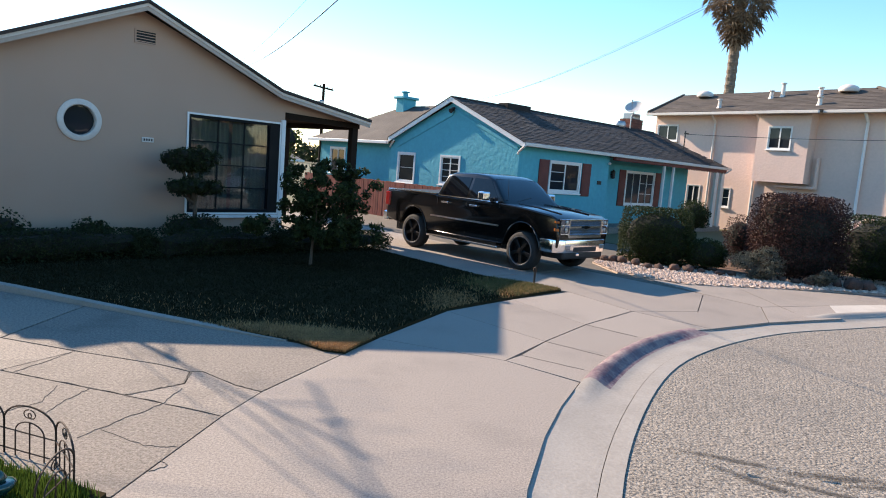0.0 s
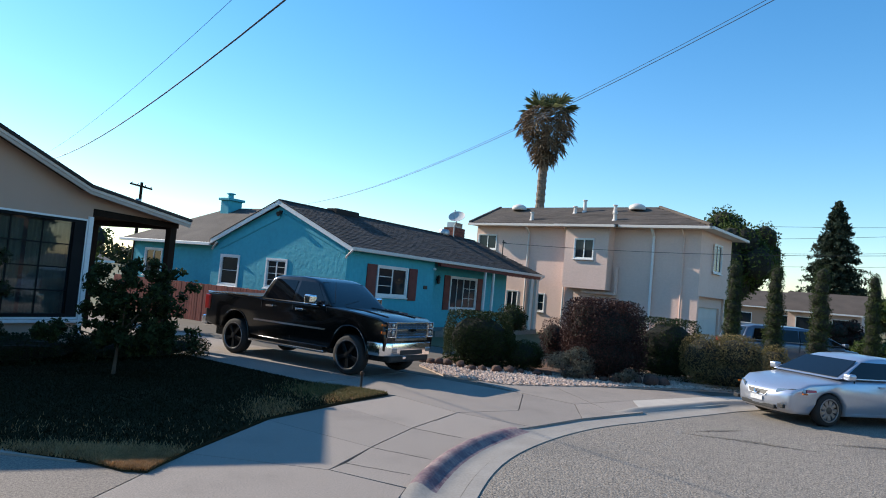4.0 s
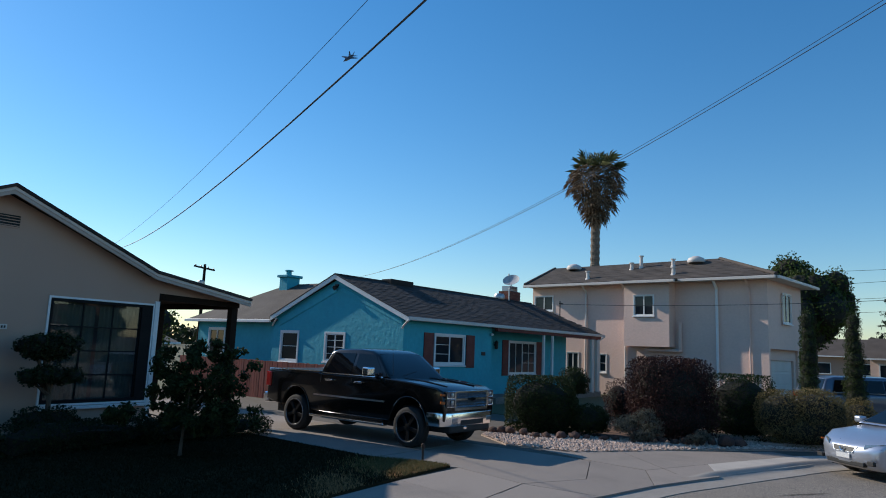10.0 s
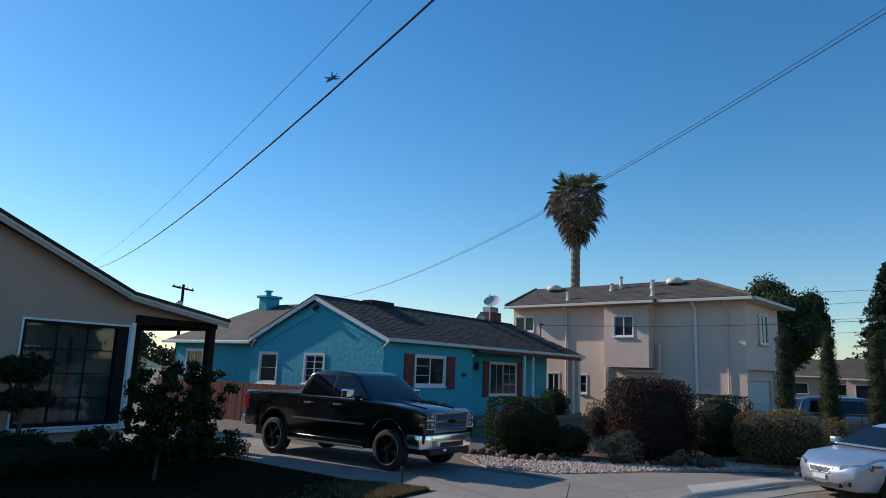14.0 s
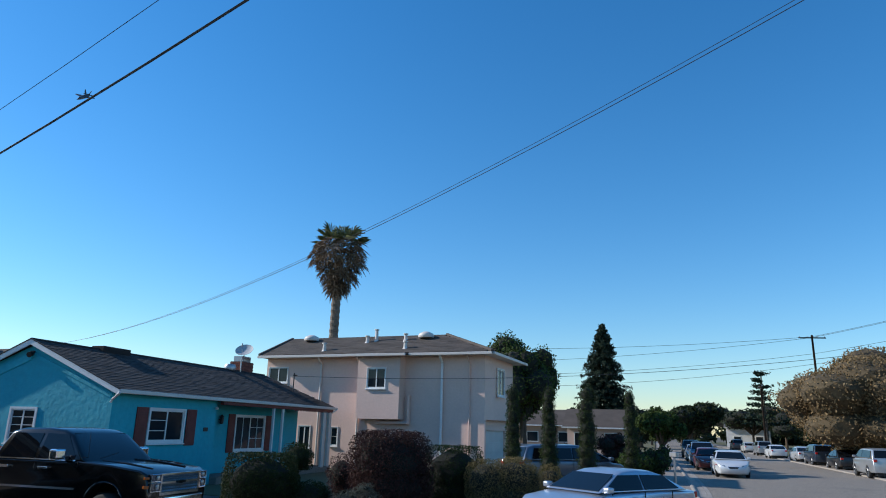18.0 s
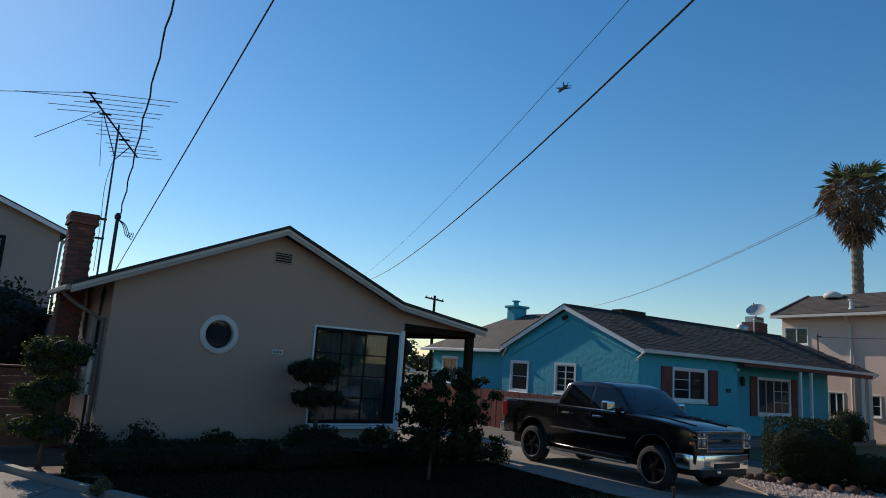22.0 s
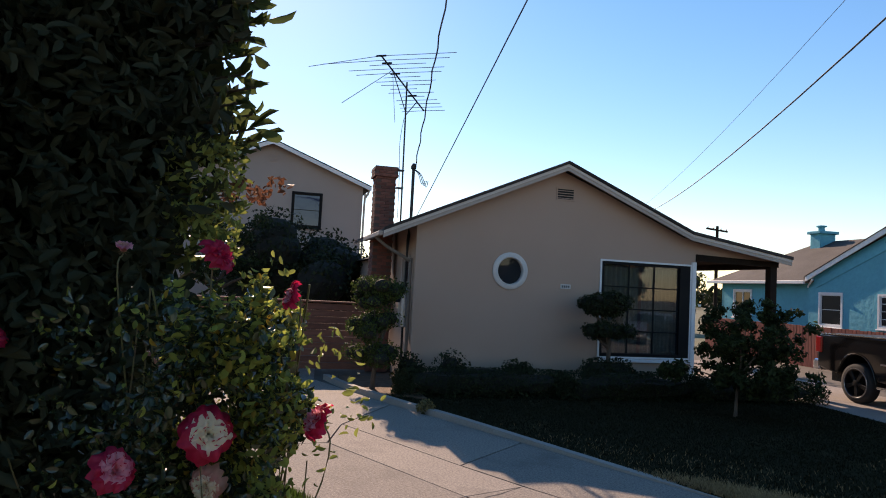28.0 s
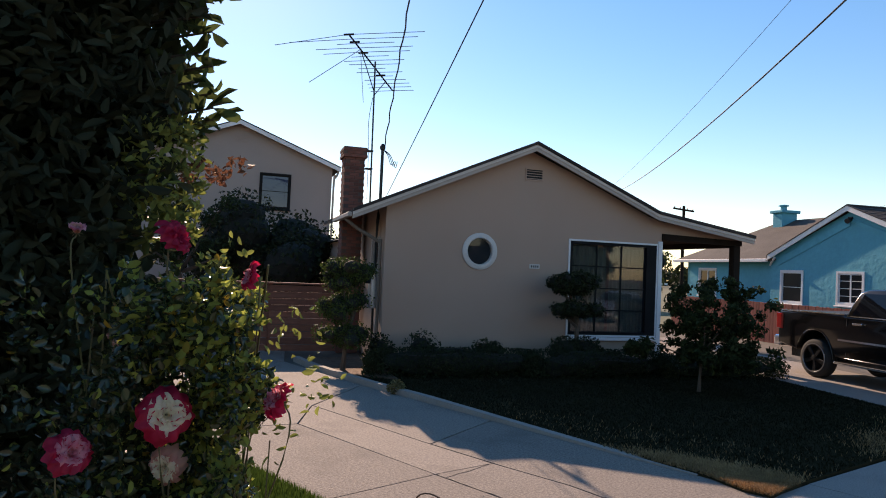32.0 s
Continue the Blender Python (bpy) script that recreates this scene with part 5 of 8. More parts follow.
M["car_glass"] = glass_mat("tinted_car_glass", (0.006, 0.007, 0.009), 0.03, ior=1.42)
M["lens_clear"] = surf("clear_lamp_lens", (0.42, 0.43, 0.43), rough=0.14, metal=0.6, bump=0.0, coat=0.8)
M["lens_smoked"] = surf("smoked_lamp_housing", (0.10, 0.10, 0.105), (0.05, 0.05, 0.055), rough=0.12, metal=0.5, bump=0.0, coat=0.9)
M["lens_amber"] = surf("amber_lamp_lens", (0.40, 0.10, 0.015), rough=0.15, bump=0.0, coat=0.8)
M["lens_red"] = surf("red_lamp_lens", (0.50, 0.02, 0.015), rough=0.15, bump=0.0, coat=0.8)
M["black_plastic"] = surf("black_plastic", (0.018, 0.018, 0.018), rough=0.6, fine=80, bump=0.1)
M["plate"] = surf("plate_white", (0.6, 0.6, 0.6), rough=0.5, bump=0.0)


def arch(cx, r, x0, x1, z, n=10):
    """Points of a wheel arch on the lower edge, from x0 to x1."""
    a0 = math.acos(max(-1, min(1, (x0 - cx) / r)))
    a1 = math.acos(max(-1, min(1, (x1 - cx) / r)))
    return [(cx + r * math.cos(a0 + (a1 - a0) * k / n), z + r * math.sin(a0 + (a1 - a0) * k / n)) for k in range(n + 1)]


def shell(profile, hw, bevel=0.03, seg=2, bow=0.0, crown=0.0, n_across=12):
    """A body from its side outline (x, z), as wide at each point as hw(x, z) tells; bow rounds nose and tail in plan, crown arches the top."""
    bm = B()
    xs, zs = [p[0] for p in profile], [p[1] for p in profile]
    x0, x1, z1 = min(xs), max(xs), max(zs)
    zm = (min(zs) + z1) / 2
    rings = []
    cuts = [-1 + 2 * k / n_across for k in range(n_across + 1)] if bow or crown else [-1, 1]
    for u in cuts:
        ring = []
        for x, z in profile:
            f = max(0.0, (x - (x1 - 1.0)) / 1.0) ** 2
            r = max(0.0, ((x0 + 0.8) - x) / 0.8) ** 2
            top = max(0.0, min(1.0, (z - zm) / (z1 - zm + 1e-6)))
            ring.append(bm.verts.new((x - bow * f * abs(u) ** 2.4 + 0.7 * bow * r * abs(u) ** 2.4, u * hw(x, z), z - crown * top * u ** 4)))
        rings.append(ring)
    n = len(profile)
    fa, fb = bm.faces.new(rings[0]), bm.faces.new(rings[-1][::-1])
    for a, b in zip(rings, rings[1:]):
        for i in range(n):
            bm.faces.new([a[(i + 1) % n], a[i], b[i], b[(i + 1) % n]])
    bmesh.ops.recalc_face_normals(bm, faces=bm.faces)
    if bevel:
        bmesh.ops.bevel(bm, geom=list(set(fa.edges) | set(fb.edges)), offset=bevel, segments=seg, affect="EDGES", profile=0.5)
    return bm


def side_panel(pts, hw, side, off=0.004, thick=0.012, bevel=0.0):
    """A panel on the flank: outline (x, z), just proud of the body."""
    bm = B()
    a = [bm.verts.new((x, side * (hw(x, z) + off), z)) for x, z in pts]
    b = [bm.verts.new((x, side * (hw(x, z) + off - thick), z)) for x, z in pts]
    n = len(pts)
    bm.faces.new(a)
    bm.faces.new(b[::-1])
    for i in range(n):
        bm.faces.new([a[(i + 1) % n], a[i], b[i], b[(i + 1) % n]])
    bmesh.ops.recalc_face_normals(bm, faces=bm.faces)
    return bm


def cross_panel(p0, p1, w0, w1, off=0.006, thick=0.012):
    """A pane across the car between two heights of its outline: (x, z) below and above, with half widths."""
    d = Vector((p1[0] - p0[0], 0, p1[1] - p0[1])).normalized()
    nrm = Vector((-d.z, 0, d.x))
    if nrm.z < 0:
        nrm = -nrm
    o = nrm * off
    pts = [Vector((p0[0], -w0, p0[1])) + o, Vector((p0[0], w0, p0[1])) + o, Vector((p1[0], w1, p1[1])) + o, Vector((p1[0], -w1, p1[1])) + o]
    return prism(B(), pts, -nrm * thick)


def wheel(parent, x, y, r, w, rim_r, rim_mat, spokes, spoke_mat, side, steer=0.0):
    wh = new("wheel")
    wh.parent = parent
    wh.matrix_basis = pose(x, y, r, 0, 0, steer)
    s = side
    h = w / 2
    wob = part("tyre", lathe(B(), [(rim_r, -h), (r - 0.04, -h), (r - 0.008, -h * 0.75), (r, -h * 0.4), (r, h * 0.4), (r - 0.008, h * 0.75), (r - 0.04, h), (rim_r, h), (rim_r - 0.02, h * 0.4), (rim_r - 0.02, -h * 0.4), (rim_r, -h)], 32, "y", cap=False), M["tyre"], wh, smooth=50)
    rim = part("rim", lathe(B(), [(0.0, s * h * 0.25), (rim_r - 0.05, s * h * 0.15), (rim_r - 0.03, s * h * 0.9), (rim_r + 0.004, s * h * 1.02), (rim_r + 0.004, s * h * 0.8)], 32, "y", cap=False), rim_mat, wh, smooth=50)
    for k in range(spokes):
        a = 2 * math.pi * k / spokes + 0.3
        c, sn = math.cos(a), math.sin(a)
        m = Matrix.Rotation(a, 4, "Y")
        bm = B()
        pts = [(0.05, -0.032), (rim_r - 0.03, -0.05), (rim_r - 0.03, 0.05), (0.05, 0.032)]
        prism(bm, [m @ Vector((px, s * h * 0.62, pz)) for px, pz in pts], (0, s * h * 0.28, 0), 0.008)
        part("spoke", bm, spoke_mat, wh)
    part("rim_lip", lathe(B(), [(rim_r - 0.018, s * h * 0.98), (rim_r - 0.012, s * h * 1.06), (rim_r + 0.006, s * h * 1.06), (rim_r + 0.012, s * h * 0.98)], 32, "y", cap=False), M["rim_silver"], wh, smooth=50)
    part("hub_cap", lathe(B(), [(0.075, s * h * 0.3), (0.07, s * h * 0.95), (0.03, s * h * 1.0), (0.0, s * h * 1.0)], 16, "y"), rim_mat, wh, smooth=40)
    return wh


def build_truck(m):
    t = thing("pickup_truck", "black crew-cab pickup truck with chrome trim parked on the drive", "truck", m)
    FR, RR_, R = 3.65, 0.0, 0.425

    def hw(x, z):
        w = 0.985
        if z < 0.62:
            w -= 0.05 * (0.62 - z) / 0.3
        if z > 1.0:
            w -= 0.02 * min(1, (z - 1.0) / 0.25)
        if z > 1.27:
            w -= 0.22 * (z - 1.27) / 0.62
        if x > 3.9:
            w -= 0.12 * ((x - 3.9) / 0.75) ** 2
        if x < -0.9:
            w -= 0.03 * (-0.9 - x) / 0.3
        return w

    low = 0.50
    prof = [(-1.16, 0.62), (-1.18, 1.28), (0.78, 1.30), (0.80, 1.27), (2.72, 1.27), (2.95, 1.28), (3.7, 1.23), (4.35, 1.15), (4.50, 1.08), (4.56, 0.75), (4.54, 0.58)]
    prof += [(4.12, low)] + arch(FR, 0.53, FR + 0.5, FR - 0.5, 0.38)[1:-1] + [(FR - 0.55, low)]
    prof += [(0.56, low)] + arch(0, 0.53, 0.5, -0.5, 0.38)[1:-1] + [(-0.56, 0.55)]
    part("body", shell(prof, hw, 0.035, 3), M["truck_black"], t, smooth=40)
    part("underbody", bx(-1.0, 4.3, -0.7, 0.7, 0.36, 0.75), M["black_plastic"], t)
    cab = [(0.80, 1.25), (0.86, 1.50), (0.98, 1.82), (1.20, 1.885), (1.9, 1.905), (2.3, 1.87), (2.55, 1.77), (3.08, 1.27)]
    part("cab", shell(cab, hw, 0.05, 3, crown=0.03), M["truck_black"], t, smooth=40)
    part("windscreen", cross_panel((2.99, 1.345), (2.49, 1.79), 0.83, 0.70), M["car_glass"], t)
    part("rear_window", cross_panel((0.87, 1.42), (0.965, 1.75), 0.72, 0.66, off=0.012), M["car_glass"], t)
    part("bed_floor", bx(-1.1, 0.75, -0.85, 0.85, 1.301, 1.306), M["black_plastic"], t, "black bed cover")
    for s in (-1, 1):
        for pts in ([(0.96, 1.31), (1.82, 1.31), (1.82, 1.775), (1.12, 1.775)], [(1.92, 1.31), (2.83, 1.31), (2.82, 1.36), (2.45, 1.765), (1.92, 1.78)]):
            part("side_window", side_panel(pts, hw, s), M["car_glass"], t)
        part("belt_trim", side_panel([(0.93, 1.275), (2.86, 1.275), (2.86, 1.296), (0.93, 1.296)], hw, s, 0.01, 0.02), M["chrome"], t)
        part("bed_rail", side_panel([(-1.15, 1.285), (0.77, 1.30), (0.77, 1.325), (-1.15, 1.31)], hw, s, 0.006, 0.12), M["chrome"], t, "bright chrome bed rail cap")
        part("side_moulding", side_panel([(0.66, 0.782), (2.95, 0.782), (2.98, 0.81), (0.66, 0.81)], hw, s, 0.02, 0.02), M["chrome"], t)
        for x in (1.05, 2.02):
            part("door_handle", bx(x, x + 0.23, s * 1.0 - 0.03, s * 1.0 + 0.035, 1.11, 1.16, 0.014, 2), M["chrome"], t)
        for x in (0.84, 1.87, 2.92):
            part("door_gap", side_panel([(x, 0.56), (x + 0.012, 0.56), (x + 0.012, 1.27), (x, 1.27)], hw, s, 0.002, 0.01), M["black_plastic"], t)
        part("running_board", bx(0.62, 3.02, s * 0.98 - 0.09, s * 0.98 + 0.09, 0.385, 0.445, 0.025, 2), M["chrome"], t)
        part("board_bracket", bx(0.9, 2.8, s * 0.80 - 0.06, s * 0.80 + 0.06, 0.40, 0.52), M["black_plastic"], t)
        mir = part("side_mirror", bx(2.52, 2.72, s * 1.17 - 0.13, s * 1.17 + 0.11, 1.30, 1.50, 0.04, 3), M["chrome"], t, "large chrome door mirror")
        part("mirror_arm", bx(2.58, 2.68, s * 1.0 - 0.08, s * 1.0 + 0.09, 1.30, 1.36, 0.01), M["black_plastic"], mir)
        part("tail_lamp", bx(-1.20, -1.02, s * 0.94 - 0.045, s * 0.94 + 0.045, 0.86, 1.22, 0.02, 2), M["lens_red"], t)
        for x in (FR, 0.0):
            part("arch_lip", tb([(x + 0.545 * math.cos(a), s * (hw(x, 0.8) + 0.005), 0.38 + 0.545 * math.sin(a)) for a in [math.pi * (0.04 + 0.92 * k / 14) for k in range(15)]], 0.012, 6), M["truck_black"], t)
            wheel(t, x, s * 0.86, R, 0.28, 0.315, M["rim_black"], 5, M["rim_black"], s)
        # lamps: upper and lower, with amber corners
        for z0, z1 in ((0.955, 1.085), (0.80, 0.93)):
            part("headlight", prism(B(), [(4.545, s * 0.605, z0), (4.51, s * 0.83, z0), (4.51, s * 0.83, z1), (4.545, s * 0.605, z1)], (0.065, s * 0.02, 0), 0.008), M["lens_smoked"], t)
            part("projector", lathe(B(), [(0.0, 0.03), (0.035, 0.026), (0.048, 0.0)], 14, "x", Matrix.Translation((4.605, s * 0.70, (z0 + z1) / 2))), M["lens_clear"], t)
            part("lamp_surround", tb([(4.612, s * 0.61, z0), (4.58, s * 0.84, z0), (4.58, s * 0.84, z1), (4.612, s * 0.61, z1), (4.612, s * 0.61, z0)], 0.008, 5), M["chrome"], t)
            part("indicator", prism(B(), [(4.50, s * 0.845, z0 + 0.04), (4.44, s * 0.905, z0 + 0.04), (4.44, s * 0.905, z1 - 0.045), (4.50, s * 0.845, z1 - 0.045)], (0.055, s * 0.03, 0), 0.006), M["lens_amber"], t)
        part("fog_lamp", bx(4.60, 4.64, s * 0.62 - 0.09, s * 0.62 + 0.09, 0.56, 0.63, 0.01), M["lens_clear"], t)
    # grille: chrome surround with two mesh inserts
    gr = part("grille_surround", wall_grid(B(), [-0.60, 0.60], [0.74, 1.09], [(-0.555, 0.555, 0.94, 1.055), (-0.555, 0.555, 0.775, 0.90)], -0.04, 0.03), M["chrome"], t, "chrome grille frame with two mesh inserts", m=Matrix(((0, -1, 0, 4.56), (1, 0, 0, 0), (0, 0, 1, 0), (0, 0, 0, 1))))
    for z0, z1 in ((0.94, 1.055), (0.775, 0.90)):
        part("grille_back", bx(-0.555, 0.555, 0.012, 0.02, z0, z1), M["black_plastic"], gr)
        for r in range(3):
            zz = z0 + (z1 - z0) * (r + 0.5) / 3
            part("grille_bar", tb([(-0.55 + 0.0275 * k, -0.004, zz + (0.013 if k % 2 else -0.013)) for k in range(41)], 0.0036, 4), M["chrome"], gr)
    part("badge", prism(B(), [(4.607, y, z) for y, z in ((-0.13, 0.90), (-0.05, 0.90), (-0.04, 0.885), (0.04, 0.885), (0.05, 0.90), (0.13, 0.90), (0.12, 0.94), (0.05, 0.94), (0.04, 0.955), (-0.04, 0.955), (-0.05, 0.94), (-0.12, 0.94))], (0.015, 0, 0)), M["truck_black"], t)
    bmp = B()
    pts = [(-0.98, 4.14), (-0.95, 4.48), (-0.7, 4.63), (0.7, 4.63), (0.95, 4.48), (0.98, 4.14), (0.9, 4.14), (0.86, 4.4), (0.65, 4.5), (-0.65, 4.5), (-0.86, 4.4), (-0.9, 4.14)]
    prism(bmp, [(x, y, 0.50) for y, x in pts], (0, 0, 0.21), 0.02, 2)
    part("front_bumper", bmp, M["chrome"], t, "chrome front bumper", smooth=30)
    part("bumper_valance", bx(4.25, 4.60, -0.72, 0.72, 0.36, 0.52, 0.04, 2), M["black_plastic"], t)
    part("bumper_intake", bx(4.60, 4.637, -0.42, 0.42, 0.52, 0.60, 0.01), M["black_plastic"], t)
    part("tow_hook", bx(4.58, 4.64, -0.3, -0.2, 0.43, 0.49, 0.015), M["chrome"], t)
    part("rear_bumper", bx(-1.34, -1.12, -0.93, 0.93, 0.55, 0.74, 0.04, 2), M["chrome"], t)
    part("tailgate_handle", bx(-1.195, -1.175, -0.12, 0.12, 1.08, 1.16, 0.005), M["black_plastic"], t)
    for s in (-1, 1):
        part("hood_ridge", tb([(2.98, s * 0.45, 1.283), (3.7, s * 0.48, 1.242), (4.3, s * 0.5, 1.168)], 0.018, 6), M["truck_black"], t)
    part("wiper", tb([(3.03, -0.5, 1.315), (2.93, 0.1, 1.41)], 0.008, 4), M["black_plastic"], t)
    lift = set()
    for o in t.children_recursive:
        if o.data and o.parent.name.split(".")[0] != "wheel" and o.data.name not in lift:
            lift.add(o.data.name)
            for v in o.data.vertices:
                if o.parent is t or o.parent.name.split(".")[0] in ("side_mirror", "grille_surround"):
                    v.co.z += 0.13 * max(0.0, min(1.0, (v.co.z - 0.52) / 0.35))
    part("antenna", tb([(3.02, -0.8, 1.27), (2.98, -0.8, 1.95)], 0.006, 4), M["black_plastic"], t)
    return t


def build_sedan(m, body, label, cat="car", name="sedan", L=4.72, H=1.44, W=0.915, R=0.325, detail=True, suv=0.0, screen=0.22):
    """A parked four-door; x forward from the rear axle. suv raises the tail into a tall rear."""
    t = thing(name, label, cat, m, group="parked cars along the street")
    wb = L * 0.58
    f0, r0 = wb + L * 0.20, -L * 0.22
    bh = H * 0.66

    def hw(x, z):
        w = W
        if z < 0.45:
            w -= 0.06 * (0.45 - z) / 0.25
        if z > bh - 0.06:
            w -= (0.27 if not suv else 0.20) * (z - bh + 0.06) / (H - bh + 0.06)
        if x > wb:
            w -= 0.20 * ((x - wb) / (f0 - wb)) ** 2
        if x < 0:
            w -= 0.12 * (x / r0) ** 2
        return w

    low = 0.20 + 0.06 * (suv > 0)
    ar = R + 0.055
    prof = [(r0 + 0.02, 0.36), (r0 - 0.02, 0.62), (r0 + 0.06, bh - 0.02), (0.5, bh + 0.02), (wb - screen - 0.1, bh - 0.005), (wb - 0.05, bh - 0.06), (wb + 0.5, bh - 0.12), (f0 - 0.22, bh - 0.225), (f0 - 0.07, bh - 0.285), (f0 + 0.02, 0.54), (f0, 0.30), (f0 - 0.12, low)]
    prof += [(wb + ar + 0.04, low)] + arch(wb, ar, wb + ar * 0.93, wb - ar * 0.93, R - 0.03, 9) + [(wb - ar - 0.04, low)]
    prof += [(ar + 0.04, low)] + arch(0, ar, ar * 0.93, -ar * 0.93, R - 0.03, 9) + [(-ar - 0.04, low + 0.05)]
    part("body", shell(prof, hw, 0.06, 4, bow=0.16, crown=0.03), body, t, smooth=50)
    part("underbody", bx(r0 + 0.2, f0 - 0.25, -0.6, 0.6, 0.17, 0.5), M["black_plastic"], t)
    A = (wb - screen, bh + 0.0)
    if suv:
        roof = [(r0 + 0.10, bh - 0.02), (r0 + 0.32, H - 0.10), (r0 + 0.6, H - 0.02), (wb * 0.45, H), (wb * 0.62, H - 0.05), A]
    else:
        roof = [(-0.55, bh), (0.22, H - 0.12), (0.55, H - 0.03), (1.1, H), (1.5, H - 0.03), (1.75, H - 0.10), A]
    part("cabin", shell(roof, hw, 0.05, 3, crown=0.04), body, t, smooth=45)
    tp = roof[-2]
    part("windscreen", cross_panel((A[0] - 0.06, A[1] + 0.035), (tp[0] + 0.06, tp[1] - 0.015), hw(A[0], A[1] + 0.03) - 0.09, hw(tp[0], tp[1]) - 0.06), M["car_glass"], t)
    q0, q1 = roof[0], roof[1]
    part("rear_window", cross_panel((q0[0] + (q1[0] - q0[0]) * 0.12, q0[1] + (q1[1] - q0[1]) * 0.12), (q0[0] + (q1[0] - q0[0]) * 0.95, q0[1] + (q1[1] - q0[1]) * 0.95), hw(q0[0], q0[1]) - 0.12, hw(q1[0], q1[1]) - 0.06), M["car_glass"], t)
    zt = H - 0.13
    mid = wb * 0.38
    for s in (-1, 1):
        back = r0 + 0.45 if suv else -0.20
        sl = 0.12 if suv else 0.42
        part("side_window", side_panel([(back, bh + 0.05), (mid - 0.03, bh + 0.045), (mid - 0.03, zt), (back + sl, zt - 0.02)], hw, s), M["car_glass"], t)
        part("side_window", side_panel([(mid + 0.03, bh + 0.045), (A[0] - 0.16, bh + 0.035), (tp[0] - 0.0, zt + 0.0), (mid + 0.03, zt)], hw, s), M["car_glass"], t)
        part("tail_lamp", bx(r0 + 0.0, r0 + 0.16, s * (W - 0.24) - 0.1, s * (W - 0.24) + 0.08, bh - 0.2, bh - 0.05, 0.02, 2), M["lens_red"], t)
        hl = B()
        prism(hl, [(f0 - 0.10, s * 0.40, 0.575), (f0 - 0.24, s * (W - 0.21), 0.60), (f0 - 0.46, s * (W - 0.10), 0.635), (f0 - 0.46, s * (W - 0.115), 0.70), (f0 - 0.26, s * (W - 0.25), 0.69), (f0 - 0.13, s * 0.42, 0.655)], (0.06, s * 0.025, 0.01))
        lamp = part("headlight", hl, M["lens_clear"], t)
        am = B()
        prism(am, [(f0 - 0.46, s * (W - 0.10), 0.635), (f0 - 0.66, s * (W - 0.06), 0.665), (f0 - 0.66, s * (W - 0.07), 0.705), (f0 - 0.46, s * (W - 0.115), 0.70)], (0.045, s * 0.035, 0.006))
        part("indicator", am, M["lens_red"], lamp)
        for x in (wb, 0.0):
            wheel(t, x, s * (W - 0.115), R, 0.21, R * 0.70, M["rim_dark"], 9 if detail else 5, M["rim_silver"], s)
        if detail:
            for x in (mid - 0.75, mid + 0.28):
                part("door_handle", bx(x, x + 0.17, s * (W - 0.0) - 0.015, s * (W - 0.0) + 0.02, bh - 0.13, bh - 0.10, 0.008), body, t)
            for x in (mid - 0.96, mid, wb - 0.62):
                part("door_gap", side_panel([(x, 0.3), (x + 0.01, 0.3), (x + 0.01, bh + 0.0), (x, bh - 0.03)], hw, s, 0.002, 0.01), M["black_plastic"], t)
            part("sill_strip", side_panel([(ar + 0.08, 0.22), (wb - ar - 0.08, 0.22), (wb - ar - 0.08, 0.27), (ar + 0.08, 0.27)], hw, s, 0.012, 0.02), body, t)
            part("fog_lamp", bx(f0 - 0.07, f0 + 0.0, s * 0.62 - 0.09, s * 0.62 + 0.06, 0.30, 0.38, 0.01), M["black_plastic"], t)
            part("indicator", bx(wb + 0.55, wb + 0.66, s * (W - 0.03) - 0.03, s * (W - 0.03) + 0.012, 0.61, 0.64), M["lens_amber"], t)
        mr = part("side_mirror", bx(A[0] - 0.28, A[0] - 0.10, s * (W + 0.06) - 0.1, s * (W + 0.06) + 0.08, bh + 0.0, bh + 0.13, 0.035, 3), body, t)
    part("grille", prism(B(), [(f0 - 0.045, -0.30, 0.60), (f0 - 0.0, -0.22, 0.49), (f0 - 0.0, 0.22, 0.49), (f0 - 0.045, 0.30, 0.60)], (0.03, 0, 0.004)), M["chrome"], t)
    part("grille_inset", prism(B(), [(f0 - 0.012, -0.275, 0.592), (f0 + 0.032, -0.205, 0.502), (f0 + 0.032, 0.205, 0.502), (f0 - 0.012, 0.275, 0.592)], (0.006, 0, 0.001)), M["black_plastic"], t)
    if detail:
        part("badge", tb([(f0 + 0.045, -0.05, 0.57), (f0 + 0.05, -0.03, 0.51), (f0 + 0.05, 0.03, 0.51), (f0 + 0.045, 0.05, 0.57)], 0.012, 5), M["chrome"], t)
        part("lower_grille", bx(f0 - 0.1, f0 - 0.004, -0.45, 0.45, 0.25, 0.33, 0.01), M["black_plastic"], t)
        part("number_plate", bx(f0 + 0.02, f0 + 0.035, -0.16, 0.16, 0.37, 0.46), M["plate"], t, "white plate with plain grey bars")
    return t


build_truck(yaw_m(-0.17, 17.8, -46.4))


# ---- lawns, beds and plants ----
RNG = np.random.default_rng(11)


def pts_in(poly, n, rng):
    """Random plan points inside a polygon."""
    p = np.array(poly, float)
    lo, hi = p.min(0), p.max(0)
    out = []
    while sum(len(o) for o in out) < n:
        q = rng.uniform(lo, hi, (n * 2, 2))
        ins = np.zeros(len(q), bool)
        for (x1, y1), (x2, y2) in zip(p, np.roll(p, -1, 0)):
            c = ((y1 > q[:, 1]) != (y2 > q[:, 1])) & (q[:, 0] < (x2 - x1) * (q[:, 1] - y1) / (y2 - y1 + 1e-12) + x1)
            ins ^= c
        out.append(q[ins])
    return np.concatenate(out)[:n]


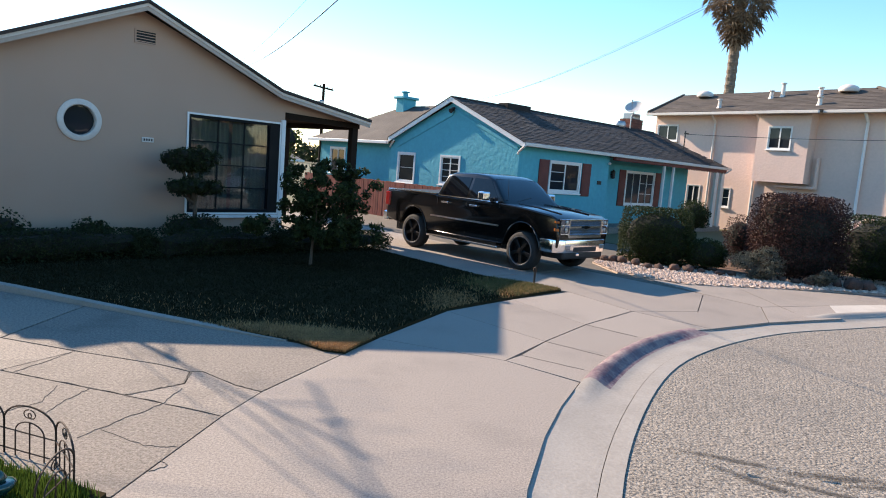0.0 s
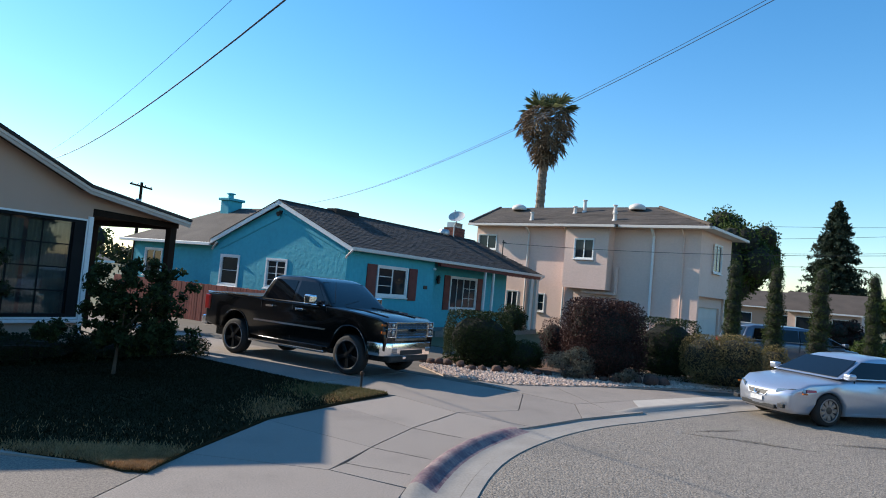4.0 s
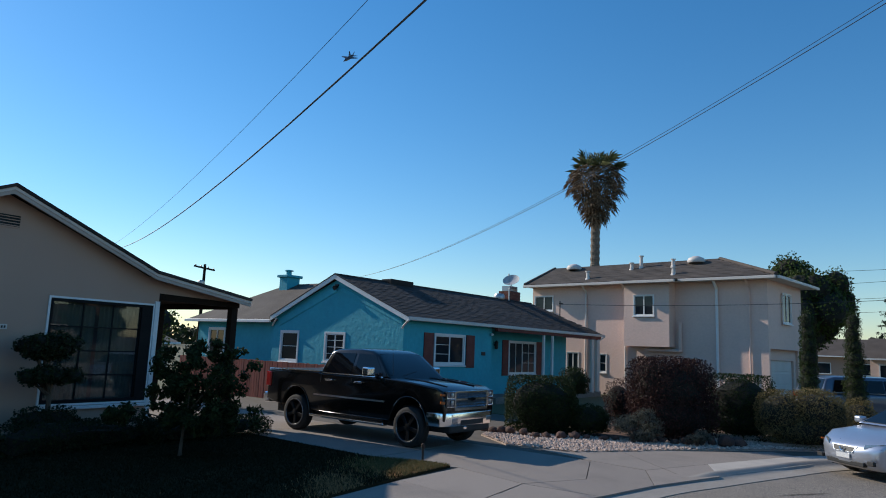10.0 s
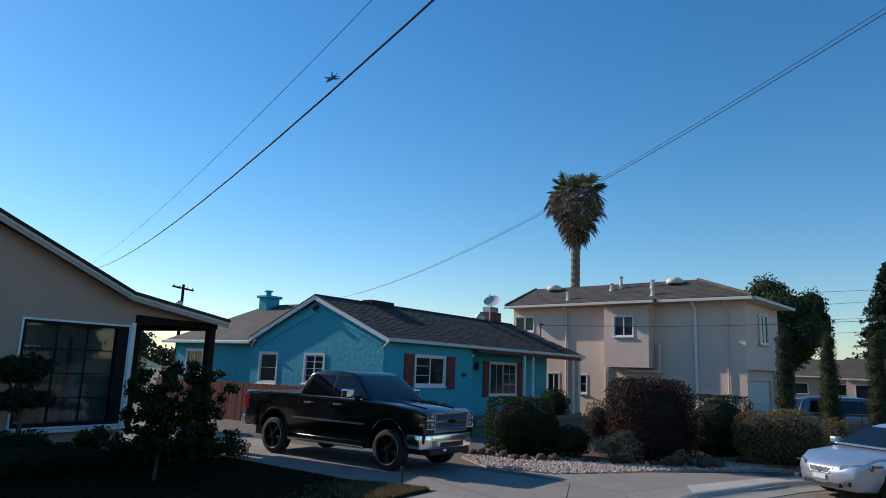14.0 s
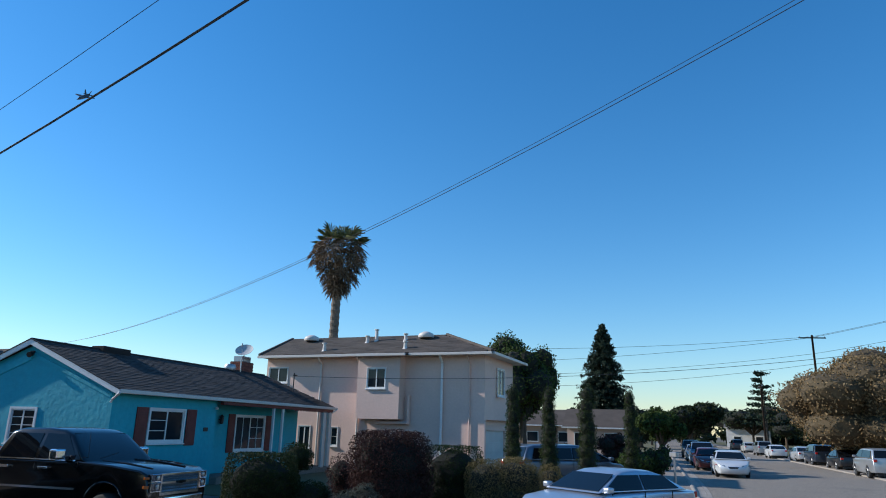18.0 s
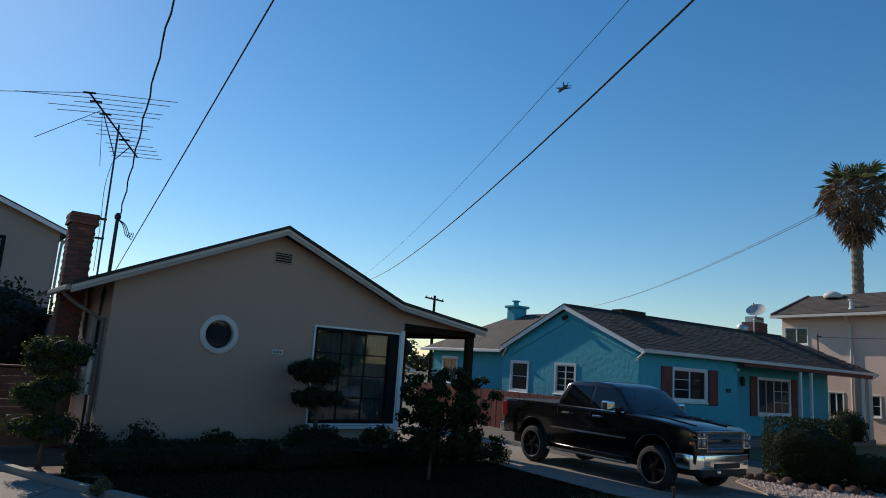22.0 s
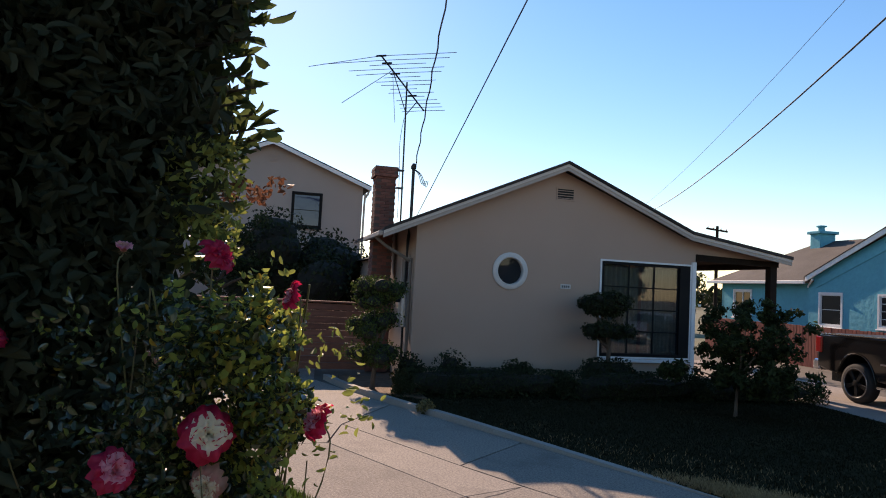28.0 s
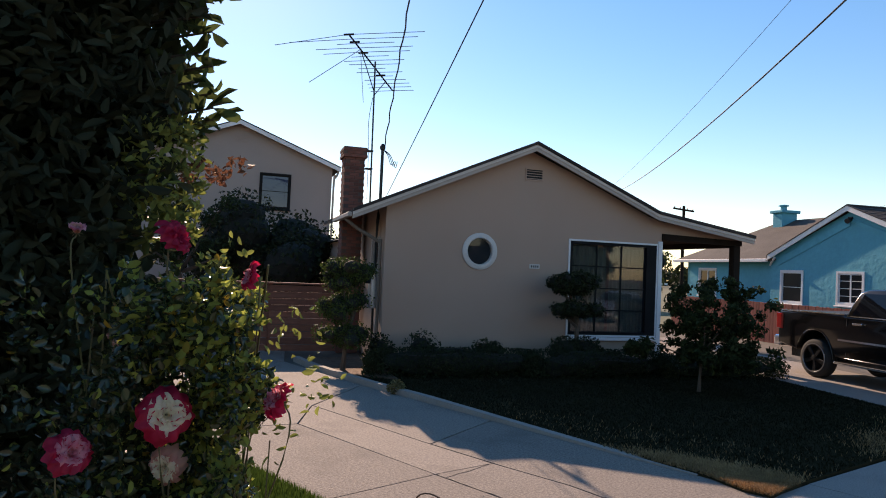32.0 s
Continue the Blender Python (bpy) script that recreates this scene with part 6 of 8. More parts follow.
def keep_in(poly, q):
    """Those plan points that lie inside the polygon."""
    p = np.array(poly, float)
    ins = np.zeros(len(q), bool)
    for (x1, y1), (x2, y2) in zip(p, np.roll(p, -1, 0)):
        ins ^= ((y1 > q[:, 1]) != (y2 > q[:, 1])) & (q[:, 0] < (x2 - x1) * (q[:, 1] - y1) / (y2 - y1 + 1e-12) + x1)
    return q[ins]


def blades(name, xy, z, h, w, mat, rng, lean=0.35):
    """Grass blades as thin triangles, in one mesh."""
    n = len(xy)
    a = rng.uniform(0, 2 * np.pi, n)
    hh = h * rng.uniform(0.55, 1.25, n)
    d = np.stack([np.cos(a), np.sin(a)], 1)
    base = np.column_stack([xy, np.full(n, z)])
    side = np.column_stack([-d[:, 1], d[:, 0], np.zeros(n)]) * w
    tip = base + np.column_stack([d * (hh * lean * rng.random(n))[:, None], hh])
    v = np.stack([base - side, base + side, tip], 1).reshape(-1, 3)
    me = bpy.data.meshes.new(name)
    me.from_pydata(v.tolist(), [], np.arange(3 * n).reshape(n, 3).tolist())
    me.materials.append(mat)
    return me


LAWN = [(-8.3, 9.75), (-5.74, 8.78), (-3.4, 8.02), (-1.62, 7.42), (-1.22, 7.13), (-0.98, 7.1), (-0.72, 7.9), (0.12, 9.8), (1.2, 11.15), (2.22, 12.3), (0.82, 13.2), (-1.9, 16.2), (-3.4, 15.2), (-8.9, 10.4)]
lw = B()
slab(lw, LAWN, -0.1, 0.02)
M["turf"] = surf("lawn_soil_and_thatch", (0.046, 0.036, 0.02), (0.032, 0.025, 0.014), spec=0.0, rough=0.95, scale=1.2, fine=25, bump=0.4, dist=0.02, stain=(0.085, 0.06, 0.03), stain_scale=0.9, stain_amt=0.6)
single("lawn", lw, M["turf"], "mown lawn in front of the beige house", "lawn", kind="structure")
single("grass", blades("grass", pts_in(LAWN, 70000, RNG), 0.02, 0.026, 0.007, M["grass_dark"], RNG, 1.6), None, "short lawn grass painted darker for the house's shade", "grass", kind="stuff")
dry = [RNG.normal((-1.1, 7.42), (0.24, 0.2), (26000, 2)), RNG.normal((-1.6, 7.75), (0.5, 0.16), (9000, 2)), RNG.normal((1.6, 12.1), (0.5, 0.45), (7000, 2)), RNG.normal((0.2, 10.4), (0.25, 0.5), (2500, 2)), RNG.normal((-2.6, 8.6), (1.3, 0.35), (600, 2))]
single("grass.001", blades("grass", keep_in(LAWN, np.concatenate(dry)), 0.02, 0.042, 0.005, M["grass_dry"], RNG, 1.3), None, "dry straw-coloured grass along the lawn edge", "grass", kind="stuff")
# paler olive blades paint the sunlit corner of the lawn
single("grass.003", blades("grass", keep_in(LAWN, np.concatenate([RNG.normal((1.55, 12.2), (0.45, 0.4), (15000, 2))])), 0.02, 0.05, 0.006, M["grass_olive"], RNG, 0.9), None, "olive tufts painted as sunlit grass at the lawn corner", "grass", kind="stuff")
OWN = [(-9.5, 6.0), (-5.4, 4.72), (-3.4, 4.2), (-1.87, 3.75), (-2.06, 1.0), (-2.21, -1.0), (-9.5, -1.0)]
ol = B()
slab(ol, OWN, -0.1, 0.03)
single("lawn.001", ol, M["turf"], "green lawn patch beside the near drive", "lawn", kind="structure")
single("grass.002", blades("grass", np.concatenate([pts_in(OWN, 30000, RNG), pts_in([(-6.5, 5.2), (-5.4, 4.74), (-3.4, 4.2), (-1.95, 3.72), (-1.97, 2.6), (-6.5, 3.2)], 60000, RNG)]), 0.03, 0.075, 0.006, M["grass"], RNG), None, "bright green uncut grass", "grass", kind="stuff")

# kerb round the lawn
ed = [Vector(p) for p in ((-10.2, 10.55), (-9.1, 9.95), (-7.4, 9.25), (-5.74, 8.7), (-3.4, 7.93), (-1.7, 7.41))]
ep = [p.to_2d() for p in spline([(p.x, p.y, 0) for p in ed], 4)]
lk = ribbon(B(), ep, offset_line(ep, 0.12), 0.085, 0.085, 0.2)
for v in lk.verts:
    if v.co.z > 0:
        v.co.z = 0.012 + 0.078 * min(1, max(0, (-1.9 - v.co.x) / 4.0))
single("lawn_kerb", lk, M["kerb"], "low concrete edging kerb along the lawn", "kerb", kind="structure")
mb_ = B()
slab(mb_, [(-9.3, 10.2), (-8.2, 9.72), (-7.2, 10.0), (-8.3, 11.0), (-9.4, 11.6), (-10.2, 11.0)], -0.1, 0.05)
single("mulch_bed", mb_, M["mulch"], "bed of reddish bark mulch at the house corner", "garden bed", kind="structure")
hb = B()
slab(hb, [(-9.0, 10.55), (-3.3, 15.3), (-2.2, 16.6), (-3.3, 17.8), (-8.45, 11.2)], -0.1, 0.03)
single("garden_bed", hb, M["mulch"], "planting bed under the house front", "garden bed", kind="structure")


def shrub(name, label, cat, m, lumps, n, size, mat, trunk=None, stems=3, r0=0.03, rng=RNG, shell=0.45, narrow=1.0, group="", core=0.72, spread=0.9, boxy=2.0, inner="inner"):
    """A shrub or tree: leaves in uneven lumps, over branches from the base."""
    t = thing(name, label, cat, m, group)
    c, d = lump_points(lumps, n, rng, shell, boxy)
    part("foliage", leaves_mesh("foliage", c, d, size, mat, rng, narrow=narrow, spread=spread), None, t)
    bm = B()
    tops = [Vector(l[:3]) + Vector((0, 0, l[5] * 0.3)) for l in lumps[:: max(1, len(lumps) // 9)]]
    if trunk:
        tube(bm, [(0, 0, -0.03), (trunk[0] * 0.4, trunk[1] * 0.6, trunk[2] * 0.5), trunk], [r0 * 1.5, r0 * 1.1, r0], 8)
        limbs(bm, trunk, tops, r0 * 0.8, rng)
    else:
        for k in range(stems):
            limbs(bm, (rng.uniform(-0.1, 0.1), rng.uniform(-0.1, 0.1), -0.03), tops[k::stems], r0, rng)
    part("branches" if not trunk else "trunk", bm, M["bark"], t)
    # solid filler core; its default near-black colour paints the shade inside the crown
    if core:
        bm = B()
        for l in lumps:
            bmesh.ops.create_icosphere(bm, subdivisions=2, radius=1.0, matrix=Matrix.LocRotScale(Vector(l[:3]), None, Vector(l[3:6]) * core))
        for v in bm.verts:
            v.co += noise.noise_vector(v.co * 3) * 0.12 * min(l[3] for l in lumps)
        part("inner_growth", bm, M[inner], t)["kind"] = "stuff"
    return t


M["inner_olive"] = surf("olive_brown_twigs", (0.10, 0.07, 0.035), (0.06, 0.042, 0.02), rough=0.95, scale=5, fine=20, bump=0.8)
# near-black fill: the shade between the leaves is put into this colour
M["inner"] = surf("painted_inner_shade", (0.018, 0.018, 0.010), (0.011, 0.011, 0.007), rough=0.95, scale=8, fine=40, bump=0.6)


def at_b(x, y, z=0.0):
    """A pose in the beige house's own frame."""
    return yaw_m(-8.5, 11.25, 47.5) @ pose(x, y, z)


# low hedge along the house front, in lengths
hl = [(1.2, -1.28, 0.25, 1.75, 0.42, 0.26), (4.2, -1.4, 0.25, 1.7, 0.42, 0.26), (7.0, -1.6, 0.2, 1.5, 0.42, 0.22)]
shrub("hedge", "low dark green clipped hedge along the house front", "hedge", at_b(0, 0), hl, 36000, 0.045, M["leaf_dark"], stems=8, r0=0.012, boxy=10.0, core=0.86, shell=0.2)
M["leaf_shrub"] = leaf("dark_glossy_shrub_leaves", (0.045, 0.062, 0.022), (0.022, 0.032, 0.012), trans=0.35, isl=0.5)


def lumps_in(n, c, r, lo, hi, rng=RNG):
    """n small uneven lumps spread through an ellipsoid."""
    out = []
    for _ in range(n):
        a, e, f = rng.uniform(0, 6.28), math.asin(rng.uniform(-1, 1)), rng.uniform(0.35, 1.0)
        k = rng.uniform(lo, hi)
        out.append((c[0] + r[0] * f * math.cos(a) * math.cos(e), c[1] + r[1] * f * math.sin(a) * math.cos(e), c[2] + r[2] * f * math.sin(e), k, k, k * 0.8))
    return out


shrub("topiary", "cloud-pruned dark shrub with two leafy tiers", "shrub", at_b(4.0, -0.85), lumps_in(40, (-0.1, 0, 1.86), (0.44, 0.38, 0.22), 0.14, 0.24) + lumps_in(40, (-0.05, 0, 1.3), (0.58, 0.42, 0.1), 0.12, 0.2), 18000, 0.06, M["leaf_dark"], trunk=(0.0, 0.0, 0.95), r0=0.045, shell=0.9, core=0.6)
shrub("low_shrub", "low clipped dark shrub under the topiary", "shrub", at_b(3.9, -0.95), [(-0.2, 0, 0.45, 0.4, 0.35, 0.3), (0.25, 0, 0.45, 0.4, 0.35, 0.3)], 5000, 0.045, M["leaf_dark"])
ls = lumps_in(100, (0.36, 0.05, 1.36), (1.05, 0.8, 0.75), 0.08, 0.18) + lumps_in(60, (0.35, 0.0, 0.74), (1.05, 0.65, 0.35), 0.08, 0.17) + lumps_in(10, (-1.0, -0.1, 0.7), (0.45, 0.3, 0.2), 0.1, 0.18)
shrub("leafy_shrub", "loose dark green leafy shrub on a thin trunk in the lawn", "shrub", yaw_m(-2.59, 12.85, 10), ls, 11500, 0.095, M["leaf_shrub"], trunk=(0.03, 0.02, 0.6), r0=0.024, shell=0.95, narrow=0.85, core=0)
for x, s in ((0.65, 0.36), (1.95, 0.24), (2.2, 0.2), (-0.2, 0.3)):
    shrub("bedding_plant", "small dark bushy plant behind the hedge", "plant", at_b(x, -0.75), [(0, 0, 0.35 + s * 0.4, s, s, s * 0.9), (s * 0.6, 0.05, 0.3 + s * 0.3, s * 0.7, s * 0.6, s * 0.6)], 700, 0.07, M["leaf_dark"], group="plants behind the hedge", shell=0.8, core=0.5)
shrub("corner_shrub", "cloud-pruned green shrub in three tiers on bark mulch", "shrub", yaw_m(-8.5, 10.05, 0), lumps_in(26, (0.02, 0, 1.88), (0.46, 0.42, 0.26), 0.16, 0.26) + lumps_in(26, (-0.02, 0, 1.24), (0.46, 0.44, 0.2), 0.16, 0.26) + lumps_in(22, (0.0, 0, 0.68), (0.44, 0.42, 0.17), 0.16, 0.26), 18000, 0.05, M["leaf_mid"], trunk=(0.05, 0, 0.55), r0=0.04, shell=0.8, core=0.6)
shrub("bedding_plant", "small pale green plant at the bed edge", "plant", yaw_m(-6.55, 9.0, 0), [(0, 0, 0.1, 0.16, 0.12, 0.12)], 260, 0.06, M["leaf_dry"], group="plants at the bed edge", core=0)
# trees behind the beige house's fence
shrub("yard_tree", "dark leafy tree behind the brown fence", "tree", yaw_m(-17.6, 16.5, 0), clump_crown((0, 0, 2.1), (3.2, 2.5, 2.4), 26, RNG, 0.34), 15000, 0.15, M["leaf_dark"], trunk=(0, 0, 1.3), r0=0.1)
shrub("yard_tree", "small twiggy tree with olive-brown leaves behind the fence", "tree", yaw_m(-17.9, 13.7, 0), lumps_in(34, (0, 0, 3.0), (1.9, 1.7, 1.5), 0.16, 0.42), 3600, 0.13, M["leaf_shrub"], trunk=(0, 0, 1.6), r0=0.08, core=0, shell=0.8)
shrub("yard_tree", "leafy tree in the yard between the two houses", "tree", yaw_m(-7.5, 24.5, 0), clump_crown((0, 0, 2.4), (1.8, 1.8, 1.2), 12, RNG, 0.4), 6000, 0.13, M["leaf_mid"], trunk=(0, 0, 1.2), r0=0.09)

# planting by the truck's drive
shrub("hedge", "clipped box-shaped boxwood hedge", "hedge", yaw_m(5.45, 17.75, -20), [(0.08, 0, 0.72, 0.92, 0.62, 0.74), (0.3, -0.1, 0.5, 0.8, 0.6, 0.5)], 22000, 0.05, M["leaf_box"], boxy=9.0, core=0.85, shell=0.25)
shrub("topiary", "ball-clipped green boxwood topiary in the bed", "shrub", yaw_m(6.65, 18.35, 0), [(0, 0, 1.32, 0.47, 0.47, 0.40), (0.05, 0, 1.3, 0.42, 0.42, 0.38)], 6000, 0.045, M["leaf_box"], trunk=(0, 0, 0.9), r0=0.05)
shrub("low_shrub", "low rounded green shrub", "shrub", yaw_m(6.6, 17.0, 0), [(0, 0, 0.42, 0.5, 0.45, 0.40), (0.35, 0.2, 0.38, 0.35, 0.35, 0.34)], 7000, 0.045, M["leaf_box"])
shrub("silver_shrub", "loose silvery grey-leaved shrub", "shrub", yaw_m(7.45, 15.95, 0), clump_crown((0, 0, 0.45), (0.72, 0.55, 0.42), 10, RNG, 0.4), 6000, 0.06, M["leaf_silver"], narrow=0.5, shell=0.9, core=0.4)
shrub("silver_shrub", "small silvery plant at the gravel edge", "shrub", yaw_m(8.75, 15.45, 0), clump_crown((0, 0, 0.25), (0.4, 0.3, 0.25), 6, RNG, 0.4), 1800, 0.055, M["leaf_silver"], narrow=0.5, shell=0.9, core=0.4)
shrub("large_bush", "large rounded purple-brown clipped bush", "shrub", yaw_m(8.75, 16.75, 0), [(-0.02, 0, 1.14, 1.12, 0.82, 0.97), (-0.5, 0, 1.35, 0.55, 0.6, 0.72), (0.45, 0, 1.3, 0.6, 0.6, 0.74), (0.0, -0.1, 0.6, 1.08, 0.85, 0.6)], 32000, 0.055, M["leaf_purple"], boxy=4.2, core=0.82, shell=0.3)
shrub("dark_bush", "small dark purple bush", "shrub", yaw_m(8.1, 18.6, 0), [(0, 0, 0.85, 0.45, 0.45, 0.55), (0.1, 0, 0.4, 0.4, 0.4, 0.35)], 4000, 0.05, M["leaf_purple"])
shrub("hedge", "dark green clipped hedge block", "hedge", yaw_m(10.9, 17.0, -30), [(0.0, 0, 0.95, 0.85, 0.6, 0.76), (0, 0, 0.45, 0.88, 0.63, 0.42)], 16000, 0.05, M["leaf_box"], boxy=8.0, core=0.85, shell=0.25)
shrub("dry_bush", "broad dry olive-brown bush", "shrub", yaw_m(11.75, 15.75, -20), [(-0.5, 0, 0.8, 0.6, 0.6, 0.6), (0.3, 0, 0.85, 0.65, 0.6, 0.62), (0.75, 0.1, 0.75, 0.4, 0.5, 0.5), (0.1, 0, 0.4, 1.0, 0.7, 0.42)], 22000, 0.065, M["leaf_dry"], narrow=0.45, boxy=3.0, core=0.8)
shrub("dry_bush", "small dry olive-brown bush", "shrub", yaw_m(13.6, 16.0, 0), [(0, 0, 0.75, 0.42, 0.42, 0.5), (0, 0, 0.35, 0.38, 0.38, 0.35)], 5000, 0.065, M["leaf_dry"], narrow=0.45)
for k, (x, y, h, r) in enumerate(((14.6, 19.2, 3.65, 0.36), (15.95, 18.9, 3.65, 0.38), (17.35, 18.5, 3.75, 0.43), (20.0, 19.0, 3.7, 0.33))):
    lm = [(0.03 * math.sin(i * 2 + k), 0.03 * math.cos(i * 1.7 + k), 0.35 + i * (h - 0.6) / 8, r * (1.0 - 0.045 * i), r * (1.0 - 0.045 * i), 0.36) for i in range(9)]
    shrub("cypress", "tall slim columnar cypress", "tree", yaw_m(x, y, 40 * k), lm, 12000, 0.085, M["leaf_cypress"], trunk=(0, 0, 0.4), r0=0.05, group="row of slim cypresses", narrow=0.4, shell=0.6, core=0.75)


# ---- near plants: rose bush, broad-leaved tree, garden fence ----
def big_leaves(name, centres, dirs, size, mat, rng, width=0.42, fold=0.12, n=3):
    """Pointed leaves with a folded midrib, each pointing along its direction."""
    k = len(centres)
    d = dirs / (np.linalg.norm(dirs, axis=1)[:, None] + 1e-9)
    r = rng.normal(0, 1, (k, 3))
    u = np.cross(d, r)
    u /= np.linalg.norm(u, axis=1)[:, None] + 1e-9
    w = np.cross(u, d)
    s = (size * rng.uniform(0.65, 1.25, k))[:, None]
    h = width * 0.5
    vs = [(0, 0, 0), (0.22, h * 0.72, fold * 0.8), (0.5, h, fold), (0.8, h * 0.72, fold * 0.7), (1.0, 0, -0.1), (0.8, -h * 0.72, fold * 0.7), (0.5, -h, fold), (0.22, -h * 0.72, fold * 0.8), (0.3, 0, 0), (0.68, 0, -0.03)]
    v = np.stack([centres + (d * a + u * b + w * c) * s for a, b, c in vs], 1).reshape(-1, 3)
    f = (np.arange(k) * 10)[:, None]
    faces = np.concatenate([f + [0, 8, 1], f + [0, 7, 8], f + [3, 9, 4], f + [5, 4, 9]]).tolist() + np.concatenate([f + [1, 8, 9, 2], f + [7, 6, 9, 8]]).tolist() + np.concatenate([f + [2, 9, 3], f + [6, 5, 9]]).tolist()
    me = bpy.data.meshes.new(name)
    me.from_pydata(v.tolist(), [], faces)
    me.materials.append(mat)
    me.shade_smooth()
    return me


R2 = np.random.default_rng(23)
M["petal_red"] = surf("crimson_petal", (0.78, 0.03, 0.095), (0.62, 0.016, 0.06), rough=0.5, scale=26, fine=60, bump=0.0, trans=0.6)
M["petal_pink"] = surf("pink_petal", (0.92, 0.50, 0.52), (0.86, 0.16, 0.25), rough=0.5, scale=26, fine=60, bump=0.0, trans=0.6)
M["petal_cream"] = surf("cream_petal", (0.93, 0.86, 0.64), (0.92, 0.78, 0.60), rough=0.5, scale=26, fine=60, bump=0.0, trans=0.6)
M["petal_peach"] = surf("peach_petal", (0.80, 0.42, 0.30), (0.75, 0.33, 0.26), rough=0.5, scale=26, fine=60, bump=0.0, trans=0.6)
M["stem"] = surf("green_stem", (0.09, 0.11, 0.03), (0.13, 0.07, 0.03), rough=0.6, scale=10, fine=50, bump=0.1)


def petal(bm, ang, tilt, r, w, curl, base, wave=0.0, edge=2):
    """A broad cupped petal with a frilled, rolled-back lip; its outer rows are of the second colour."""
    nu, nv = 8, 7
    rows = []
    for j in range(nv + 1):
        f = j / nv
        row = []
        for i in range(nu + 1):
            g = i / nu * 2 - 1
            reach = f * (1 - 0.16 * g * g * f + 0.05 * math.sin(g * 5 + wave) * f)
            half = w * (math.sin(math.pi * (0.12 + 0.5 * f)) if f < 0.8 else 0.98 - 0.9 * (f - 0.8))
            a = tilt * (0.3 + 0.7 * f) + curl * f ** 3
            cup = 0.34 * r * g * g * (1 - 0.45 * f)
            rad = base + r * reach * math.sin(a) - cup * math.cos(a * 0.6)
            h = r * reach * math.cos(a) + cup * 0.5 * math.sin(a) + 0.17 * r * math.sin(g * 6 + ang * 5 + wave) * f ** 3
            y = g * half
            row.append(bm.verts.new((rad * math.cos(ang) - y * math.sin(ang), rad * math.sin(ang) + y * math.cos(ang), h)))
        rows.append(row)
    for j in range(nv):
        for i in range(nu):
            f = bm.faces.new([rows[j][i], rows[j][i + 1], rows[j + 1][i + 1], rows[j + 1][i]])
            f.material_index = 1 if j >= nv - edge or (j >= nv - edge - 1 and i in (0, nu - 1)) else 0
            f.smooth = True
    return bm


def rose(m, size, inner, rim, label, opened=1.0, full=34):
    """A full garden rose: petals on a spiral, furled at the heart, laid open and frilled outside."""
    t = thing("rose", label, "flower", m, group="roses on the bush")
    rr = random.Random(int(size * 1e5) + full)
    for k in range(full):
        f = k / (full - 1)
        ang = 2.39996 * k + rr.uniform(-0.25, 0.25)
        tilt = (0.05 + 1.22 * f ** 1.15) * opened + rr.uniform(-0.14, 0.12)
        r = size * (0.34 + 0.30 * f) * rr.uniform(0.88, 1.12)
        w = size * (0.13 + 0.25 * f) * rr.uniform(0.9, 1.1)
        curl = (0.1 + 0.75 * f) * opened * rr.uniform(0.5, 1.2)
        edge = 0 if f < 0.62 else 1 if f < 0.78 else 2 if f < 0.9 else 4
        bm = petal(B(), ang, tilt, r, w, curl, size * 0.02 * (1 + 3 * f), rr.uniform(0, 6), edge)
        part("petal", mesh_of("petal", bm, [inner, rim]), None, t)
    part("calyx", lathe(B(), [(0.0, -size * 0.16), (size * 0.07, -size * 0.12), (size * 0.09, 0.0), (0.0, size * 0.02)], 8), M["stem"], t, smooth=True)
    for k in range(5):
        a = 1.2566 * k
        part("sepal", tb([(0.05 * size * math.cos(a), 0.05 * size * math.sin(a), -0.03 * size), (0.25 * size * math.cos(a), 0.25 * size * math.sin(a), -0.06 * size), (0.36 * size * math.cos(a), 0.36 * size * math.sin(a), -0.16 * size)], [0.03 * size, 0.02 * size, 0.003 * size], 4), M["stem"], t)
    return t


EYE = Vector((-0.55, 0.039, 2.005))


def from_eye(yaw, tan, d):
    """A point d metres off in plan from the path's end, at a bearing and a rise."""
    a = radians(yaw)
    return Vector((EYE.x - math.sin(a) * d, EYE.y + math.cos(a) * d, EYE.z + tan * d))


ROSES = [  # bearing, rise, distance, size, colours, opening, label, tilt, turn
    (52.4, -0.222, 1.42, 0.150, "petal_cream", "petal_red", 1.0, "large open cream rose with crimson edges", 74, 10),
    (43.15, -0.206, 1.45, 0.125, "petal_pink", "petal_red", 0.85, "open crimson and pink rose bloom", 58, -65),
    (59.2, -0.268, 1.40, 0.125, "petal_pink", "petal_red", 0.9, "open crimson and pink rose bloom", 66, 25),
    (52.6, 0.028, 1.50, 0.125, "petal_red", "petal_red", 0.85, "deep crimson rose leaning to one side", 62, 55),
    (45.8, -0.022, 1.55, 0.095, "petal_pink", "petal_red", 0.7, "pink half-open rose on a stem", 75, -70),
    (59.5, 0.031, 1.6, 0.065, "petal_peach", "petal_pink", 0.45, "small peach rosebud above the leaves", 25, 0),
    (52.0, -0.292, 1.46, 0.11, "petal_cream", "petal_peach", 1.0, "fading cream rose hanging down", 108, -30),
    (67.5, -0.09, 1.9, 0.09, "petal_red", "petal_red", 0.8, "shaded crimson rose deep in the bush", 60, 0),
]
BLOOMS = [from_eye(y, t, d - 0.03) for y, t, d, *_ in ROSES] + [from_eye(y, t, d - 0.1) for y, t, d, *_ in ROSES]
stems_bm = B()
base = Vector((-2.15, 1.45, 0.03))
bush = thing("rose_bush", "tall rose bush with green and yellowing leaves beside the drive", "rose bush")
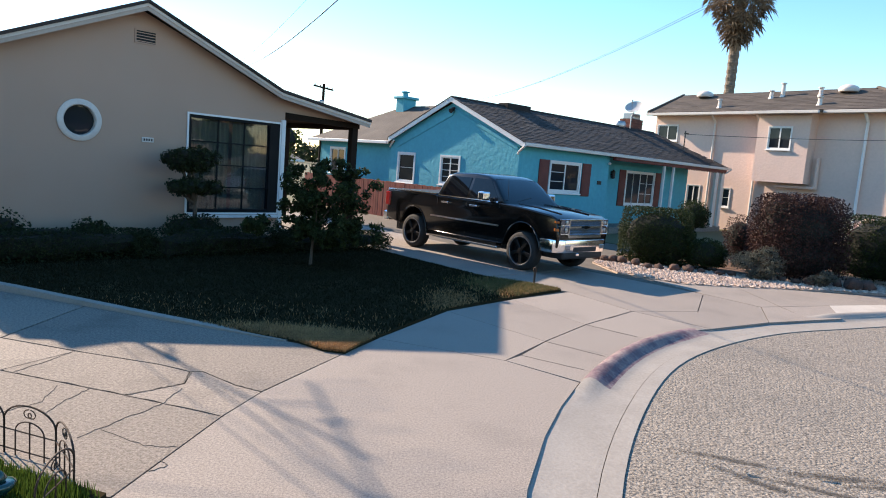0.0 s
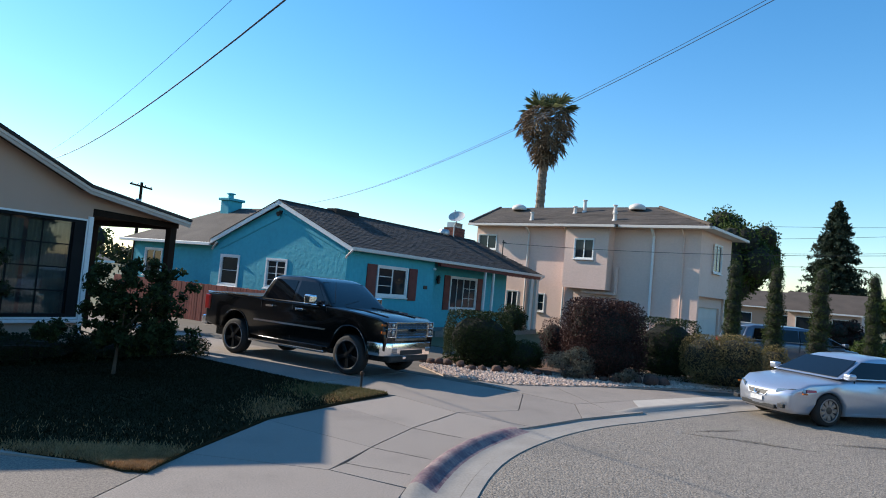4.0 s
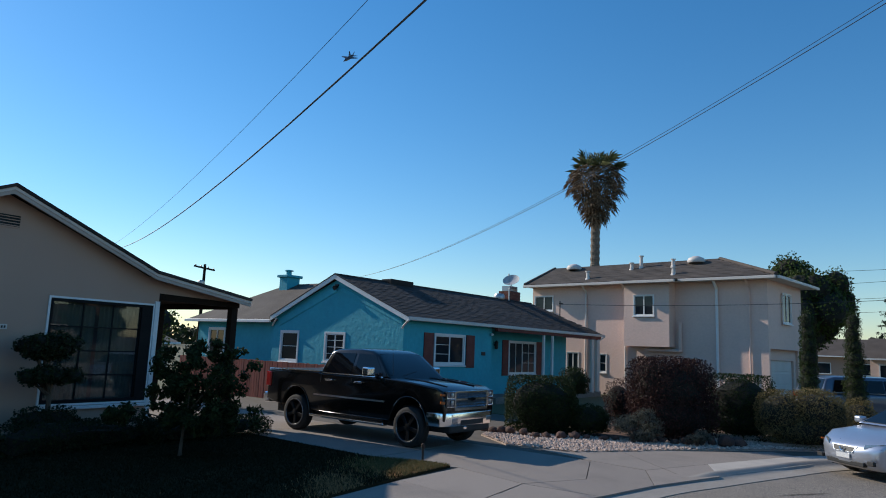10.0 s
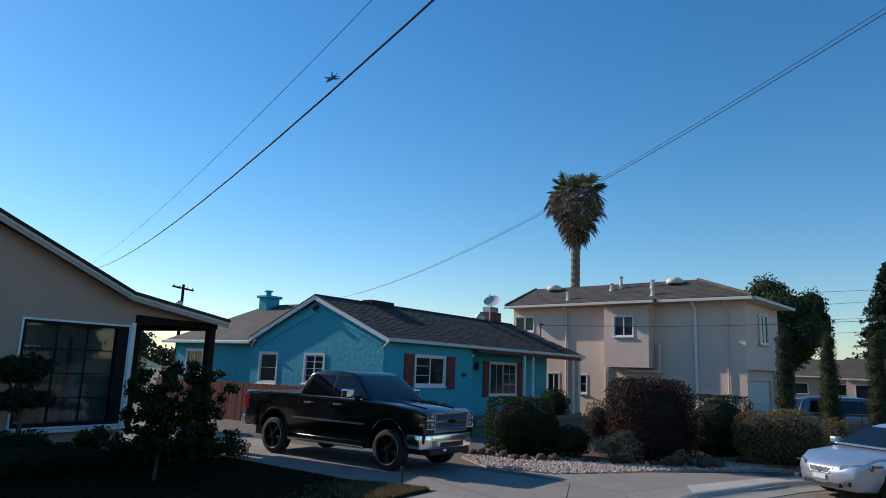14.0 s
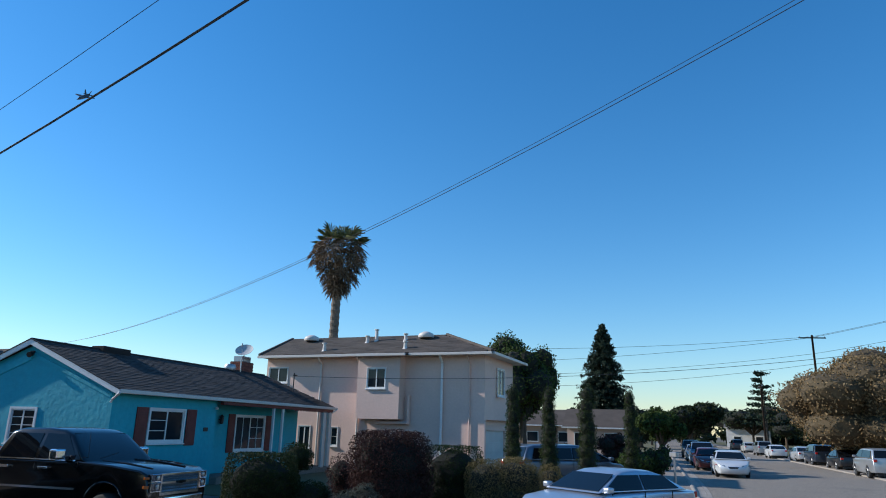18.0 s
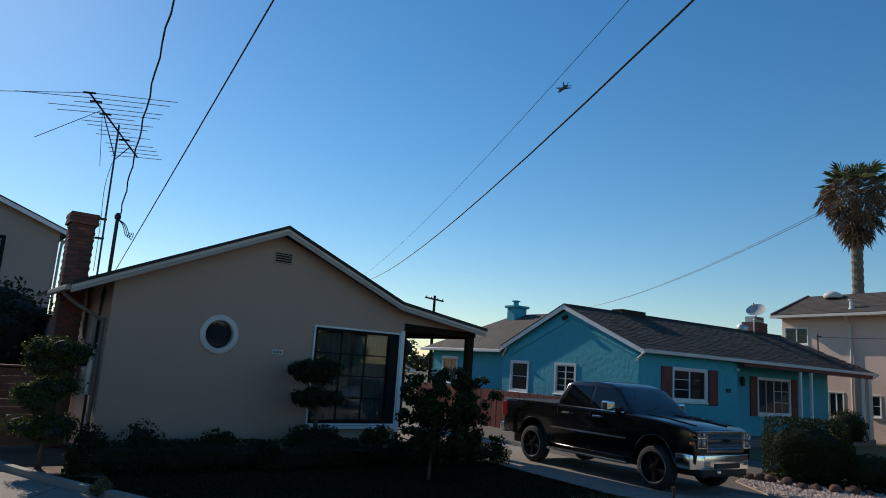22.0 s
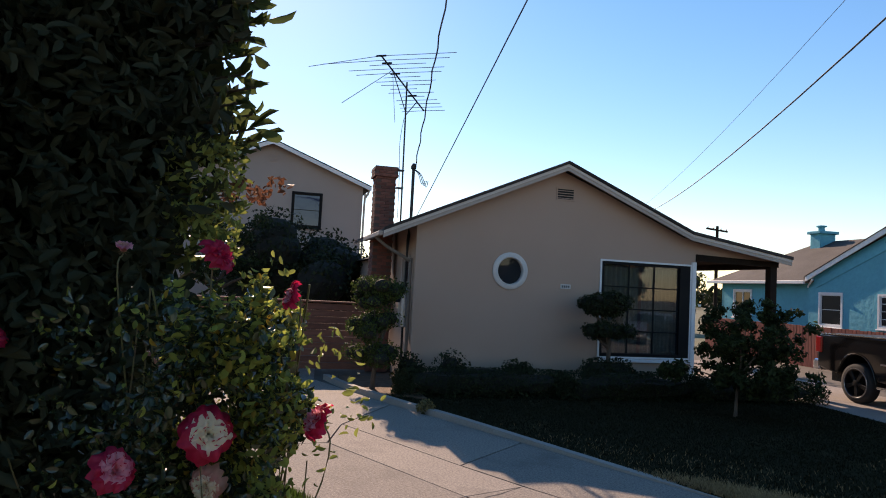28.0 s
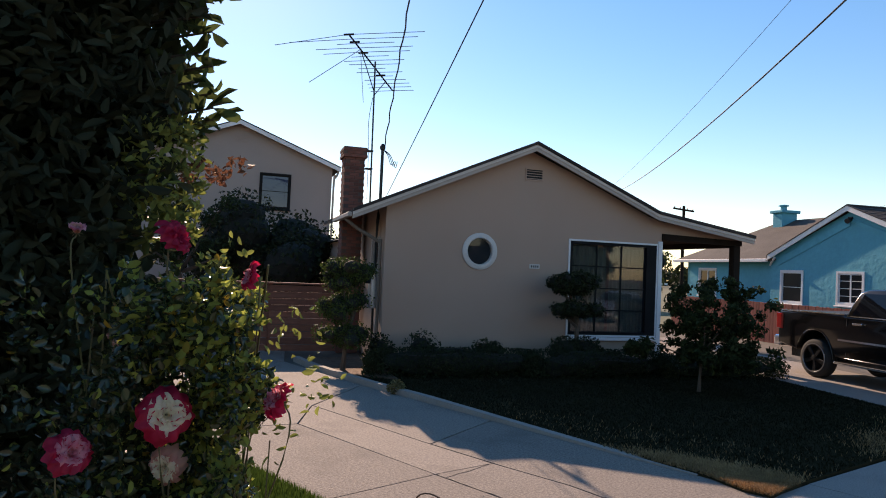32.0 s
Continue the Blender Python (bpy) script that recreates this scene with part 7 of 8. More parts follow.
for yaw, tan, d, size, a, b, op, lab, tip, spin in ROSES:
    p = from_eye(yaw, tan, d)
    toward = Matrix.Rotation(radians(spin), 2) @ (EYE - p).to_2d().normalized()
    ax = Vector((-toward.y, toward.x, 0))
    m = Matrix.Translation(p) @ Matrix.Rotation(radians(tip), 4, ax)
    rose(m, size * 0.56, M[a], M[b], lab, op)
    q = m @ Vector((0, 0, -size * 0.08))
    mid = base.lerp(q, 0.6) + Vector((R2.uniform(-0.08, 0.08), R2.uniform(-0.08, 0.08), -0.06))
    tube(stems_bm, spline([base, mid, q - Vector((0, 0, 0.12)), q], 5), [0.0026 - 0.00006 * k for k in range(16)], 5)
for k in range(26):
    yaw, tan, d = R2.uniform(42, 60), R2.uniform(-0.3, 0.0), R2.uniform(1.45, 2.0)
    q = from_eye(yaw, tan, d)
    tube(stems_bm, spline([base + Vector((R2.uniform(-0.1, 0.1), R2.uniform(-0.1, 0.1), 0)), base.lerp(q, 0.6) + Vector((R2.uniform(-0.1, 0.1), R2.uniform(-0.1, 0.1), 0)), q], 4), 0.0026, 4)
part("cane", stems_bm, M["stem"], bush)["kind"] = "stuff"


def bush_cloud(n, yaw0, yaw1, t0, t1, d0, d1, dens, clear=()):
    """Leaf centres in a range of bearings, rises and distances, thinned by a test."""
    out = []
    while len(out) < n:
        y, t, d = R2.uniform(yaw0, yaw1), R2.uniform(t0, t1), R2.uniform(d0, d1)
        q = from_eye(y, t, d)
        if R2.random() < dens(y, t) and all((q - r).length > 0.085 for r in clear):
            out.append(q)
    return np.array([tuple(p) for p in out])


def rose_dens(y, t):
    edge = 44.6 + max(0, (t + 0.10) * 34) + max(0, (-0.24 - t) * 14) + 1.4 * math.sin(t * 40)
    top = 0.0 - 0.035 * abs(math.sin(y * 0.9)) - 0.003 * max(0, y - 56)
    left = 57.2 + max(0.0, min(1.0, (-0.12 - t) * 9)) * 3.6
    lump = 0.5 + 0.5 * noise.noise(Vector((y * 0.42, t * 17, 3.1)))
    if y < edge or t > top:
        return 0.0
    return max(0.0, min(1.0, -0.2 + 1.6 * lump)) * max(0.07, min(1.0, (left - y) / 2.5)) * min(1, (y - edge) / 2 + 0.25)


# sets the bright leaf copy on the sunward side and top, as painted light
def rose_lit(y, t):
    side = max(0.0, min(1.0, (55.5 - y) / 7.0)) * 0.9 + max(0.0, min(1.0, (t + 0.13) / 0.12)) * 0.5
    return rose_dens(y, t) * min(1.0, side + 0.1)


for mat, n, lab, dens in (("rose_dark", 14000, "glossy rose leaves painted darker as if shaded", rose_dens), ("leaf_rose", 5600, "rose leaves painted brighter as if backlit", rose_lit), ("leaf_yellow", 950, "yellow and rusty leaves", rose_lit)):
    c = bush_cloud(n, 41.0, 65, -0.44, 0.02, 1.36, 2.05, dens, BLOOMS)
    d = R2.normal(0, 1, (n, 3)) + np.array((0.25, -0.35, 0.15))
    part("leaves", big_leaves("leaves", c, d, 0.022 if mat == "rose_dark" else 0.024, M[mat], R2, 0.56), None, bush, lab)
# leafy shoots that stand out of the bush
sc, sd = [], []
for yaw, tan, d, n in ((40.4, -0.165, 1.5, 16), (41.2, -0.185, 1.48, 12), (43.2, -0.085, 1.55, 16), (44.4, -0.10, 1.5, 12), (42.8, -0.25, 1.45, 12), (47.6, 0.0, 1.6, 14), (50.0, 0.002, 1.6, 12), (46.0, -0.3, 1.42, 20), (48.8, 0.012, 1.65, 8)):
    q = np.array(from_eye(yaw, tan, d))
    sc.append(q + R2.normal(0, 0.028, (n, 3)))
    sd.append(R2.normal(0, 0.8, (n, 3)) + np.array((0.5, 0.2, -0.2)))
part("shoot_leaves", big_leaves("leaves", np.concatenate(sc), np.concatenate(sd), 0.024, M["leaf_yellow_green"], R2, 0.5), None, bush, "yellow-green leaves of the young shoots")

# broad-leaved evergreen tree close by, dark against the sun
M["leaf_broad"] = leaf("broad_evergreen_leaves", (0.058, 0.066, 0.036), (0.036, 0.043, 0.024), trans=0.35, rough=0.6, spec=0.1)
tree = thing("broadleaf_tree", "dense dark broad-leaved evergreen tree close to the drive", "tree", yaw_m(-3.05, 1.3, 0))
OFF = np.array((-3.05, 1.3, 0))


def tree_edge(t):
    lim = 51.4 if t > 0.335 else 54.0 if t > 0.285 else 52.4 if t > 0.16 else 54.6
    return lim + 0.9 * math.sin(t * 43) + 0.6 * math.sin(t * 97 + 1) + max(0, -t * 10)


def tree_dens(y, t):
    lump = 0.5 + 0.5 * noise.noise(Vector((y * 0.3, t * 9, 7.7)))
    e = tree_edge(t)
    if y < e:
        return 0.05 if y > e - 2.5 and -0.02 < t < 0.24 and lump > 0.5 else 0.0
    return min(1.0, (y - e) / 2.0 + 0.2) * min(1, 0.35 + lump)


c = bush_cloud(15000, 47, 84, -0.62, 0.72, 1.9, 2.7, tree_dens)
d = R2.normal(0, 0.8, (len(c), 3)) + np.array((0.6, -0.1, -0.1))
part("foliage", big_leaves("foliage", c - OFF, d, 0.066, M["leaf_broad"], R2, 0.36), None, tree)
# filler leaves in a darker green, which paints the shade inside the tree
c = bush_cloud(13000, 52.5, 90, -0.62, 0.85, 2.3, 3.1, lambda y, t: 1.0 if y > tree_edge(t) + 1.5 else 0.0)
part("foliage", big_leaves("foliage", c - OFF, R2.normal(0, 1, (len(c), 3)), 0.16, M["leaf_dark"], R2, 0.6), None, tree, "larger inner leaves painted darker as shade")
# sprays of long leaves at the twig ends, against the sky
# paler copy of the evergreen leaf; the backlight is put into its colour
M["leaf_spray"] = leaf("backlight_painted_leaves", (0.11, 0.14, 0.045), (0.06, 0.08, 0.028), trans=0.4, rough=0.4)
M["leaf_rust"] = leaf("reddish_leaves", (0.24, 0.085, 0.05), (0.12, 0.06, 0.035), trans=0.4)
sc, sd, twigs = [], [], B()
for yaw, tan in ((49.8, 0.385), (50.9, 0.355), (50.4, 0.332), (51.2, 0.30), (50.2, 0.283), (51.2, 0.258), (50.2, 0.242), (50.0, 0.222), (49.9, 0.205), (50.7, 0.19), (51.6, 0.176), (52.6, 0.13), (51.8, 0.10), (53.4, 0.07), (52.8, 0.045), (50.6, 0.41), (51.4, 0.43)):
    tip = from_eye(yaw, tan, R2.uniform(2.0, 2.3))
    back = from_eye(yaw + 5, tan - 0.03, 2.45)
    ax = (tip - back).normalized()
    tube(twigs, [np.array(back) - OFF, np.array(tip) - OFF], [0.008, 0.003], 5)
    for k in range(9):
        f = k / 8
        q = np.array(back.lerp(tip, 0.55 + 0.45 * f))
        v = np.array(ax) * (0.5 + 0.8 * f) + R2.normal(0, 0.55, 3) + np.array((0, 0, 0.05))
        sc.append(q)
        sd.append(v)
part("leaf_sprays", big_leaves("leaf_sprays", np.array(sc) - OFF, np.array(sd), 0.088, M["leaf_spray"], R2, 0.32), None, tree, "sprays of long leaves at the twig ends, painted paler as backlit")
part("twigs", twigs, M["bark"], tree)["kind"] = "stuff"
# bright leaf colour here paints the sun on the tree's edge
side_c = bush_cloud(650, 50.6, 57.5, 0.03, 0.2, 1.95, 2.3, lambda y, t: 0.75 * (0.5 + 0.5 * noise.noise(Vector((y * 1.1, t * 30, 2.0)))) * min(1.0, max(0.0, (57.8 - y) / 5)))
part("side_growth", big_leaves("side_growth", side_c - OFF, R2.normal(0, 0.8, (len(side_c), 3)) + np.array((0.4, 0.1, 0.1)), 0.03, M["leaf_yellow_green"], R2, 0.46), None, tree, "small yellow-green leaves painted bright as if sunlit")["kind"] = "stuff"
rust_c = bush_cloud(130, 47.0, 52.0, 0.112, 0.15, 2.0, 2.3, lambda y, t: 1.0 if abs(t - 0.13 - 0.004 * (50 - y) + 0.012 * math.sin(y * 2.2)) < 0.011 else 0.0)
part("rusty_spray", big_leaves("rusty_spray", rust_c - OFF, R2.normal(0, 0.9, (len(rust_c), 3)), 0.024, M["leaf_rust"], R2, 0.5), None, tree, "thin spray of reddish leaves")["kind"] = "stuff"
tb_ = B()
tube(tb_, [(0, 0, -0.02), (0.05, 0.03, 0.6), (0.0, 0.1, 1.2)], [0.11, 0.09, 0.08], 10)
limbs(tb_, (0, 0.1, 1.2), [(-0.25, 0.5, 2.6), (0.1, -0.2, 3.2), (-0.5, 0.4, 3.0), (-0.3, -0.6, 2.6), (0.1, -0.3, 1.9)], 0.06, R2)
part("trunk", tb_, M["bark"], tree)

# low iron border fence in the grass
bfence = thing("border_fence", "low black wrought-iron border fence with hoops and scrolls", "garden fence")


def hoop_panel(p0, p1):
    p0, p1 = Vector((*p0, 0.0)), Vector((*p1, 0.0))
    ax = (p1 - p0)
    w = ax.length
    ax.normalize()
    z = Vector((0, 0, 1))
    P = lambda u, h: p0 + ax * (u * w) + z * (h * 0.78)
    hp = part("panel", tb([P(0.0, 0.0), P(0.0, 0.30)] + [P(0.5 - 0.5 * math.cos(math.pi * k / 12), 0.30 + 0.16 * math.sin(math.pi * k / 12)) for k in range(1, 12)] + [P(1.0, 0.30), P(1.0, 0.0)], 0.0065, 6), M["iron"], bfence)
    part("hoop", tb([P(0.22, 0.0)] + [P(0.5 - 0.28 * math.cos(math.pi * k / 10), 0.22 + 0.10 * math.sin(math.pi * k / 10)) for k in range(11)] + [P(0.78, 0.0)], 0.005, 5), M["iron"], hp)
    for h in (0.05, 0.22):
        part("rail", tb([P(0, h), P(1, h)], 0.005, 5), M["iron"], hp)
    part("bar", tb([P(0.5, 0.0), P(0.5, 0.32)], 0.005, 5), M["iron"], hp)
    for s in (-1, 1):
        part("scroll", tb([P(0.5 + s * (0.02 + 0.11 * math.sin(a) * (1 - a / 9)), 0.385 + 0.045 * math.cos(a) * (1 - a / 9)) for a in [k * 0.5 for k in range(14)]], 0.0045, 4), M["iron"], hp)


hoop_panel((-3.22, 4.36), (-2.80, 4.22))
hoop_panel((-2.80, 4.22), (-2.37, 4.08))
hoop_panel((-2.37, 4.08), (-2.06, 3.74))
hoop_panel((-2.06, 3.74), (-2.02, 3.30))
orn = thing("garden_ornament", "small dark green glazed garden ornament in the grass", "ornament", yaw_m(-2.38, 3.55, 0, 0.03))
M["glaze"] = surf("dark_green_glaze", (0.01, 0.07, 0.06), (0.006, 0.04, 0.035), rough=0.2, bump=0.0, coat=0.6)
part("bowl", lathe(B(), [(0.03, 0.0), (0.05, 0.02), (0.035, 0.05), (0.08, 0.09), (0.085, 0.12), (0.06, 0.13), (0.0, 0.12)], 14), M["glaze"], orn, smooth=True)
part("finial", lathe(B(), [(0.03, 0.12), (0.04, 0.15), (0.02, 0.18), (0.0, 0.2)], 10), M["glaze"], orn, smooth=True)
# stake light in the lawn edge
st = thing("garden_stake", "short weathered post at the lawn edge", "stake", yaw_m(1.78, 12.83, 0))
part("stem", tb([(0, 0, -0.02), (0, 0, 0.26)], 0.022, 8), M["metal_dark"], st)
part("cap", lathe(B(), [(0.03, 0.24), (0.036, 0.27), (0.036, 0.31), (0.0, 0.33)], 10), M["iron"], st)


# ---- gravel bed, stones and edging ----
R4 = np.random.default_rng(41)
M["gravel"] = surf("pale_gravel", (0.58, 0.44, 0.36), (0.36, 0.27, 0.22), rough=0.9, scale=5, fine=45, bump=1.0, dist=0.03)
M["pebble"] = surf("pale_pink_pebble", (0.60, 0.44, 0.345), (0.42, 0.30, 0.235), rough=0.85, scale=8, fine=40, bump=0.3, island=0.35)
M["rock"] = surf("reddish_rock", (0.12, 0.06, 0.042), (0.06, 0.036, 0.028), rough=0.95, scale=5, fine=30, bump=0.9, dist=0.02, rand=0.25)
GRAV = [(3.75, 16.9), (4.0, 15.2), (5.2, 14.3), (6.1, 14.42), (8.6, 15.0), (11.0, 15.2), (13.3, 15.0), (13.6, 17.4), (11.6, 18.4), (9.6, 16.9), (7.4, 16.6), (5.4, 16.9), (4.5, 17.6)]
gb = B()
slab(gb, GRAV, -0.1, 0.012)
single("gravel_bed", gb, M["gravel"], "bed of pale pinkish gravel beside the drive", "gravel bed", kind="structure")
n = 8000
xy = pts_in(GRAV, n, R4)
sz = R4.uniform(0.018, 0.05, n)
oct_v = np.array([(1, 0, 0), (0, 1, 0), (-1, 0, 0), (0, -1, 0), (0, 0, 0.7), (0, 0, -0.5)])
oct_f = np.array([(0, 1, 4), (1, 2, 4), (2, 3, 4), (3, 0, 4), (1, 0, 5), (2, 1, 5), (3, 2, 5), (0, 3, 5)])
vv = oct_v[None] * sz[:, None, None] * (1 + R4.uniform(-0.35, 0.35, (n, 6, 1))) + np.column_stack([xy, 0.012 + sz * 0.4])[:, None]
ff = (oct_f[None] + 6 * np.arange(n)[:, None, None]).reshape(-1, 3)
pm = bpy.data.meshes.new("pebbles")
pm.from_pydata(vv.reshape(-1, 3).tolist(), [], ff.tolist())
pm.materials.append(M["pebble"])
single("pebbles", pm, None, "loose pale pink and grey pebbles", "gravel", kind="stuff")
sb = B()
slab(sb, [(4.5, 17.4), (5.4, 16.5), (7.4, 16.2), (9.6, 16.6), (11.6, 18.0), (13.3, 15.0), (14.5, 15.3), (15.0, 20.0), (8, 22), (5, 19)], -0.1, 0.03)
single("garden_bed.001", sb, M["mulch"], "dark planting bed round the shrubs", "garden bed", kind="structure")


def stone(x, y, r, h, seed):
    bm = B()
    bmesh.ops.create_icosphere(bm, subdivisions=2, radius=1.0)
    for v in bm.verts:
        d = noise.noise(v.co * 1.3 + Vector((seed * 7.1, 0, 0))) * 0.35 + noise.noise(v.co * 3.1 + Vector((0, seed * 3.3, 0))) * 0.12
        v.co = v.co * (1 + d)
        v.co.x *= r
        v.co.y *= r * 0.85
        v.co.z = max(-0.3, v.co.z) * h
    single("edging_stone", bm, M["rock"], "rough reddish edging stone", "stone", pose(x, y, 0.05 + h * 0.2, 0, 0, seed * 70), group="stones edging the bed", smooth=50)


line = spline([(3.95, 17.35, 0), (4.55, 17.0, 0), (5.3, 16.45, 0), (6.3, 16.3, 0), (7.4, 16.05, 0), (8.3, 15.75, 0), (9.2, 15.6, 0)], 3)
for i, p in enumerate(line):
    stone(p.x + R4.uniform(-0.06, 0.06), p.y + R4.uniform(-0.06, 0.06), R4.uniform(0.09, 0.16), R4.uniform(0.07, 0.15), i + 1)
stone(9.5, 15.45, 0.2, 0.2, 31)
stone(9.9, 15.6, 0.24, 0.18, 32)
for i, (a, b) in enumerate((((9.9, 16.9), (13.2, 15.6)), ((10.6, 15.75), (13.0, 15.05)))):
    a, b = Vector(a), Vector(b)
    ln = [a, a.lerp(b, 0.5), b]
    single("edging_kerb", ribbon(B(), ln, offset_line(ln, 0.3 - 0.14 * i), 0.16 - 0.06 * i, 0.16 - 0.06 * i, 0.25), M["kerb"], "low pale concrete edging strip", "kerb", kind="structure")


# ---- parked cars, far houses, trees, poles and wires ----
build_sedan(yaw_m(13.64, 12.34, 183.5, ROAD_Z + 0.01), M["silver"], "silver four-door sedan parked at the kerb, front wheels at the gutter")


def car_paint(name, c, metal=0.4):
    M[name] = paint(name, c, metal, 0.3)
    return M[name]


CARS = [  # x, y, heading, colour, metal, suv, label
    (36.6, 27.6, 222.7, (0.62, 0.63, 0.64), 0.2, 0, "white sedan facing up the street"),
    (41.5, 33.0, 222.7, (0.15, 0.03, 0.03), 0.3, 0, "dark red sedan parked behind the white one"),
    (46.5, 37.6, 222.7, (0.25, 0.33, 0.42), 0.5, 1, "pale blue-grey van parked at the kerb"),
    (53.0, 43.6, 222.7, (0.40, 0.41, 0.42), 0.6, 0, "silver car parked far along the kerb"),
    (60.0, 50.0, 222.7, (0.06, 0.06, 0.07), 0.3, 1, "dark car parked far along the kerb"),
    (44.5, 22.7, 42.7, (0.45, 0.46, 0.47), 0.6, 1, "silver sport utility car seen from behind"),
    (52.2, 29.1, 42.7, (0.015, 0.015, 0.018), 0.3, 0, "black sedan parked by the far kerb"),
    (57.6, 34.3, 42.7, (0.02, 0.03, 0.05), 0.3, 1, "dark blue van parked by the far kerb"),
    (63.1, 39.3, 42.7, (0.50, 0.50, 0.51), 0.4, 0, "silver sedan parked by the far kerb"),
    (70.0, 46.8, 42.7, (0.65, 0.65, 0.65), 0.2, 0, "white car parked by the far kerb"),
    (78.0, 54.0, 42.7, (0.30, 0.31, 0.32), 0.5, 1, "grey car parked by the far kerb"),
    (88.0, 63.2, 42.7, (0.55, 0.53, 0.50), 0.3, 0, "pale car parked far down the street"),
    (99.0, 73.4, 42.7, (0.05, 0.05, 0.06), 0.3, 1, "dark car parked far down the street"),
]
for i, (x, y, a, c, mt, suv, lab) in enumerate(CARS):
    build_sedan(yaw_m(x, y, a, ROAD_Z + 0.005), car_paint("car_paint_%d" % i, c, mt), lab, L=4.7 if not suv else 4.75, H=1.45 if not suv else 1.75, R=0.33 if not suv else 0.36, detail=False, suv=suv, name="parked_car")
build_sedan(yaw_m(16.9, 20.9, -6.0, 0.05), car_paint("bluish_silver", (0.13, 0.155, 0.20), 0.5), "bluish silver minivan parked behind the cypresses", L=5.0, H=1.68, R=0.34, detail=True, suv=1, screen=-0.05, name="minivan")
build_sedan(yaw_m(53.5, 53.2, 182.0, 0.0), car_paint("white_work", (0.6, 0.58, 0.55), 0.1), "white pickup parked in a far drive", L=5.2, H=1.7, R=0.36, detail=False, suv=0, name="far_pickup")

# right side of the street: kerb, walk and verge
rk = [Vector(p) for p in ((30.0, -60), (30.0, 9.0), (35.5, 15.3), (207.0, 173.5))]
single("kerb.003", ribbon(B(), offset_line(rk, -0.02), offset_line(rk, -0.2), 0.02, 0.02, 0.3), M["kerb"], "far kerb of the street", "kerb", kind="structure")
single("pavement.001", ribbon(B(), offset_line(rk, -0.2), offset_line(rk, -2.4), 0.015, 0.02, 0.3), M["concrete"], "far pavement of the street", "pavement", kind="structure")
M["verge"] = surf("dry_verge", (0.14, 0.12, 0.05), (0.08, 0.08, 0.035), rough=0.95, scale=0.3, fine=8, bump=0.6)
single("verge", ribbon(B(), offset_line(rk, -2.4), offset_line(rk, -60), 0.0, 0.3, 0.3), M["verge"], "dry grass yards across the street", "ground", kind="structure")
lg = B()
slab(lg, [(17.0, 15.3), (18.7, 16.4), (20.2, 18.3), (57.0, 52.1), (189, 174), (120, 240), (-60, 240), (-60, 25), (-12, 30), (2, 27), (9.3, 17.6), (13.2, 14.95)], -0.14, 0.0)
single("yards", lg, M["verge"], "dry yards and soil round the houses", "ground", kind="structure")
dv = B()
slab(dv, [(13.8, 15.0), (16.6, 15.3), (24.0, 22.5), (20.5, 26.0)], -0.1, 0.02)
single("driveway", dv, M["concrete"], "concrete drive of the pink house", "driveway", kind="structure")


def far_house(x, y, a, w, d, h, rise, wall, roof, label, gable=True, porch=0.5):
    t = thing("house", label, "house", yaw_m(x, y, a))
    part("wall", bx(-w / 2, w / 2, 0, d, 0, h), wall, t)
    if gable:
        part("gable_wall", prism(B(), [(-w / 2, 0.02, h), (-w / 2, d - 0.02, h), (-w / 2, d / 2, h + rise - 0.05)], (w, 0, 0)), wall, t)
        for s in (0, 1):
            y0 = -porch if s == 0 else d + 0.5
            part("roof_slope", prism(B(), [(-w / 2 - 0.4, y0, h - 0.1 - 0.2 * (porch > 1 and s == 0)), (w / 2 + 0.4, y0, h - 0.1 - 0.2 * (porch > 1 and s == 0)), (w / 2 + 0.4, d / 2, h + rise), (-w / 2 - 0.4, d / 2, h + rise)], (0, 0, -0.1)), roof, t)
        part("gutter", bx(-w / 2 - 0.4, w / 2 + 0.4, -porch - 0.12, -porch, h - 0.2 - 0.2 * (porch > 1), h - 0.08 - 0.2 * (porch > 1)), M["white"], t)
    if porch > 1:
        for px in (-w / 2, 0, w / 2):
            part("porch_post", bx(px - 0.06, px + 0.06, -porch + 0.1, -porch + 0.22, 0, h - 0.25), M["white"], t)
    for k in range(max(2, int(w / 3.5))):
        cx = -w / 2 + w * (k + 0.5) / max(2, int(w / 3.5))
        wd = part("window", wall_grid(B(), [cx - 0.7, cx + 0.7], [1.0, 2.2], [(cx - 0.62, cx + 0.62, 1.08, 2.12)], -0.04, 0.0), M["white"], t)
        part("pane", bx(cx - 0.62, cx + 0.62, -0.012, -0.004, 1.08, 2.12), M["glass"], wd)
    return t


far_house(20.9, 37.4, -48, 5.4, 7, 2.95, 1.6, M["mauve"], M["shingle_grey"], "low grey-roofed house with a deep porch behind the cypresses", porch=2.4)
far_house(41.0, 43.5, -48, 5, 6, 2.7, 1.5, M["pink"], M["shingle_brown"], "pale gabled house further along the street")
far_house(53.0, 62.0, -48, 11, 8, 3.0, 1.8, M["beige"], M["shingle_brown"], "beige house with a brown roof far along the street")
far_house(122.0, 88.0, -54, 8, 7, 4.0, 1.5, M["white"], M["shingle_grey"], "white house far down the street")
far_house(-13.0, 40.0, 44, 8, 7, 1.9, 0.9, M["mauve"], M["shingle_grey"], "pale low-roofed house behind the teal one")
far_house(-26, 45, 44, 12, 8, 3.0, 1.6, M["beige"], M["shingle_brown"], "house far behind the drive")

# unseen houses, added only for what glass and car paint reflect
far_house(-6.0, -14.0, 176, 14, 8, 2.9, 1.8, M["beige"], M["shingle_brown"], "unseen low beige house added for reflections")
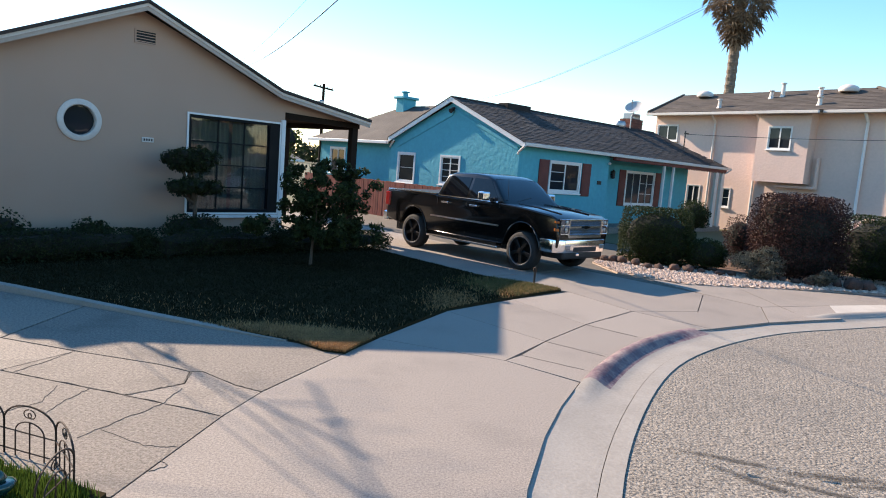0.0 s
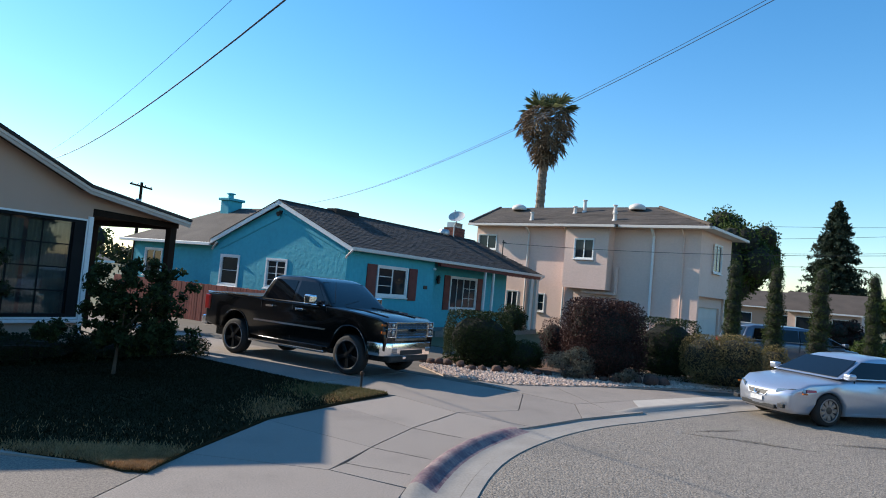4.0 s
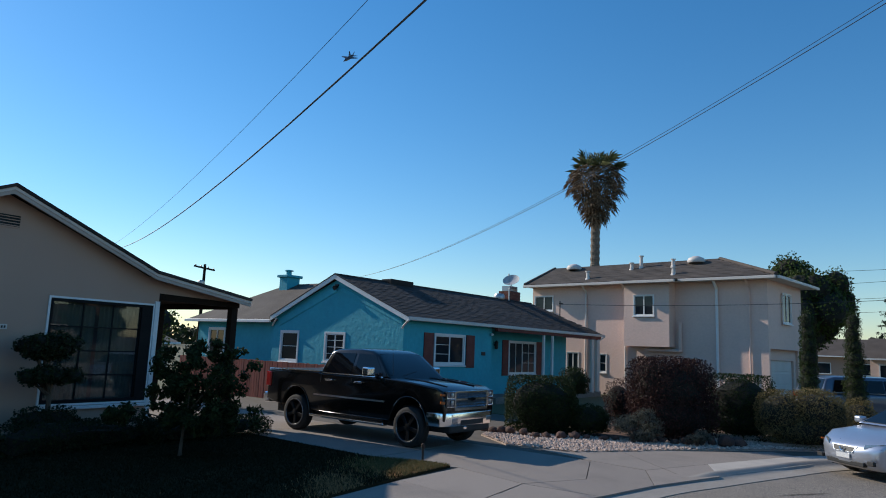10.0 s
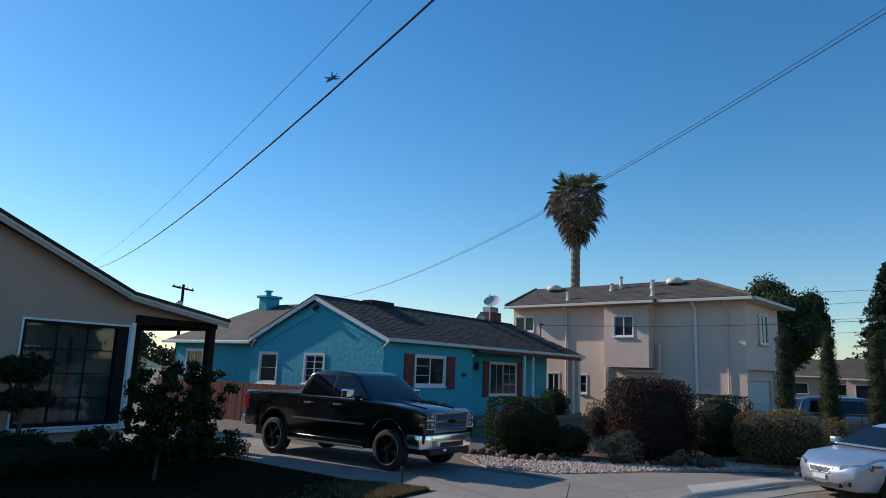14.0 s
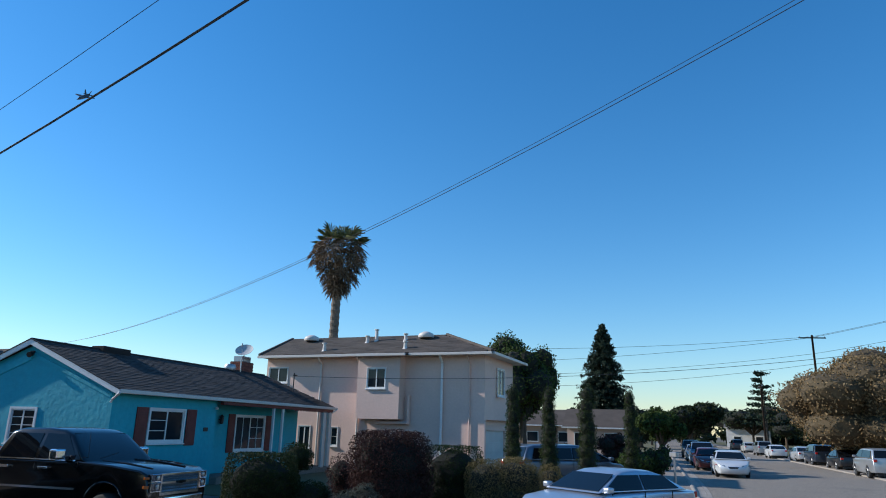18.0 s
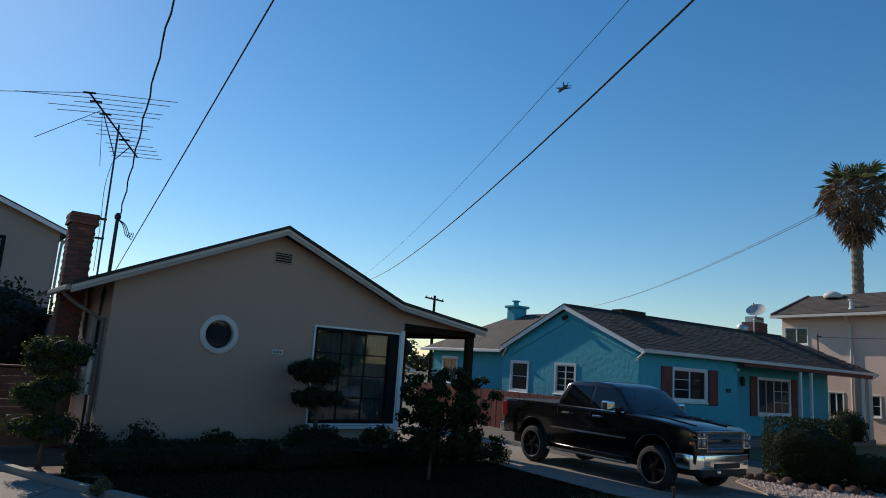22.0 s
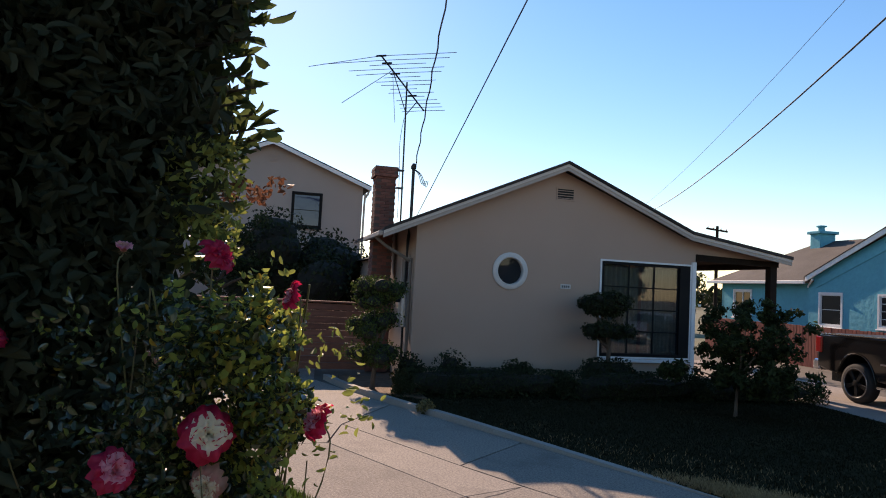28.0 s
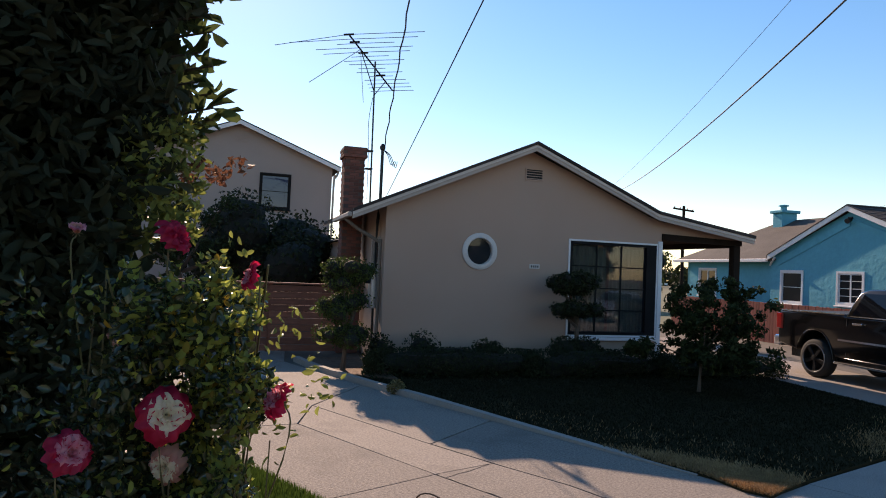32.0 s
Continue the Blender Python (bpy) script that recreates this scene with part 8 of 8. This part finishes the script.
far_house(20.0, -24.0, 200, 14, 8, 2.9, 1.8, M["mauve"], M["shingle_grey"], "unseen low house added behind the path for reflections")
far_house(42.0, -5.0, 262, 13, 8, 2.9, 1.8, M["mauve"], M["shingle_brown"], "unseen low house added for the picture window's reflection")
# palm
palm = thing("palm_tree", "tall fan palm with a skirt of dry fronds", "palm tree", yaw_m(17.4, 44.6, 0))
pr = np.random.default_rng(3)
ph = 14.15
part("trunk", tb([(0.1 * k / 60, 0.0, ph * k / 60) for k in range(61)], [0.38 - 0.08 * min(1, k / 20) + (0.04 if k % 2 else 0) for k in range(61)], 12), M["palm_bark"], palm, smooth=False)


def fan_frond(bm, base, d, ln, rng, blades_n=16):
    """A fan frond: a stalk and a pleated spray of narrow blades."""
    d = Vector(d).normalized()
    side = d.cross(Vector((0, 0, 1)))
    side = side.normalized() if side.length > 0.01 else Vector((1, 0, 0))
    up = side.cross(d).normalized()
    hub = base + d * ln * 0.5
    tube(bm, [base, hub], [0.025, 0.015], 4)
    for k in range(blades_n):
        a = radians(-105 + 210 * k / (blades_n - 1))
        q = d * math.cos(a) + side * math.sin(a)
        l2 = ln * 0.55 * (0.75 + 0.25 * math.cos(a)) * rng.uniform(0.85, 1.1)
        tip = hub + q * l2 + up * 0.05 - Vector((0, 0, 0.18 * l2 * l2))
        w = side * math.cos(a) * 0.05 - d * math.sin(a) * 0.05
        mid = hub + q * l2 * 0.55 + up * 0.05
        v = [bm.verts.new(p) for p in (hub, mid - w, tip, mid + w)]
        bm.faces.new([v[0], v[1], v[2]])
        bm.faces.new([v[0], v[2], v[3]])


crown_c = Vector((0.1, 0, ph))
for k in range(19):
    a = 2.4 * k
    f = k / 18
    el = radians(80 - 70 * f + pr.uniform(-10, 10))
    fan = B()
    fan_frond(fan, crown_c + Vector((0.25 * math.cos(a), 0.25 * math.sin(a), 0.75)), (math.cos(a) * math.cos(el), math.sin(a) * math.cos(el), math.sin(el)), 1.95 + pr.uniform(-0.35, 0.35), pr, 13)
    part("frond", fan, M["leaf_palm"], palm)
dead = B()
SKIRT = [(0.0, 1.1, 1.35), (0.3, 0.35, 2.0), (0.5, -0.35, 1.85), (0.75, -1.3, 1.05), (1.0, -2.35, 0.55)]
for k in range(330):
    a = 2.39996 * k + pr.uniform(-0.4, 0.4)
    f = (k / 329) ** 1.1
    q = next(i for i in range(4) if f <= SKIRT[i + 1][0])
    g = (f - SKIRT[q][0]) / (SKIRT[q + 1][0] - SKIRT[q][0])
    z = SKIRT[q][1] * (1 - g) + SKIRT[q + 1][1] * g
    r = (SKIRT[q][2] * (1 - g) + SKIRT[q + 1][2] * g) * pr.uniform(0.75, 1.1)
    el = radians(-48 - 32 * f + pr.uniform(-16, 22))
    fan_frond(dead, crown_c + Vector((r * 0.74 * math.cos(a), r * 0.74 * math.sin(a), z + 0.3)), (math.cos(a) * math.cos(el), math.sin(a) * math.cos(el), math.sin(el)), pr.uniform(0.8, 1.45), pr, 7)
part("dry_skirt", dead, M["leaf_palm_dead"], palm, "hanging skirt of dry brown fronds")["kind"] = "stuff"

# trees along the street
R3 = np.random.default_rng(31)
shrub("street_tree", "dense rounded dark green tree behind the pink house", "tree", yaw_m(33.2, 43.4, 0), clump_crown((-0.2, 0, 5.8), (3.4, 3.4, 4.1), 46, R3, 0.33), 34000, 0.22, M["leaf_mid"], trunk=(0, 0, 3.6), r0=0.25, rng=R3, core=0.8)
con = thing("conifer", "tall dark pointed conifer", "tree", yaw_m(51.9, 54.0, 0))
part("trunk", tb([(0, 0, -0.1), (0.05, 0, 6), (0, 0, 13.0)], [0.3, 0.2, 0.03], 8), M["bark"], con)
cc, cd = [], []
for lv in range(34):
    f = lv / 33
    z = 1.2 + 12.0 * f
    rad = (3.9 * (1 - f) ** 0.7 + 0.15) * (1 + 0.12 * math.sin(lv * 2.3))
    for b in range(int(9 + 14 * (1 - f))):
        a = R3.uniform(0, 2 * np.pi)
        rr = rad * R3.uniform(0.75, 1.1)
        n = 60
        s = R3.uniform(0.25, 1, n)
        p = np.stack([np.cos(a) * rr * s, np.sin(a) * rr * s, z - 0.22 * rr * s + 0.1], 1) + R3.normal(0, 0.12, (n, 3)) * (1.2 - 0.5 * s[:, None])
        cc.append(p)
        cd.append(np.tile([np.cos(a), np.sin(a), 0.2], (n, 1)))
part("foliage", leaves_mesh("foliage", np.concatenate(cc), np.concatenate(cd), 0.42, M["leaf_conifer"], R3, narrow=0.5), None, con)
shrub("street_tree", "broad olive-brown tree over the parked cars", "tree", yaw_m(56.0, 29.0, 0), clump_crown((0.3, -0.3, 4.9), (7.9, 7.9, 4.6), 72, R3, 0.31), 100000, 0.22, M["leaf_gold"], trunk=(0.2, 0, 2.6), r0=0.3, rng=R3, core=0.84, inner="inner_olive")
shrub("street_tree", "dark rounded tree far along the street", "tree", yaw_m(97, 81, 0), clump_crown((0, 0, 4.7), (6.5, 6.5, 3.3), 30, R3, 0.34), 9000, 0.7, M["leaf_dark"], trunk=(0, 0, 2.5), r0=0.3, rng=R3, core=0.8)
shrub("street_tree", "dark rounded tree far along the street", "tree", yaw_m(84, 80, 0), clump_crown((0, 0, 3.7), (4.5, 4.5, 2.6), 22, R3, 0.34), 6000, 0.6, M["leaf_dark"], trunk=(0, 0, 2.0), r0=0.3, rng=R3, core=0.8)
shrub("street_tree", "spreading green tree beside the pavement", "tree", yaw_m(36.5, 32.5, 0), clump_crown((0, 0, 2.7), (1.9, 1.9, 1.4), 16, R3, 0.36), 6000, 0.26, M["leaf_mid"], trunk=(0, 0, 1.4), r0=0.12, rng=R3)
shrub("garden_shrub", "green shrub by the pavement", "shrub", yaw_m(24.5, 23.2, 0), clump_crown((0, 0, 0.85), (0.85, 0.85, 0.75), 12, R3, 0.4), 4000, 0.14, M["leaf_mid"], rng=R3)
shrub("garden_shrub", "yellow-green shrub by the pavement", "shrub", yaw_m(26.8, 23.9, 0), clump_crown((0, 0, 0.9), (0.9, 0.9, 0.9), 9, R3, 0.4), 2500, 0.13, M["leaf_cypress"], rng=R3)
shrub("garden_shrub", "reddish shrub by the grey-roofed house", "shrub", yaw_m(27.5, 27.0, 0), clump_crown((0, 0, 1.2), (1.6, 1.2, 1.1), 12, R3, 0.4), 3500, 0.15, M["leaf_purple"], rng=R3)
for x, y, h, w in ((60, 60, 5.0, 3.0), (70, 67, 5.5, 3.5), (108, 100, 7, 5), (125, 104, 6, 5), (140, 120, 7, 6), (104, 62, 7, 5), (118, 84, 8, 6), (116, 76, 8, 6), (98, 58, 6, 5), (124, 70, 8, 7), (76, 40, 5, 4.5), (86, 47, 5, 4.5), (128, 96, 9, 7)):
    shrub("street_tree", "distant dark green street tree", "tree", yaw_m(x, y, x), clump_crown((0, 0, h * 0.6), (w, w, h * 0.42), 14, R3, 0.36), 3200, 0.5, M["leaf_dark"], trunk=(0, 0, h * 0.3), r0=0.2, rng=R3, group="distant street trees", core=0.8)
# unseen trees, added to darken what the windows and cars reflect
for x, y, h, w in ((-14, -12, 6, 3.5), (6, -22, 7, 4), (33, -16, 6, 4), (-16, 2, 5, 3), (35.5, -2, 6, 3.4), (35, -8.5, 5.5, 3.2), (36, 5, 6, 3.4)):
    shrub("yard_tree", "unseen leafy tree added for reflections", "tree", yaw_m(x, y, x * 7), clump_crown((0, 0, h * 0.62), (w, w, h * 0.4), 12, R3, 0.38), 3000, 0.4, M["leaf_mid"], trunk=(0, 0, h * 0.3), r0=0.2, rng=R3, group="trees across the dead end", core=0.8)
# layered conifer far off
lay = thing("conifer", "tall open layered conifer far down the street", "tree", yaw_m(92.5, 63.5, 0))
part("trunk", tb([(0, 0, -0.1), (0, 0, 11.5)], [0.35, 0.05], 8), M["bark"], lay)
cc, cd = [], []
for lv in range(9):
    z, rad = 4.0 + lv * 0.9, 3.3 * (1 - lv / 11)
    for b in range(8):
        a = R3.uniform(0, 6.28)
        s = R3.uniform(0.2, 1, 26)
        cc.append(np.stack([np.cos(a) * rad * s, np.sin(a) * rad * s, np.full(26, z) + 0.1 * s], 1) + R3.normal(0, 0.14, (26, 3)))
        cd.append(np.tile([0, 0, 1.0], (26, 1)))
part("foliage", leaves_mesh("foliage", np.concatenate(cc), np.concatenate(cd), 0.45, M["leaf_conifer"], R3), None, lay)
# a low line of far woods behind everything
wc = []
for k in range(230):
    a = radians(-80 + 150 * R3.random())
    d = R3.uniform(170, 260)
    x, y, h = math.sin(-a) * d, math.cos(a) * d, R3.uniform(3.5, 7.5)
    p, _ = lump_points([(x, y, h * 0.5, h * 0.9, h * 0.9, h * 0.55)], 130, R3)
    wc.append(p)
wc = np.concatenate(wc)
single("far_woods", leaves_mesh("far_woods", wc, np.tile([0, -1.0, 0.3], (len(wc), 1)), 1.9, M["leaf_dark"], R3), None, "dark line of distant trees", "trees", kind="stuff")

# utility poles
def utility_pole(x, y, h, a, label, arms=1):
    t = thing("utility_pole", label, "utility pole", yaw_m(x, y, a))
    part("pole", tb([(0, 0, -0.1), (0, 0, h)], [0.16, 0.11], 10), M["dark_wood"], t)
    for k in range(arms):
        z = h - 0.4 - 1.1 * k
        arm = part("cross_arm", bx(-1.55, 1.55, -0.06, 0.06, z, z + 0.13), M["dark_wood"], t)
        for xx in (-1.4, -0.55, 0.55, 1.4):
            part("insulator", lathe(B(), [(0.05, z + 0.13), (0.06, z + 0.2), (0.03, z + 0.26), (0.0, z + 0.27)], 8, m=Matrix.Translation((xx, 0, 0))), M["metal_grey"], arm)
    return t


utility_pole(78.0, 46.3, 14.0, -36, "wooden utility pole with a cross-arm above the trees")
utility_pole(90.0, 62.0, 9.5, 45, "wooden utility pole far down the street")
up = utility_pole(-11.6, 58.5, 8.3, 70, "wooden utility pole with a transformer behind the houses", 1)
part("transformer", lathe(B(), [(0.25, 5.9), (0.27, 6.0), (0.27, 6.8), (0.2, 6.9), (0.0, 6.92)], 14, m=Matrix.Translation((-0.35, 0, 0))), M["metal_grey"], up)
mp_ = thing("mailbox_post", "plain grey post with a box by the pavement", "post", yaw_m(25.6, 21.9, 0))
part("post", tb([(0, 0, -0.02), (0, 0, 1.2)], 0.05, 8), M["metal_grey"], mp_)
part("box", bx(-0.1, 0.1, -0.2, 0.2, 1.2, 1.42, 0.02), M["metal_grey"], mp_)


def wire(label, a, b, sag, r=0.012, n=26, twist=0.0):
    a, b = Vector(a), Vector(b)
    pts = []
    for k in range(n + 1):
        f = k / n
        p = a.lerp(b, f) - Vector((0, 0, sag * 4 * f * (1 - f)))
        if twist:
            p += Vector((math.sin(k * 1.9), math.cos(k * 1.9), math.sin(k * 2.7))) * twist
        pts.append(p)
    return single("overhead_wire", tb(pts, r, 5), M["wire"], label, "cable", group="overhead wires")


wire("black overhead cable from the pole behind the houses", (-12.95, 38.12, 6.61), (8.05, -10.54, 7.59), 1.80, 0.013)
wire("thin overhead wire beside the cable", (-13.39, 38.17, 6.33), (9.77, -12.46, 9.72), 1.68, 0.0045)
wb0 = yaw_m(-8.5, 11.25, 47.5) @ Vector((0.09, 0.98, 4.65))
wire("twisted service cable to the beige house", wb0, (9.52, -11.38, 9.2), -0.62, 0.013, 90, 0.014)
wire("thin line to the eave of the beige house", (-8.94, 11.71, 3.39), (8.41, -7.99, 7.04), 0.09, 0.007)
wt0 = Vector((0.56, 26.5, 4.72))
wire("service cable to the teal house", wt0, (11.53, -12.79, 11.66), 1.98, 0.0055, 40)
wire("thinner service cable beside it", wt0 + Vector((0.05, 0, 0.01)), (11.53, -12.79, 11.72), 1.94, 0.004, 40)
wt1 = yaw_m(2.35, 22.6, 44.0) @ Vector((14.0, 1.6, 4.6))
wire("cable from the teal house's mast along the street", wt1, (46.0, 9.5, 8.6), 1.2, 0.012, 40)
for k, (za, zb) in enumerate(((13.8, 11.8), (13.7, 10.0), (11.8, 9.0), (10.6, 7.8))):
    wire("overhead street wire between the poles", (30 + 6 * k, 78, zb), (78.0, 46.3, za), 0.9, 0.02)
    wire("overhead street wire between the poles", (78.0, 46.3, za), (62.0, 10.0, za + 1.4), 0.4, 0.02)

# jet high in the air
jet = thing("jet_aircraft", "small dark twin-tailed jet aircraft high in the sky", "aircraft")
JM = Matrix.Translation((-9.3, 604.2, 267.5)) @ pose(0, 0, 0, 12, -38, 62) @ Matrix.Scale(1.35, 4)
M["jet"] = surf("dark_grey_airframe", (0.05, 0.055, 0.065), rough=0.5, bump=0.0)
jet.matrix_basis = JM
part("fuselage", lathe(B(), [(0.0, -8.5), (0.35, -7.0), (0.9, -4.0), (1.15, 0.0), (1.2, 4.0), (0.85, 7.5), (0.5, 8.6), (0.0, 8.7)], 12, "x"), M["jet"], jet, smooth=True)
for s in (-1, 1):
    part("wing", prism(B(), [(-1.5, s * 1.0, 0.1), (1.9, s * 5.9, 0.05), (3.2, s * 5.9, 0.05), (3.6, s * 1.0, 0.1)], (0, 0, 0.14)), M["jet"], jet)
    part("tailplane", prism(B(), [(5.6, s * 0.9, 0.0), (7.6, s * 3.4, 0.0), (8.8, s * 3.4, 0.0), (8.4, s * 0.9, 0.0)], (0, 0, 0.1)), M["jet"], jet)
    part("tail_fin", prism(B(), [(4.2, s * 1.0, 0.8), (6.8, s * 1.0, 0.8), (7.4, s * 1.9, 3.2), (6.2, s * 1.9, 3.2)], (0, s * 0.1, 0)), M["jet"], jet)
part("canopy", lathe(B(), [(0.0, -5.6), (0.42, -4.8), (0.45, -4.0), (0.0, -2.6)], 10, "x", Matrix.Translation((0, 0, 0.75))), M["glass"], jet, smooth=True)
